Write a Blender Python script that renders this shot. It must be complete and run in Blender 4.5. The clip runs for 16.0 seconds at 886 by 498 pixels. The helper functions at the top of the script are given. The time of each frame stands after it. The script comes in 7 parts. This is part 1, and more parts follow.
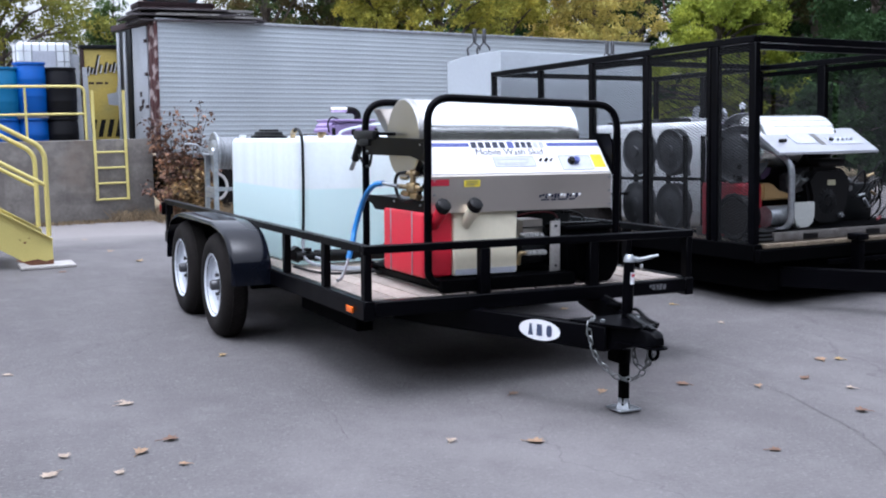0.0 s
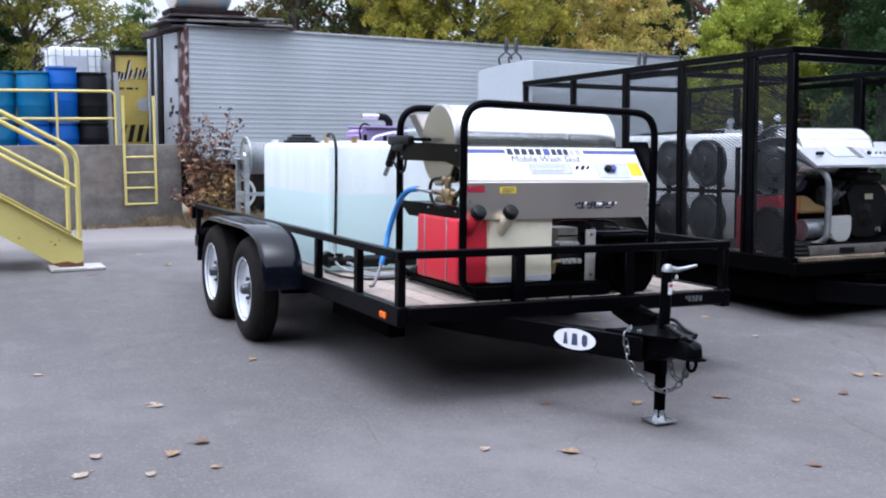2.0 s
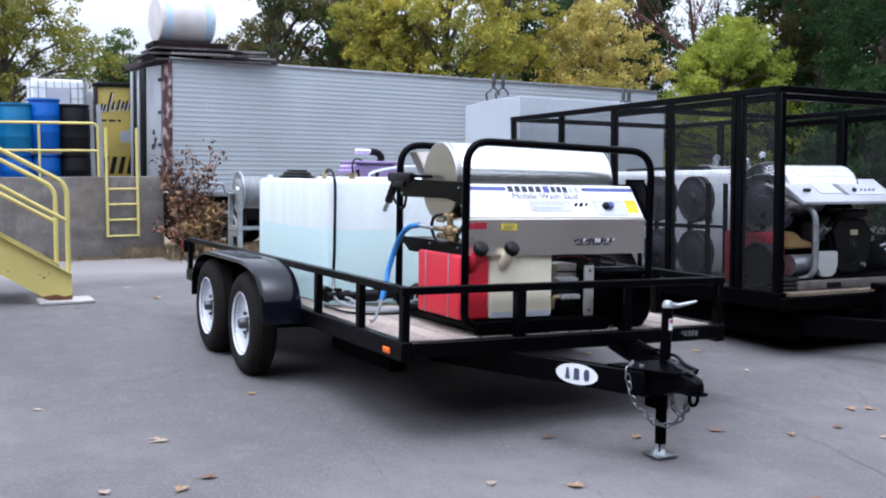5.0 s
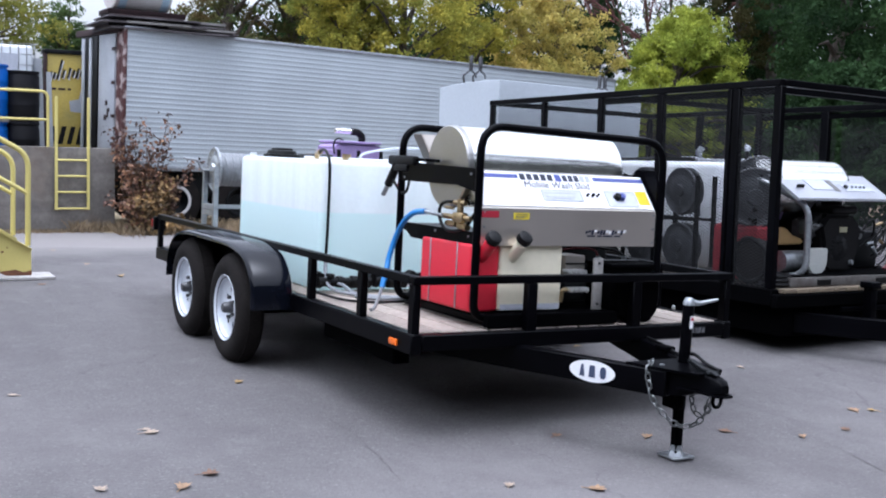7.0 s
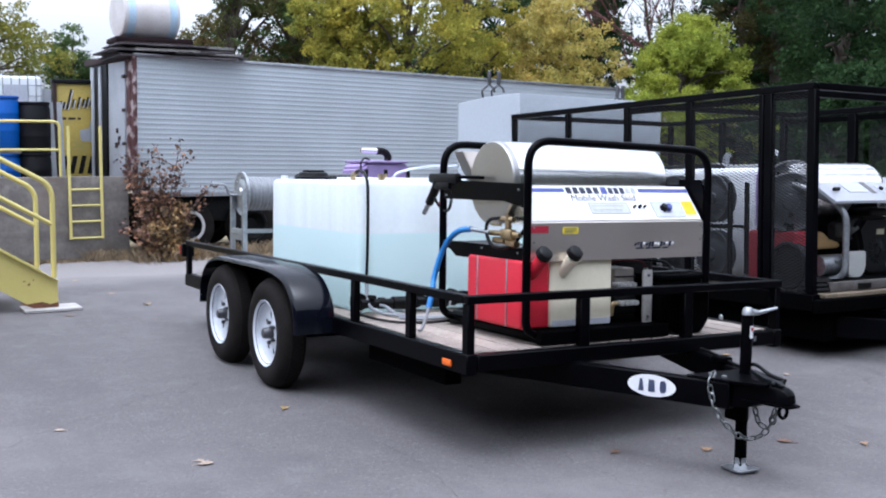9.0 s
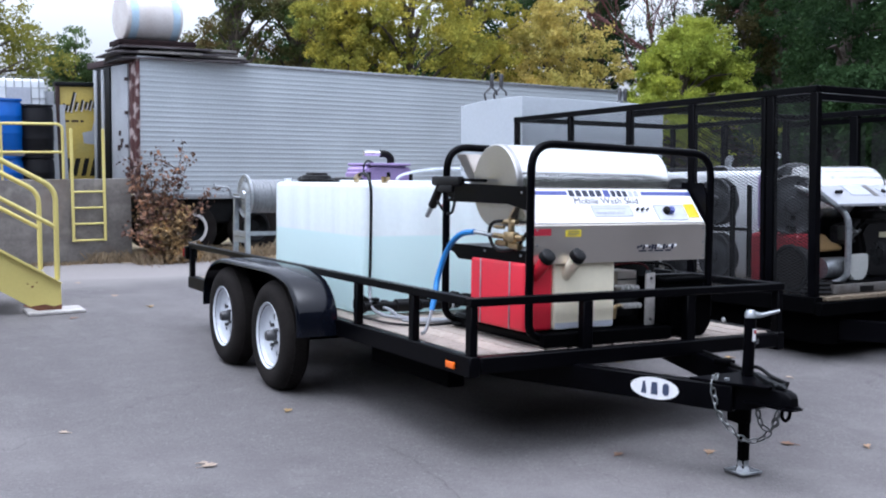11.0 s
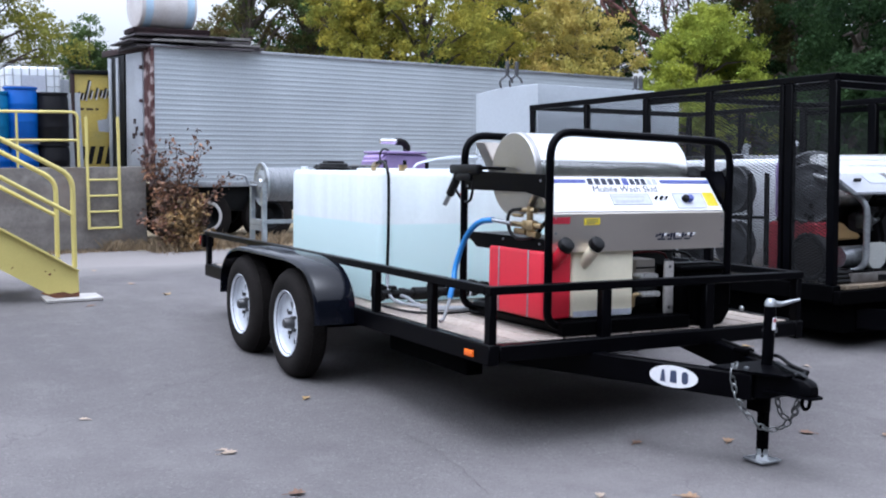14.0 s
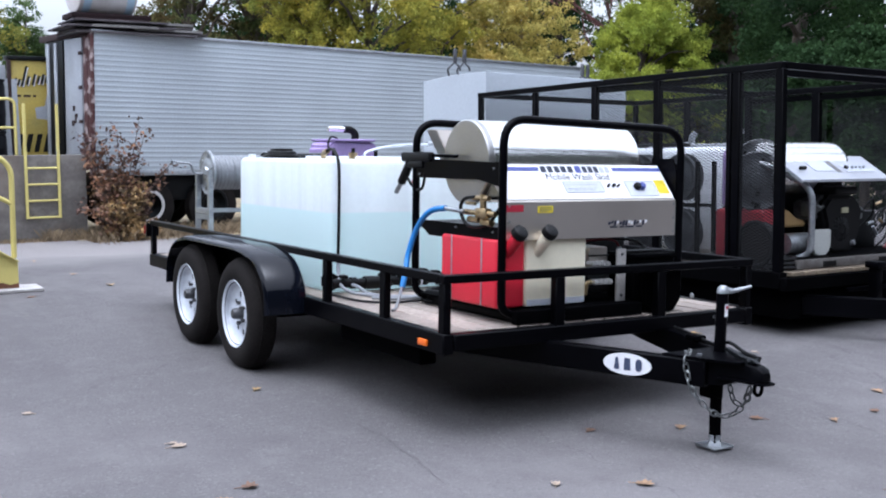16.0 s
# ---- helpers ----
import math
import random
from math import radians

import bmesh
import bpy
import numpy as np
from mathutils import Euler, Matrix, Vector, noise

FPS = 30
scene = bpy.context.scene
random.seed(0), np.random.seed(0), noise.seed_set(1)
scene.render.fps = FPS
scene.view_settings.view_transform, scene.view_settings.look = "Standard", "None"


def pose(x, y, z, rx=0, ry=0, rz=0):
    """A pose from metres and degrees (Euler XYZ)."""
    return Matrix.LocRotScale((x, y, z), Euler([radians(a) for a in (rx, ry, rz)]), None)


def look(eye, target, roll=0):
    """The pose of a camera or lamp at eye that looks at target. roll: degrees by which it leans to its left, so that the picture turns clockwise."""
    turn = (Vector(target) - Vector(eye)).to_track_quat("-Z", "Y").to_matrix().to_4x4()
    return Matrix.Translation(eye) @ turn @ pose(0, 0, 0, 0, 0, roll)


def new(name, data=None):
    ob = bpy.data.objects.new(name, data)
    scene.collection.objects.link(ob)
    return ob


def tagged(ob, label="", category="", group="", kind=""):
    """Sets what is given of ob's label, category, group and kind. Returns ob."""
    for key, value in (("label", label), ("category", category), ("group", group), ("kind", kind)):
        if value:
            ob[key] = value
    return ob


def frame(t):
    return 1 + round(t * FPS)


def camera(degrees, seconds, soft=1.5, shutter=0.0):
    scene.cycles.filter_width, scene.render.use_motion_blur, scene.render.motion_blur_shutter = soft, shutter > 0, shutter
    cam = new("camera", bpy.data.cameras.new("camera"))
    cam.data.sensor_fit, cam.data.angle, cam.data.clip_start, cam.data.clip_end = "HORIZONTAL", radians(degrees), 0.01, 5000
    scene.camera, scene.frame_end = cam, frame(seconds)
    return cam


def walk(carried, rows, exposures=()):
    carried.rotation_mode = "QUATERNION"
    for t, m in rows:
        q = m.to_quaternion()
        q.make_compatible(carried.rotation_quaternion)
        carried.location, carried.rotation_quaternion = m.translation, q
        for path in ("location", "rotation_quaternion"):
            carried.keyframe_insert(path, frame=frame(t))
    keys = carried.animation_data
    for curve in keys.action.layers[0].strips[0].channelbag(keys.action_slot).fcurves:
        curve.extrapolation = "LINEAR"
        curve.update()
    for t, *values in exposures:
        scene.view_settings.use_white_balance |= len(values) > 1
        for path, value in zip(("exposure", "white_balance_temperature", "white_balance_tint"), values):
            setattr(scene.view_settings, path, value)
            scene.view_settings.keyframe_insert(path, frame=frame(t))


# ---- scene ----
cam = camera(45.0, 16.0, soft=2.05)
PATH = [
    (0, (-1.965, -4.86, 1.48), (-1.088, -3.082, 1.217), -0.8),
    (0.5, (-1.991, -4.843, 1.471), (-1.124, -3.054, 1.246), -0.2),
    (1, (-1.976, -4.815, 1.458), (-1.085, -3.044, 1.197), -0.3),
    (1.5, (-1.991, -4.807, 1.464), (-1.133, -3.014, 1.251), -0.0),
    (2, (-1.999, -4.791, 1.45), (-1.159, -2.992, 1.208), -0.0),
    (2.5, (-2.004, -4.786, 1.455), (-1.185, -2.976, 1.222), -0.5),
    (3, (-2.016, -4.781, 1.449), (-1.218, -2.962, 1.216), -0.4),
    (3.5, (-2.035, -4.789, 1.463), (-1.254, -2.959, 1.261), -0.2),
    (4, (-2.054, -4.796, 1.471), (-1.275, -2.964, 1.281), -1.0),
    (4.5, (-2.098, -4.805, 1.476), (-1.256, -3.0, 1.295), 0.4),
    (4.7, (-2.125, -4.808, 1.48), (-1.26, -3.014, 1.299), 0.4),
    (6.8, (-2.345, -4.453, 1.486), (-1.389, -2.707, 1.292), 1.2),
    (7, (-2.373, -4.415, 1.487), (-1.387, -2.688, 1.271), 2.2),
    (7.5, (-2.477, -4.336, 1.5), (-1.463, -2.622, 1.315), -2.1),
    (8, (-2.512, -4.273, 1.489), (-1.518, -2.553, 1.254), -1.6),
    (8.5, (-2.522, -4.236, 1.497), (-1.528, -2.51, 1.311), 0.1),
    (9, (-2.536, -4.241, 1.492), (-1.555, -2.508, 1.304), 0.1),
    (9.5, (-2.537, -4.244, 1.494), (-1.554, -2.513, 1.297), 0.0),
    (11.8, (-2.557, -4.25, 1.495), (-1.58, -2.515, 1.317), 0.2),
    (12, (-2.559, -4.25, 1.495), (-1.577, -2.518, 1.308), 0.2),
    (12.5, (-2.561, -4.252, 1.499), (-1.6, -2.506, 1.329), -0.5),
    (13, (-2.56, -4.251, 1.495), (-1.576, -2.52, 1.302), -0.1),
    (13.5, (-2.57, -4.247, 1.501), (-1.604, -2.505, 1.321), -0.0),
    (14, (-2.577, -4.235, 1.496), (-1.62, -2.491, 1.29), 0.1),
    (14.5, (-2.576, -4.22, 1.504), (-1.606, -2.479, 1.334), -1.5),
    (15, (-2.558, -4.211, 1.508), (-1.554, -2.491, 1.318), -0.3),
    (15.5, (-2.568, -4.202, 1.513), (-1.53, -2.502, 1.335), 1.0),
    (16, (-2.589, -4.17, 1.49), (-1.543, -2.48, 1.263), 0.2),
]
walk(cam, [(t, look(eye, target, roll)) for t, eye, target, roll in PATH], exposures=[(0.0, 0.22, 5600, 14), (16.0, 0.18, 5550, 13)])

# ---- light ----
SUN_AZ, SUN_EL = radians(248), radians(76)
world = bpy.data.worlds.new("overcast")
scene.world = world
world.use_nodes = True
wn = world.node_tree
sky = wn.nodes.new("ShaderNodeTexSky")
sky.sky_type = "NISHITA"
sky.sun_disc = False
sky.sun_elevation, sky.sun_rotation = SUN_EL, SUN_AZ
sky.dust_density, sky.air_density, sky.ozone_density = 4.0, 1.2, 1.5
grey = wn.nodes.new("ShaderNodeHueSaturation")
grey.inputs["Saturation"].default_value = 0.12
wn.links.new(sky.outputs["Color"], grey.inputs["Color"])
# an overcast sky is brighter overhead than at the horizon
sky_way = wn.nodes.new("ShaderNodeTexCoord")
sky_up = wn.nodes.new("ShaderNodeSeparateXYZ")
wn.links.new(sky_way.outputs["Generated"], sky_up.inputs[0])
overcast = wn.nodes.new("ShaderNodeMapRange")
overcast.inputs["To Min"].default_value, overcast.inputs["To Max"].default_value = 1.02, 1.45
wn.links.new(sky_up.outputs["Z"], overcast.inputs["Value"])
sky_light = wn.nodes.new("ShaderNodeVectorMath")
sky_light.operation = "SCALE"
wn.links.new(grey.outputs["Color"], sky_light.inputs[0])
wn.links.new(overcast.outputs["Result"], sky_light.inputs["Scale"])
wn.links.new(sky_light.outputs["Vector"], wn.nodes["Background"].inputs["Color"])
wn.nodes["Background"].inputs["Strength"].default_value = 0.285
sun_data = bpy.data.lights.new("sun", "SUN")
sun_data.energy, sun_data.angle, sun_data.color = 0.8, radians(95), (1.0, 0.97, 0.94)
sun = new("sun", sun_data)
sun.matrix_world = look((math.sin(SUN_AZ) * 30, math.cos(SUN_AZ) * 30, 30 * math.tan(SUN_EL)), (0, 0, 0))


# ---- materials ----
def surface(name, col, rough=0.6, metal=0.0, var=0.25, scale=3.0, fine=60.0, bump=0.15, depth=0.004, col2=None, patch=0.5, coat=0.0, island=0.0, per_object=0.0, spec=0.5, edge=0.18):
    """A worn surface: two scales of noise drive colour, roughness and relief."""
    m = bpy.data.materials.new(name)
    m.use_nodes = True
    t = m.node_tree
    b = t.nodes["Principled BSDF"]
    b.inputs["Metallic"].default_value = metal
    b.inputs["Coat Weight"].default_value = coat
    b.inputs["Specular IOR Level"].default_value = spec
    co = t.nodes.new("ShaderNodeTexCoord")
    big, small = t.nodes.new("ShaderNodeTexNoise"), t.nodes.new("ShaderNodeTexNoise")
    for n, s, d in ((big, scale, 6.0), (small, fine, 3.0)):
        n.inputs["Scale"].default_value, n.inputs["Detail"].default_value = s, d
        t.links.new(co.outputs["Object"], n.inputs["Vector"])
    ramp = t.nodes.new("ShaderNodeValToRGB")
    other = col2 or tuple(c * (1 - var) for c in col)
    ramp.color_ramp.elements[0].position, ramp.color_ramp.elements[1].position = patch - edge, patch + edge
    ramp.color_ramp.elements[0].color, ramp.color_ramp.elements[1].color = (*other, 1), (*col, 1)
    t.links.new(big.outputs["Fac"], ramp.inputs["Fac"])
    speck = t.nodes.new("ShaderNodeMapRange")
    speck.inputs["From Min"].default_value, speck.inputs["From Max"].default_value = 0.3, 0.7
    speck.inputs["To Min"].default_value, speck.inputs["To Max"].default_value = 1 - var * 0.6, 1 + var * 0.4
    t.links.new(small.outputs["Fac"], speck.inputs["Value"])
    mul = t.nodes.new("ShaderNodeVectorMath")
    mul.operation = "SCALE"
    t.links.new(ramp.outputs["Color"], mul.inputs[0])
    t.links.new(speck.outputs["Result"], mul.inputs["Scale"])
    out = mul.outputs["Vector"]
    if island or per_object:
        src = t.nodes.new("ShaderNodeNewGeometry" if island else "ShaderNodeObjectInfo")
        rnd = t.nodes.new("ShaderNodeMapRange")
        a = island or per_object
        rnd.inputs["To Min"].default_value, rnd.inputs["To Max"].default_value = 1 - a, 1 + a
        t.links.new(src.outputs["Random Per Island" if island else "Random"], rnd.inputs["Value"])
        mul2 = t.nodes.new("ShaderNodeVectorMath")
        mul2.operation = "SCALE"
        t.links.new(out, mul2.inputs[0])
        t.links.new(rnd.outputs["Result"], mul2.inputs["Scale"])
        out = mul2.outputs["Vector"]
    t.links.new(out, b.inputs["Base Color"])
    rr = t.nodes.new("ShaderNodeMapRange")
    rr.inputs["To Min"].default_value, rr.inputs["To Max"].default_value = max(0.02, rough - 0.12), min(1.0, rough + 0.12)
    t.links.new(big.outputs["Fac"], rr.inputs["Value"])
    t.links.new(rr.outputs["Result"], b.inputs["Roughness"])
    if bump:
        bp = t.nodes.new("ShaderNodeBump")
        bp.inputs["Strength"].default_value, bp.inputs["Distance"].default_value = bump, depth
        t.links.new(small.outputs["Fac"], bp.inputs["Height"])
        t.links.new(bp.outputs["Normal"], b.inputs["Normal"])
    return m


def asphalt():
    """Worn asphalt: pale and dark stones, broad stains, tyre-polished streaks and thin cracks."""
    m = surface("asphalt", (0.123, 0.115, 0.116), 0.9, 0, 0.2, 0.45, 60, 0.0, col2=(0.095, 0.089, 0.090), spec=0.2)
    t = m.node_tree
    b = t.nodes["Principled BSDF"]
    base = b.inputs["Base Color"].links[0].from_socket
    co = t.nodes.new("ShaderNodeTexCoord").outputs["Object"]

    def node(kind, **values):
        n = t.nodes.new(kind)
        for key, v in values.items():
            n.inputs[key.replace("_", " ")].default_value = v
        return n

    def blend(fac, a, colour, kind="MIX"):
        x = t.nodes.new("ShaderNodeMix")
        x.data_type, x.blend_type = "RGBA", kind
        t.links.new(fac, x.inputs["Factor"])
        t.links.new(a, x.inputs["A"])
        x.inputs["B"].default_value = (*colour, 1)
        return x.outputs["Result"]

    def ranged(sock, a, c, lo, hi):
        r = node("ShaderNodeMapRange", From_Min=a, From_Max=c, To_Min=lo, To_Max=hi)
        t.links.new(sock, r.inputs["Value"])
        return r.outputs["Result"]

    stones = node("ShaderNodeTexVoronoi", Scale=95.0)
    t.links.new(co, stones.inputs["Vector"])
    sep = t.nodes.new("ShaderNodeSeparateColor")
    t.links.new(stones.outputs["Color"], sep.inputs[0])
    out = blend(ranged(sep.outputs["Red"], 0.86, 0.97, 0.0, 0.2), base, (0.302, 0.286, 0.286))
    out = blend(ranged(sep.outputs["Green"], 0.8, 0.97, 0.0, 0.35), out, (0.042, 0.039, 0.042))
    stain = node("ShaderNodeTexNoise", Scale=0.9, Detail=7.0, Roughness=0.65)
    t.links.new(co, stain.inputs["Vector"])
    out = blend(ranged(stain.outputs["Fac"], 0.52, 0.75, 0.0, 0.6), out, (0.067, 0.061, 0.065))
    streak_map = t.nodes.new("ShaderNodeMapping")
    streak_map.inputs["Scale"].default_value = (1.0, 0.16, 1.0)
    streak_map.inputs["Rotation"].default_value = (0, 0, radians(-35))
    t.links.new(co, streak_map.inputs["Vector"])
    streak = node("ShaderNodeTexNoise", Scale=1.5, Detail=6.0, Distortion=0.8)
    t.links.new(streak_map.outputs["Vector"], streak.inputs["Vector"])
    out = blend(ranged(streak.outputs["Fac"], 0.53, 0.72, 0.0, 0.3), out, (0.176, 0.166, 0.167))
    broad = node("ShaderNodeTexNoise", Scale=0.28, Detail=4.0, Roughness=0.6)
    t.links.new(co, broad.inputs["Vector"])
    out = blend(ranged(broad.outputs["Fac"], 0.5, 0.66, 0.0, 0.5), out, (0.168, 0.157, 0.157))
    track_map = t.nodes.new("ShaderNodeMapping")
    track_map.inputs["Scale"].default_value = (1.0, 0.07, 1.0)
    track_map.inputs["Rotation"].default_value = (0, 0, radians(52))
    t.links.new(co, track_map.inputs["Vector"])
    track = node("ShaderNodeTexNoise", Scale=2.6, Detail=5.0, Distortion=0.6)
    t.links.new(track_map.outputs["Vector"], track.inputs["Vector"])
    out = blend(ranged(track.outputs["Fac"], 0.54, 0.72, 0.0, 0.28), out, (0.071, 0.065, 0.069))
    mottle = node("ShaderNodeTexNoise", Scale=3.4, Detail=8.0, Roughness=0.7)
    t.links.new(co, mottle.inputs["Vector"])
    out = blend(ranged(mottle.outputs["Fac"], 0.5, 0.7, 0.0, 0.4), out, (0.080, 0.074, 0.076))
    out = blend(ranged(mottle.outputs["Fac"], 0.47, 0.3, 0.0, 0.35), out, (0.168, 0.158, 0.158))
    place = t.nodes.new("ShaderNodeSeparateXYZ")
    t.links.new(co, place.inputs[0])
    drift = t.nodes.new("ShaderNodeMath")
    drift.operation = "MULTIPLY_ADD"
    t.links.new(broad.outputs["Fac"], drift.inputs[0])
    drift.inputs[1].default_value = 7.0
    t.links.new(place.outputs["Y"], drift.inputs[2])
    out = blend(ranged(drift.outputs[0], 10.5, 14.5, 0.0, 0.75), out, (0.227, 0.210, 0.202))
    warp = node("ShaderNodeTexNoise", Scale=2.2, Detail=5.0)
    t.links.new(co, warp.inputs["Vector"])
    add = t.nodes.new("ShaderNodeVectorMath")
    add.operation = "MULTIPLY_ADD"
    t.links.new(warp.outputs["Color"], add.inputs[0])
    add.inputs[1].default_value = (0.9, 0.9, 0.0)
    t.links.new(co, add.inputs[2])
    crack = t.nodes.new("ShaderNodeTexVoronoi")
    crack.feature = "DISTANCE_TO_EDGE"
    crack.inputs["Scale"].default_value = 0.22
    t.links.new(add.outputs["Vector"], crack.inputs["Vector"])
    out = blend(ranged(crack.outputs["Distance"], 0.0005, 0.0022, 0.3, 0.0), out, (0.042, 0.039, 0.042))
    t.links.new(out, b.inputs["Base Color"])
    bp = node("ShaderNodeBump", Strength=0.7, Distance=0.004)
    t.links.new(stones.outputs["Distance"], bp.inputs["Height"])
    t.links.new(bp.outputs["Normal"], b.inputs["Normal"])
    return m


def stained_concrete():
    """Old concrete: blotches, water streaks that run down it, and pits."""
    m = surface("weathered_concrete", (0.2, 0.184, 0.168), 0.92, 0, 0.25, 1.4, 22, 0.3, 0.008, col2=(0.125, 0.114, 0.105), spec=0.2)
    t = m.node_tree
    b = t.nodes["Principled BSDF"]
    base = b.inputs["Base Color"].links[0].from_socket
    co = t.nodes.new("ShaderNodeTexCoord").outputs["Object"]
    for size, lo, hi, most, colour in (((1.1, 1.1, 1.3), 0.46, 0.66, 0.5, (0.085, 0.077, 0.071)), ((3.0, 3.0, 4.0), 0.5, 0.68, 0.4, (0.27, 0.25, 0.228)), ((0.5, 0.5, 5.0), 0.54, 0.66, 0.4, (0.1, 0.09, 0.084)), ((3.6, 3.6, 0.45), 0.58, 0.7, 0.45, (0.075, 0.067, 0.062)), ((1.1, 1.1, 1.6), 0.55, 0.7, 0.45, (0.16, 0.12, 0.09))):
        mp = t.nodes.new("ShaderNodeMapping")
        mp.inputs["Scale"].default_value = size
        t.links.new(co, mp.inputs["Vector"])
        n = t.nodes.new("ShaderNodeTexNoise")
        n.inputs["Scale"].default_value, n.inputs["Detail"].default_value = 1.0, 6.0
        t.links.new(mp.outputs["Vector"], n.inputs["Vector"])
        r = t.nodes.new("ShaderNodeMapRange")
        r.inputs["From Min"].default_value, r.inputs["From Max"].default_value, r.inputs["To Max"].default_value = lo, hi, most
        t.links.new(n.outputs["Fac"], r.inputs["Value"])
        x = t.nodes.new("ShaderNodeMix")
        x.data_type = "RGBA"
        t.links.new(r.outputs["Result"], x.inputs["Factor"])
        t.links.new(base, x.inputs["A"])
        x.inputs["B"].default_value = (*colour, 1)
        base = x.outputs["Result"]
    t.links.new(base, b.inputs["Base Color"])
    return m


M_BLACK = surface("black_gloss_paint", (0.0016, 0.0016, 0.0026), 0.34, 0, 0.5, 4, 90, 0.05, spec=0.05)
# black coat; also colours the blocks that stand for shade in the caged trailer
M_BLACK_DULL = surface("black_coat_and_shade", (0.0014, 0.0014, 0.0018), 0.65, 0, 0.4, 5, 120, 0.1, spec=0.015)
M_FENDER = surface("fender_paint", (0.004, 0.005, 0.009), 0.09, 0, 0.4, 3, 60, 0.0, coat=0.0, spec=0.2)
M_RUBBER = surface("tyre_rubber", (0.017, 0.0145, 0.0135), 0.9, 0, 0.4, 6, 80, 0.3, spec=0.12)
M_PLASTIC = surface("black_plastic", (0.004, 0.004, 0.0045), 0.45, 0, 0.3, 5, 80, 0.1, spec=0.2)
M_WHEEL = surface("white_wheel_paint", (0.62, 0.65, 0.7), 0.35, 0, 0.12, 6, 60, 0.03)
M_STEEL = surface("brushed_stainless", (0.62, 0.57, 0.52), 0.42, 1.0, 0.1, 2, 200, 0.04, 0.0006)
M_MIRROR = surface("polished_stainless", (0.93, 0.93, 0.92), 0.24, 1.0, 0.05, 2, 60, 0.01)
M_GALV = surface("galvanised_steel", (0.42, 0.44, 0.46), 0.42, 0.8, 0.3, 14, 60, 0.05)
M_ALU = surface("silver_hose", (0.2, 0.21, 0.225), 0.5, 0.1, 0.2, 5, 60, 0.1)
M_ENDCAP = surface("satin_steel_sheet", (0.5, 0.49, 0.48), 0.32, 1.0, 0.12, 3, 120, 0.05, 0.001)
M_DARKRED = surface("dark_red_plastic", (0.13, 0.006, 0.012), 0.55, 0, 0.2, 3, 60, 0.08)
M_BRASS = surface("brass", (0.58, 0.44, 0.25), 0.32, 1.0, 0.3, 20, 80, 0.1)
M_RED = surface("red_polyethylene", (0.6, 0.014, 0.035), 0.5, 0, 0.06, 3, 60, 0.04)
M_CREAM = surface("cream_polyethylene", (0.79, 0.73, 0.56), 0.5, 0, 0.05, 3, 40, 0.04)
M_BLUE_HOSE = surface("blue_hose_rubber", (0.02, 0.19, 0.52), 0.45, 0, 0.2, 8, 80, 0.1)
M_GREY_HOSE = surface("grey_hose_rubber", (0.25, 0.26, 0.28), 0.5, 0, 0.2, 8, 80, 0.1)
M_PURPLE = surface("purple_paint", (0.33, 0.24, 0.47), 0.45, 0, 0.2, 5, 60, 0.05)
M_ORANGE = surface("amber_lens", (0.85, 0.16, 0.01), 0.25, 0, 0.1, 20, 80, 0.05)
M_REDLENS = surface("red_lens", (0.3, 0.015, 0.015), 0.25, 0, 0.1, 20, 80, 0.05)
M_YELLOW = surface("safety_yellow_paint", (0.6, 0.52, 0.17), 0.5, 0, 0.07, 2.2, 60, 0.05, col2=(0.52, 0.44, 0.14))
M_RUST = surface("rust", (0.19, 0.075, 0.035), 0.85, 0, 0.5, 8, 60, 0.4)
M_RUSTYPAINT = surface("peeling_paint_over_rust", (0.33, 0.27, 0.26), 0.8, 0, 0.3, 5.0, 60, 0.3, col2=(0.055, 0.016, 0.015), patch=0.55, edge=0.05)
M_DIRTYWHITE = surface("dirty_white_plastic", (0.6, 0.58, 0.57), 0.55, 0, 0.15, 2.5, 30, 0.05, col2=(0.48, 0.44, 0.42))
M_WOOD = surface("weathered_deck_board", (0.35, 0.3, 0.255), 0.8, 0, 0.35, 2, 40, 0.3, col2=(0.23, 0.19, 0.165), per_object=0.22)
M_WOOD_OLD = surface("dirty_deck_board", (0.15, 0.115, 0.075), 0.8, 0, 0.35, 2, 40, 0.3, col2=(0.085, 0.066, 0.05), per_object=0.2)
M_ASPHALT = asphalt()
M_CONCRETE = stained_concrete()
M_VAN = surface("weathered_aluminium", (0.42, 0.46, 0.49), 0.5, 0.25, 0.14, 0.8, 30, 0.1)
M_VANDOOR = surface("dull_grey_door", (0.37, 0.39, 0.42), 0.55, 0.1, 0.2, 2, 30, 0.1)
M_WHITEBOX = surface("white_fibreglass", (0.46, 0.5, 0.54), 0.5, 0, 0.08, 1.2, 30, 0.04)
M_WHITEPLASTIC = surface("white_polyethylene", (0.74, 0.77, 0.8), 0.45, 0, 0.06, 2, 30, 0.04)
M_DRUM_BLUE = surface("blue_drum_plastic", (0.004, 0.09, 0.4), 0.5, 0, 0.15, 3, 40, 0.05, spec=0.3)
M_DRUM_TEAL = surface("faded_blue_drum_plastic", (0.006, 0.13, 0.29), 0.5, 0, 0.15, 3, 40, 0.05, spec=0.3)
M_DRUM_BLACK = surface("black_drum_plastic", (0.007, 0.007, 0.009), 0.5, 0, 0.2, 3, 40, 0.05, spec=0.15)
M_VANYELLOW = surface("faded_yellow_door_paint", (0.4, 0.3, 0.055), 0.6, 0, 0.3, 2.5, 30, 0.1, col2=(0.3, 0.25, 0.07), patch=0.42)
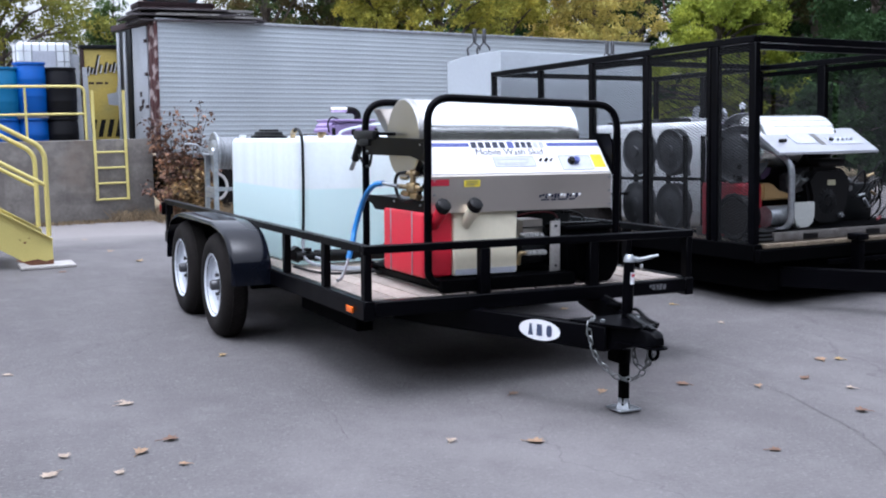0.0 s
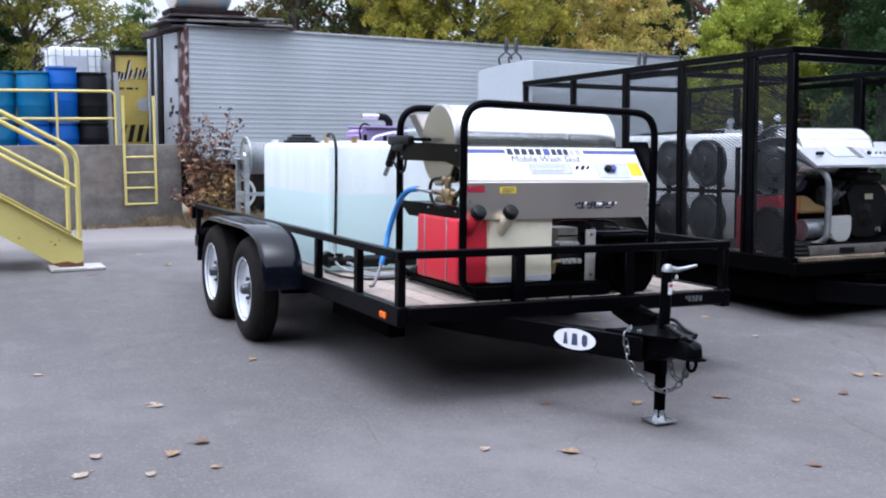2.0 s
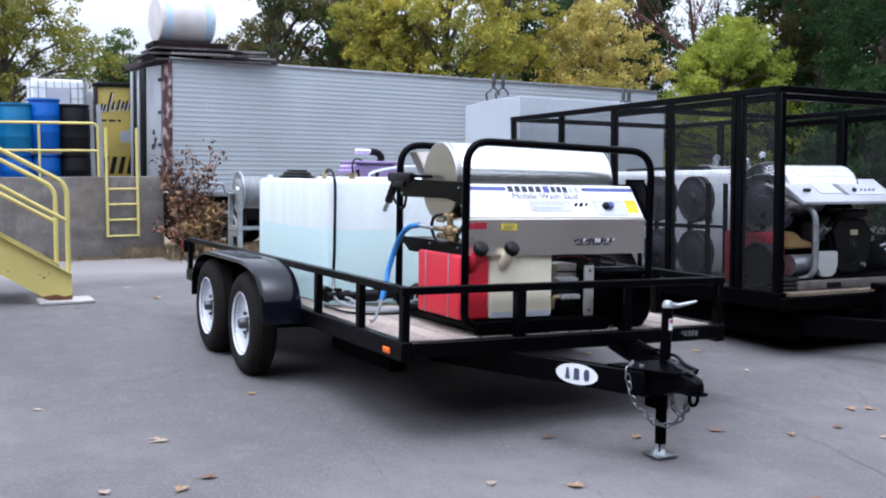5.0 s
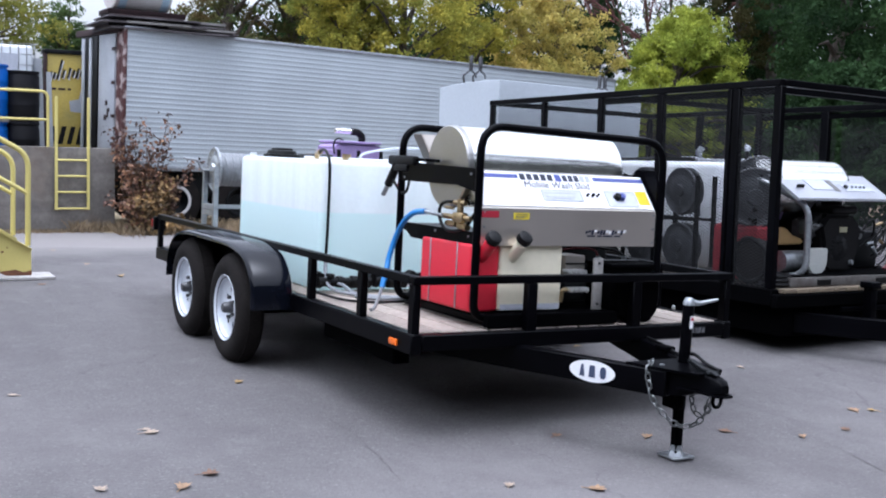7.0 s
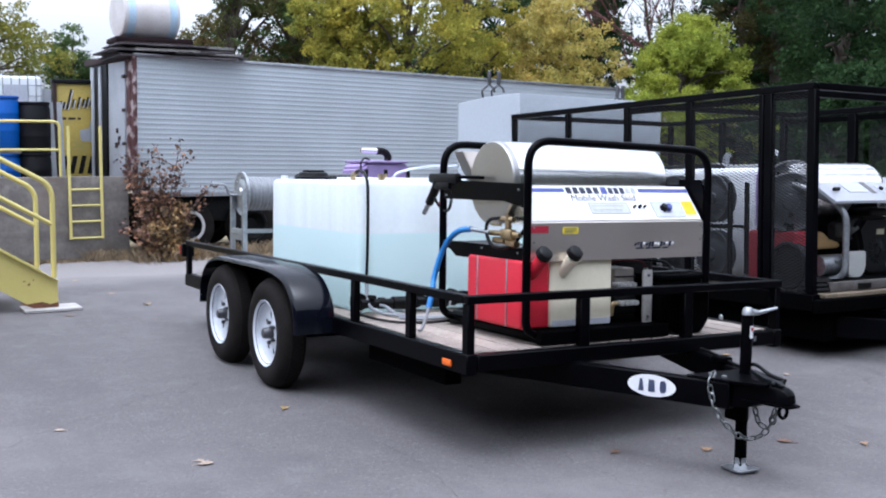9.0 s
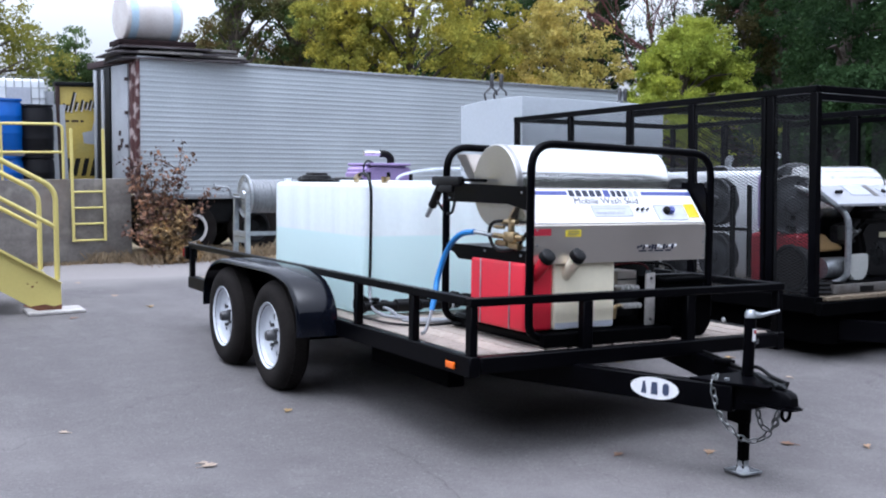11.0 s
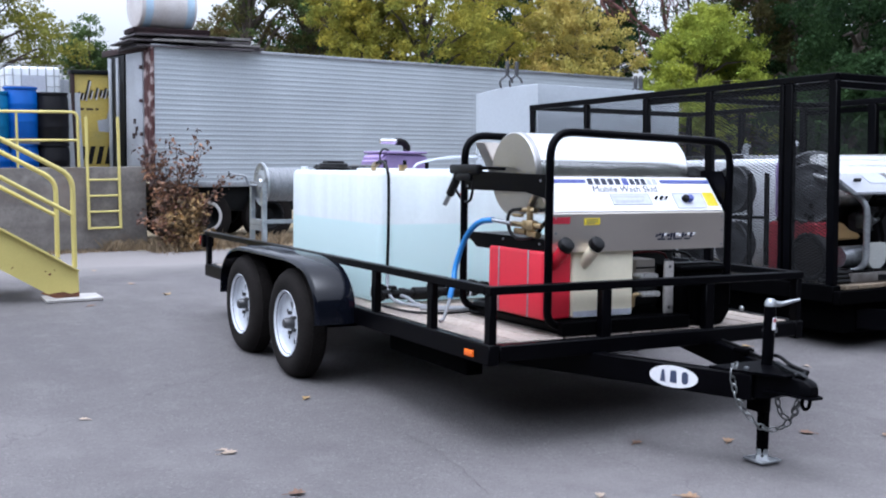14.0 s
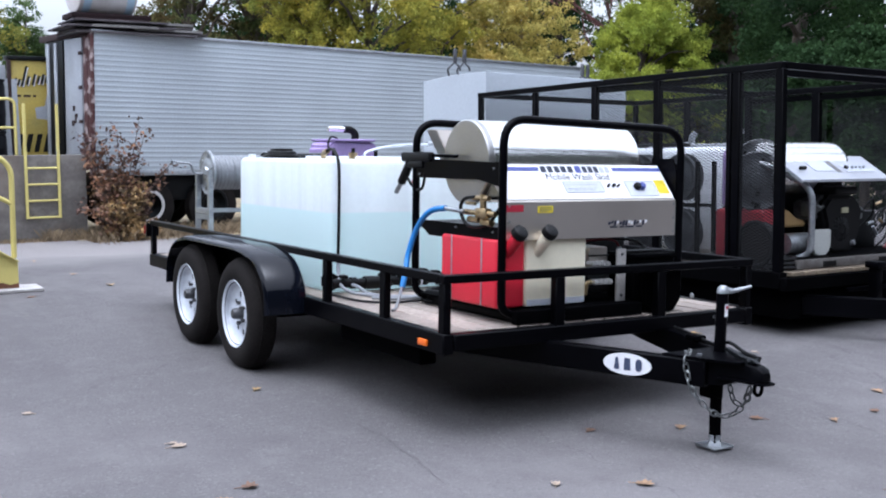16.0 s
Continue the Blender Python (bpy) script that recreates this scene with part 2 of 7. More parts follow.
# dark metal; on the doorway slab and inner rims its colour stands for shade
M_DARKMETAL = surface("dark_metal_and_shade", (0.006, 0.007, 0.008), 0.45, 0.1, 0.5, 10, 60, 0.2, spec=0.2)
M_BARK = surface("bark", (0.1, 0.08, 0.065), 0.95, 0, 0.5, 6, 30, 0.6, 0.02)
M_DRYGRASS = surface("dry_grass_and_dirt", (0.34, 0.27, 0.16), 0.95, 0, 0.4, 2, 40, 0.6, 0.02, col2=(0.15, 0.12, 0.08))
M_WHITE = surface("white_sticker", (0.8, 0.8, 0.82), 0.4, 0, 0.05, 6, 60, 0.0)
M_INK = surface("dark_ink", (0.015, 0.02, 0.045), 0.5, 0, 0.2, 10, 60, 0.0)
M_NAVY = surface("blue_band_print", (0.07, 0.09, 0.32), 0.4, 0, 0.15, 10, 60, 0.0)
M_STICKER_Y = surface("yellow_warning_sticker", (0.75, 0.6, 0.03), 0.45, 0, 0.1, 20, 60, 0.0)
M_STICKER_R = surface("red_warning_sticker", (0.36, 0.016, 0.035), 0.45, 0, 0.1, 20, 60, 0.0)
M_CHAIN = surface("zinc_chain", (0.2, 0.21, 0.21), 0.45, 0.8, 0.3, 20, 80, 0.1)


def leafy(name, a, b):
    m = surface(name, a, 0.85, 0, 0.25, 0.9, 8, 0.0, col2=b, island=0.28, spec=0.1)
    t = m.node_tree
    principled = t.nodes["Principled BSDF"]
    glow = t.nodes.new("ShaderNodeBsdfTranslucent")
    t.links.new(principled.inputs["Base Color"].links[0].from_socket, glow.inputs["Color"])
    both = t.nodes.new("ShaderNodeMixShader")
    both.inputs["Fac"].default_value = 0.4
    t.links.new(principled.outputs["BSDF"], both.inputs[1])
    t.links.new(glow.outputs["BSDF"], both.inputs[2])
    t.links.new(both.outputs["Shader"], t.nodes["Material Output"].inputs["Surface"])
    return m


def tank_plastic():
    """Translucent white plastic, tinted up to the level of the liquid in it."""
    m = surface("translucent_tank_plastic", (0.92, 0.95, 0.96), 0.42, 0, 0.04, 1.5, 30, 0.03)
    t = m.node_tree
    b = t.nodes["Principled BSDF"]
    old = b.inputs["Base Color"].links[0].from_socket
    co = t.nodes.new("ShaderNodeTexCoord")
    sep = t.nodes.new("ShaderNodeSeparateXYZ")
    lev = t.nodes.new("ShaderNodeMapRange")
    lev.inputs["From Min"].default_value, lev.inputs["From Max"].default_value = 0.476, 0.49
    mix = t.nodes.new("ShaderNodeMix")
    mix.data_type = "RGBA"
    t.links.new(co.outputs["Object"], sep.inputs[0])
    t.links.new(sep.outputs["Z"], lev.inputs["Value"])
    t.links.new(lev.outputs["Result"], mix.inputs["Factor"])
    mix.inputs["A"].default_value = (0.765, 0.905, 0.9, 1)
    runs_map = t.nodes.new("ShaderNodeMapping")
    runs_map.inputs["Scale"].default_value = (5.0, 5.0, 0.12)
    t.links.new(co.outputs["Object"], runs_map.inputs["Vector"])
    runs = t.nodes.new("ShaderNodeTexNoise")
    runs.inputs["Scale"].default_value, runs.inputs["Detail"].default_value = 1.0, 4.0
    t.links.new(runs_map.outputs["Vector"], runs.inputs["Vector"])
    level = t.nodes.new("ShaderNodeMapRange")
    level.inputs["From Min"].default_value, level.inputs["From Max"].default_value = 0.35, 0.65
    level.inputs["To Min"].default_value, level.inputs["To Max"].default_value = 0.93, 1.03
    t.links.new(runs.outputs["Fac"], level.inputs["Value"])
    tone = t.nodes.new("ShaderNodeVectorMath")
    tone.operation = "SCALE"
    t.links.new(old, tone.inputs[0])
    t.links.new(level.outputs["Result"], tone.inputs["Scale"])
    old = tone.outputs["Vector"]
    t.links.new(old, mix.inputs["B"])
    t.links.new(mix.outputs["Result"], b.inputs["Base Color"])
    through_wall = t.nodes.new("ShaderNodeBsdfTranslucent")
    both = t.nodes.new("ShaderNodeMixShader")
    both.inputs["Fac"].default_value = 0.5
    t.links.new(mix.outputs["Result"], through_wall.inputs["Color"])
    t.links.new(b.outputs["BSDF"], both.inputs[1])
    t.links.new(through_wall.outputs["BSDF"], both.inputs[2])
    t.links.new(both.outputs["Shader"], t.nodes["Material Output"].inputs["Surface"])
    return m


M_TANK = tank_plastic()

# ---- tools ----
ORIGIN = {}
LEVEL = Matrix.Identity(4)
TRAILER = pose(0, 0, 0, -1.15, 1.3, 0)


def thing(name, base, label, category, group="", kind="", m=LEVEL):
    """An Empty at the base of a thing; its parts are given in the space of m."""
    e = new(name)
    e.matrix_world = m @ Matrix.Translation(base)
    ORIGIN[e] = Vector(base)
    return tagged(e, label, category, group, kind)


def mesh_of(bm, name, mat, smooth=40):
    me = bpy.data.meshes.new(name)
    bm.normal_update()
    bm.to_mesh(me)
    bm.free()
    me.materials.append(mat)
    if smooth:
        me.polygons.foreach_set("use_smooth", [True] * len(me.polygons))
        me.set_sharp_from_angle(angle=radians(smooth))
    return me


def part(name, bm, mat, parent, label="", smooth=40):
    root = parent
    while root.parent:
        root = root.parent
    bmesh.ops.translate(bm, verts=bm.verts, vec=-ORIGIN[root])
    ob = new(name, mesh_of(bm, name, mat, smooth))
    ob.parent = parent
    return tagged(ob, label)


def solid(name, bm, mat, label, category="", kind="", group="", m=LEVEL, smooth=40):
    """A thing or piece of the setting that is one mesh."""
    ob = new(name, mesh_of(bm, name, mat, smooth))
    ob.matrix_world = m
    ORIGIN[ob] = Vector((0, 0, 0))
    return tagged(ob, label, category, group, kind)


def join(bm, other):
    me = bpy.data.meshes.new("tmp")
    other.to_mesh(me)
    other.free()
    bm.from_mesh(me)
    bpy.data.meshes.remove(me)
    return bm


def box(x0, x1, y0, y1, z0, z1, bevel=0.0, seg=2, bm=None):
    b = bmesh.new()
    bmesh.ops.create_cube(b, size=1)
    for v in b.verts:
        v.co = ((x0 + x1) / 2 + v.co.x * (x1 - x0), (y0 + y1) / 2 + v.co.y * (y1 - y0), (z0 + z1) / 2 + v.co.z * (z1 - z0))
    if bevel:
        bmesh.ops.bevel(b, geom=b.edges[:], offset=bevel, segments=seg, profile=0.5, affect="EDGES")
    return join(bm, b) if bm else b


def rod(a, b, r, seg=12, bm=None, r2=None, caps=True):
    """A round bar from a to b."""
    a, b = Vector(a), Vector(b)
    o = bmesh.new()
    bmesh.ops.create_cone(o, cap_ends=caps, segments=seg, radius1=r, radius2=r if r2 is None else r2, depth=(b - a).length)
    q = (b - a).to_track_quat("Z", "Y")
    bmesh.ops.transform(o, matrix=Matrix.Translation((a + b) / 2) @ q.to_matrix().to_4x4(), verts=o.verts)
    return join(bm, o) if bm else o


def rounded(pts, r, n=6):
    """The same way with its corners rounded."""
    pts = [Vector(p) for p in pts]
    out = [pts[0]]
    for a, p, b in zip(pts, pts[1:], pts[2:]):
        u, v = (a - p), (b - p)
        k = min(r, u.length * 0.49, v.length * 0.49)
        s, e = p + u.normalized() * k, p + v.normalized() * k
        for i in range(n + 1):
            f = i / n
            out.append(s * (1 - f) ** 2 + p * 2 * f * (1 - f) + e * f ** 2)
    return out + [pts[-1]]


def curve_through(pts, n=8):
    """A smooth way through points."""
    pts = [Vector(p) for p in pts]
    ext = [pts[0] * 2 - pts[1]] + pts + [pts[-1] * 2 - pts[-2]]
    out = []
    for i in range(1, len(ext) - 2):
        p0, p1, p2, p3 = ext[i - 1 : i + 3]
        for k in range(n):
            f = k / n
            out.append(0.5 * (2 * p1 + (p2 - p0) * f + (2 * p0 - 5 * p1 + 4 * p2 - p3) * f * f + (3 * p1 - p0 - 3 * p2 + p3) * f ** 3))
    return out + [pts[-1]]


def sweep(pts, r, seg=10, bm=None, closed=False, square=False):
    """A pipe along a way; square: a square tube of half width r."""
    pts = [Vector(p) for p in pts]
    o = bmesh.new()
    n = len(pts)
    rings = []
    side = None
    for i, p in enumerate(pts):
        d = (pts[(i + 1) % n] - pts[i - 1]) if closed else (pts[min(i + 1, n - 1)] - pts[max(i - 1, 0)])
        d.normalize()
        if side is None:
            side = d.cross(Vector((0, 0, 1)))
            if side.length < 0.2:
                side = d.cross(Vector((1, 0, 0)))
        side = (side - d * side.dot(d)).normalized()
        up = side.cross(d)
        ring = []
        for k in range(4 if square else seg):
            a = 2 * math.pi * (k + (0.5 if square else 0)) / (4 if square else seg)
            rr = r * (2 ** 0.5 if square else 1)
            ring.append(o.verts.new(p + (side * math.cos(a) + up * math.sin(a)) * rr))
        rings.append(ring)
    m = len(rings[0])
    for i in range(n if closed else n - 1):
        A, B = rings[i], rings[(i + 1) % n]
        for k in range(m):
            o.faces.new((A[k], A[(k + 1) % m], B[(k + 1) % m], B[k]))
    if not closed:
        o.faces.new(rings[0][::-1])
        o.faces.new(rings[-1])
    bmesh.ops.recalc_face_normals(o, faces=o.faces[:])
    return join(bm, o) if bm else o


def lathe(profile, a, axis, seg=32, bm=None):
    """Turns (radius, height) pairs round an axis through a."""
    o = bmesh.new()
    q = Vector(axis).to_track_quat("Z", "Y").to_matrix().to_4x4()
    rings = []
    for r, h in profile:
        if r < 1e-5:
            rings.append([o.verts.new((0, 0, h))])
        else:
            rings.append([o.verts.new((r * math.cos(2 * math.pi * k / seg), r * math.sin(2 * math.pi * k / seg), h)) for k in range(seg)])
    for A, B in zip(rings, rings[1:]):
        for k in range(seg):
            j = (k + 1) % seg
            if len(A) == 1 and len(B) == 1:
                continue
            if len(A) == 1:
                o.faces.new((A[0], B[j], B[k]))
            elif len(B) == 1:
                o.faces.new((A[k], A[j], B[0]))
            else:
                o.faces.new((A[k], A[j], B[j], B[k]))
    bmesh.ops.recalc_face_normals(o, faces=o.faces[:])
    bmesh.ops.transform(o, matrix=Matrix.Translation(a) @ q, verts=o.verts)
    return join(bm, o) if bm else o


def loft(rings, x):
    """A tapered block along y: (y, half width, low z, high z) section by section, centred on x."""
    o = bmesh.new()
    secs = [[o.verts.new(q) for q in ((x - w, y, z0), (x + w, y, z0), (x + w * 0.9, y, z1 - 0.006), (x + w * 0.75, y, z1), (x - w * 0.75, y, z1), (x - w * 0.9, y, z1 - 0.006))] for y, w, z0, z1 in rings]
    for A, B in zip(secs, secs[1:]):
        for k in range(6):
            o.faces.new((A[k], A[(k + 1) % 6], B[(k + 1) % 6], B[k]))
    o.faces.new(secs[0])
    o.faces.new(secs[-1][::-1])
    bmesh.ops.recalc_face_normals(o, faces=o.faces[:])
    return o


def prism(outline, y0, y1, axis="y", bevel=0.0, bm=None):
    """A plate with the given outline. axis y: outline in x, z; axis x: in y, z; axis z: in x, y."""
    o = bmesh.new()
    put = {"y": lambda u, v, w: (u, w, v), "x": lambda u, v, w: (w, u, v), "z": lambda u, v, w: (u, v, w)}[axis]
    A = [o.verts.new(put(u, v, y0)) for u, v in outline]
    B = [o.verts.new(put(u, v, y1)) for u, v in outline]
    n = len(A)
    o.faces.new(A)
    o.faces.new(B[::-1])
    for k in range(n):
        o.faces.new((A[k], B[k], B[(k + 1) % n], A[(k + 1) % n]))
    bmesh.ops.recalc_face_normals(o, faces=o.faces[:])
    if bevel:
        bmesh.ops.bevel(o, geom=[e for e in o.edges if len(e.link_faces) == 2 and e.calc_face_angle(0) > 0.5], offset=bevel, segments=2, affect="EDGES")
    return join(bm, o) if bm else o


def lettering(text, size, mat, parent, m, name="lettering", label="", shear=0.0, extrude=0.0008, bold=0.0):
    """Flat raised letters at a pose in the thing's own space."""
    cu = bpy.data.curves.new(name, "FONT")
    cu.body, cu.size, cu.align_x, cu.align_y, cu.shear, cu.extrude, cu.offset = text, size, "CENTER", "CENTER", shear, extrude, bold
    tmp = bpy.data.objects.new("tmp", cu)
    scene.collection.objects.link(tmp)
    me = bpy.data.meshes.new_from_object(tmp.evaluated_get(bpy.context.evaluated_depsgraph_get()))
    bpy.data.objects.remove(tmp)
    bm = bmesh.new()
    bm.from_mesh(me)
    bpy.data.meshes.remove(me)
    bmesh.ops.transform(bm, matrix=m, verts=bm.verts)
    return part(name, bm, mat, parent, label, smooth=0)


# ---- ground ----
def ground_height(x, y):
    f = min(1.0, max(0.0, (y - 6.6) / 8.0))
    f = f * f * (3 - 2 * f)
    return -0.5 * f


def build_ground():
    bm = bmesh.new()
    xs = [-400, -60, -20, -10, -6, -3, 0, 3, 6, 10, 16, 24, 60, 400]
    ys = [-300, -40, -10, -4, 0, 4, 6, 6.6, 7.4, 8.2, 9, 10, 11, 12, 13, 13.8, 14.6, 18, 30, 60, 150, 500]
    grid = [[bm.verts.new((x, y, ground_height(x, y))) for x in xs] for y in ys]
    for r0, r1 in zip(grid, grid[1:]):
        for k in range(len(xs) - 1):
            bm.faces.new((r0[k], r0[k + 1], r1[k + 1], r1[k]))
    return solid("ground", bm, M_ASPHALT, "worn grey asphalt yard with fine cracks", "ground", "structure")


yard = build_ground()

# ---- flatbed trailer ----
flatbed = thing("utility_trailer", (0, 0, 0), "black steel tandem-axle utility trailer with low side rails", "trailer", m=TRAILER)
W, L = 2.0, 4.6
RAIL = 0.785


def tube(x0, x1, y0, y1, z0, z1):
    return box(x0, x1, y0, y1, z0, z1, 0.004, 1)


M_CHALK = surface("smudged_chalk", (0.13, 0.13, 0.14), 0.9, 0, 0.5, 60, 200, 0.0, col2=(0.02, 0.02, 0.022))
M_MARK = surface("slate_blue_print", (0.05, 0.065, 0.12), 0.5, 0, 0.15, 20, 60, 0.0)


def build_flatbed():
    for name, x0, x1, y0, y1 in (("front_rail", 0, W, -0.025, 0.025), ("side_rail", -0.025, 0.025, 0.026, L), ("side_rail", W - 0.025, W + 0.025, 0.026, L)):
        part(name, tube(x0 - (0.025 if name == "front_rail" else 0), x1 + (0.025 if name == "front_rail" else 0), y0, y1, RAIL - 0.02, RAIL + 0.02), M_BLACK, flatbed)
    for x in (0, W):
        for y in (0.0, 0.58, 1.26, 3.5, L - 0.03):
            part("post", tube(x - 0.02, x + 0.02, y - 0.02, y + 0.034, 0.44, RAIL - 0.02), M_BLACK, flatbed)
    for x in (0.66, 1.34):
        part("post", tube(x - 0.03, x + 0.03, -0.024, 0.024, 0.44, RAIL - 0.02), M_BLACK, flatbed)
    part("side_beam", box(-0.03, 0.03, -0.03, L, 0.43, 0.53, 0.006, 1), M_BLACK, flatbed)
    part("side_beam", box(W - 0.03, W + 0.03, -0.03, L, 0.43, 0.53, 0.006, 1), M_BLACK, flatbed)
    part("front_beam", box(0.03, W - 0.03, -0.034, 0.03, 0.446, 0.525, 0.006, 1), M_BLACK, flatbed)
    part("rear_beam", box(0.03, W - 0.03, L - 0.06, L, 0.43, 0.53, 0.006, 1), M_BLACK, flatbed)
    for y in (0.6, 1.2, 1.8, 2.4, 3.0, 3.6, 4.1):
        part("crossmember", box(0.03, W - 0.03, y - 0.025, y + 0.025, 0.448, 0.495, 0.004, 1), M_BLACK_DULL, flatbed)
    # tongue
    for s in (0, 1):
        a, b = Vector((0.385 if not s else W - 0.385, 0.5, 0)), Vector((0.9 if not s else 1.1, -0.79, 0))
        d = (b - a).normalized()
        n = Vector((-d.y, d.x, 0)) * (-1 if not s else 1)
        bm = box(0, (b - a).length, -0.03, 0.03, 0.335, 0.455, 0.006, 1)
        bmesh.ops.transform(bm, matrix=Matrix.Translation(a) @ Matrix.Rotation(math.atan2(d.y, d.x), 4, "Z"), verts=bm.verts)
        part("tongue_beam", bm, M_BLACK, flatbed)
    part("coupler_plate", prism([(0.8, -0.6), (1.2, -0.6), (1.13, -0.8), (1.065, -0.95), (0.935, -0.95), (0.87, -0.8)], 0.456, 0.468, "z", 0.003), M_BLACK, flatbed)
    cb = loft([(-0.72, 0.14, 0.345, 0.452), (-0.79, 0.105, 0.345, 0.452), (-0.86, 0.078, 0.352, 0.455), (-0.91, 0.056, 0.372, 0.462), (-0.95, 0.043, 0.386, 0.462), (-1.0, 0.038, 0.39, 0.455), (-1.03, 0.033, 0.392, 0.446), (-1.045, 0.024, 0.395, 0.43)], 1.0)
    part("coupler", cb, M_BLACK, flatbed)
    part("coupler_flange", prism([(0.9, -0.84), (1.1, -0.84), (1.06, -0.94), (1.052, -1.03), (1.03, -1.065), (0.97, -1.065), (0.948, -1.03), (0.94, -0.94)], 0.378, 0.388, "z", 0.002), M_BLACK, flatbed)
    lv = prism([(-0.8, 0.5), (-0.82, 0.51), (-0.9, 0.485), (-0.97, 0.478), (-1.0, 0.466), (-0.96, 0.458), (-0.88, 0.468)], 0.985, 1.015, "x", 0.003)
    rod((0.965, -0.955, 0.468), (1.035, -0.955, 0.468), 0.012, 10, lv)
    part("coupler_latch", lv, M_DARKMETAL, flatbed, "scuffed steel coupler latch")
    for x in (0.9, 1.1):
        for y in (-0.66, -0.74):
            part("plate_bolt", rod((x, y, 0.468), (x, y, 0.478), 0.012, 6), M_GALV, flatbed, "zinc bolt head")
    part("jack_bracket", box(0.982, 1.032, -0.76, -0.66, 0.26, 0.384, 0.006, 1), M_BLACK_DULL, flatbed)
    # jack
    jk = rod((1.062, -0.7, 0.25), (1.077, -0.7, 0.742), 0.027, 16)
    jack = part("jack", jk, M_BLACK, flatbed)
    part("inner_leg", box(1.035, 1.077, -0.721, -0.679, 0.035, 0.3, 0.006), M_BLACK_DULL, jack)
    part("jack_cap", lathe([(0, 0.024), (0.016, 0.022), (0.025, 0.01), (0.028, -0.012), (0, -0.012)], (1.077, -0.7, 0.752), (0, 0, 1), 16), M_GALV, jack, "zinc jack cap")
    crank = rod((1.067, -0.697, 0.756), (1.125, -0.72, 0.748), 0.019, 10, None, 0.011)
    rod((1.122, -0.719, 0.7485), (1.21, -0.75, 0.77), 0.011, 10, crank, 0.006)
    part("crank_handle", crank, M_GALV, jack, "zinc crank handle")
    fx, fy, fh = 1.057, -0.7, 0.06
    ft = prism([(fx - fh, fy - fh), (fx + fh, fy - fh), (fx + fh, fy + fh), (fx - fh, fy + fh)], 0.018, 0.025, "z", 0.002)
    for q in (-1, 1):
        box(fx - fh, fx + fh, fy + q * fh - 0.004, fy + q * fh + 0.004, 0.019, 0.03, 0.002, 1, ft)
        box(fx + q * fh - 0.004, fx + q * fh + 0.004, fy - fh, fy + fh, 0.019, 0.03, 0.002, 1, ft)
    rod((fx, fy, 0.024), (fx, fy, 0.062), 0.046, 4, ft, 0.026)
    rod((fx, fy, 0.05), (fx, fy, 0.075), 0.028, 14, ft, 0.026)
    part("foot_plate", ft, M_GALV, jack, "galvanised foot plate")
    for name, z0, z1, out, mt, parent in (("jack_label", 0.633, 0.69, 0.0008, M_WHITE, jack), ("label_print", 0.668, 0.684, 0.0014, M_STICKER_R, jack)):
        lb = bmesh.new()
        cols = []
        for q in range(7):
            ang = radians(252 + 12 * q) if name == "jack_label" else radians(262 + 9 * q)
            c, sn = math.cos(ang) * (0.027 + out), math.sin(ang) * (0.027 + out)
            cols.append([lb.verts.new((1.062 + 0.03 * (z - 0.25) + c, -0.7 + sn, z)) for z in (z0, z1)])
        for A, B in zip(cols, cols[1:]):
            lb.faces.new((A[0], B[0], B[1], A[1]))
        part(name, lb, mt, parent, "small white label" if name == "jack_label" else "red print on a label")
    # oval maker's plate on the tongue
    a, b = Vector((0.385, 0.5, 0)), Vector((0.9, -0.79, 0))
    d = (b - a).normalized()
    n = Vector((d.y, -d.x, 0))
    ctr = a + d * 1.007 + n * 0.032 + Vector((0, 0, 0.395))
    m = Matrix(((d.x, 0, n.x, ctr.x), (d.y, 0, n.y, ctr.y), (0, 1, 0, ctr.z), (0, 0, 0, 1)))
    ov = bmesh.new()
    bmesh.ops.create_circle(ov, cap_ends=True, segments=40, radius=1)
    bmesh.ops.transform(ov, matrix=m @ Matrix.Diagonal((0.125, 0.052, 1, 1)), verts=ov.verts)
    oval = part("oval_sticker", ov, M_WHITE, flatbed, "white oval sticker with dark letters", 0)
    for q, o in enumerate(([(-0.062, -0.03), (-0.028, -0.03), (-0.038, 0.03), (-0.052, 0.03)], [(-0.02, -0.03), (0.022, -0.03), (0.018, 0.03), (-0.016, 0.03)], [(0.032, -0.018), (0.042, -0.03), (0.06, -0.03), (0.07, -0.018), (0.07, 0.018), (0.06, 0.03), (0.042, 0.03), (0.032, 0.018)])):
        mk = prism([(sum(a for a, b in o) / len(o) * 1.18 + (x - sum(a for a, b in o) / len(o)) * 0.85, z * 0.95) for x, z in o], 0.0012, 0.0022, "z")
        bmesh.ops.transform(mk, matrix=m, verts=mk.verts)
        part("mark", mk, M_MARK, oval, "dark plain mark", 0)
    # chalked number on the front beam, as plain bars
    for k, (x, w, z, h) in enumerate(((1.71, 0.012, 0.489, 0.016), (1.728, 0.02, 0.476, 0.03), (1.754, 0.018, 0.474, 0.032), (1.778, 0.02, 0.474, 0.032), (1.804, 0.02, 0.475, 0.03))):
        part("chalk_mark", box(x, x + w, -0.0362, -0.0345, z, z + h), M_CHALK, flatbed, "smudged white chalk mark", 0)
    part("tie_down_ring", lathe([(0.0, 0.006), (0.012, 0.006), (0.018, 0.0), (0.0, 0.0)], (W - 0.034, 0.385, 0.55), (-1, 0, 0), 14), M_GALV, flatbed, "pale steel bolt head")
    # lamps
    part("side_marker_lamp", box(-0.042, -0.03, 0.105, 0.185, 0.455, 0.487, 0.004), M_ORANGE, flatbed, "amber side marker lamp")
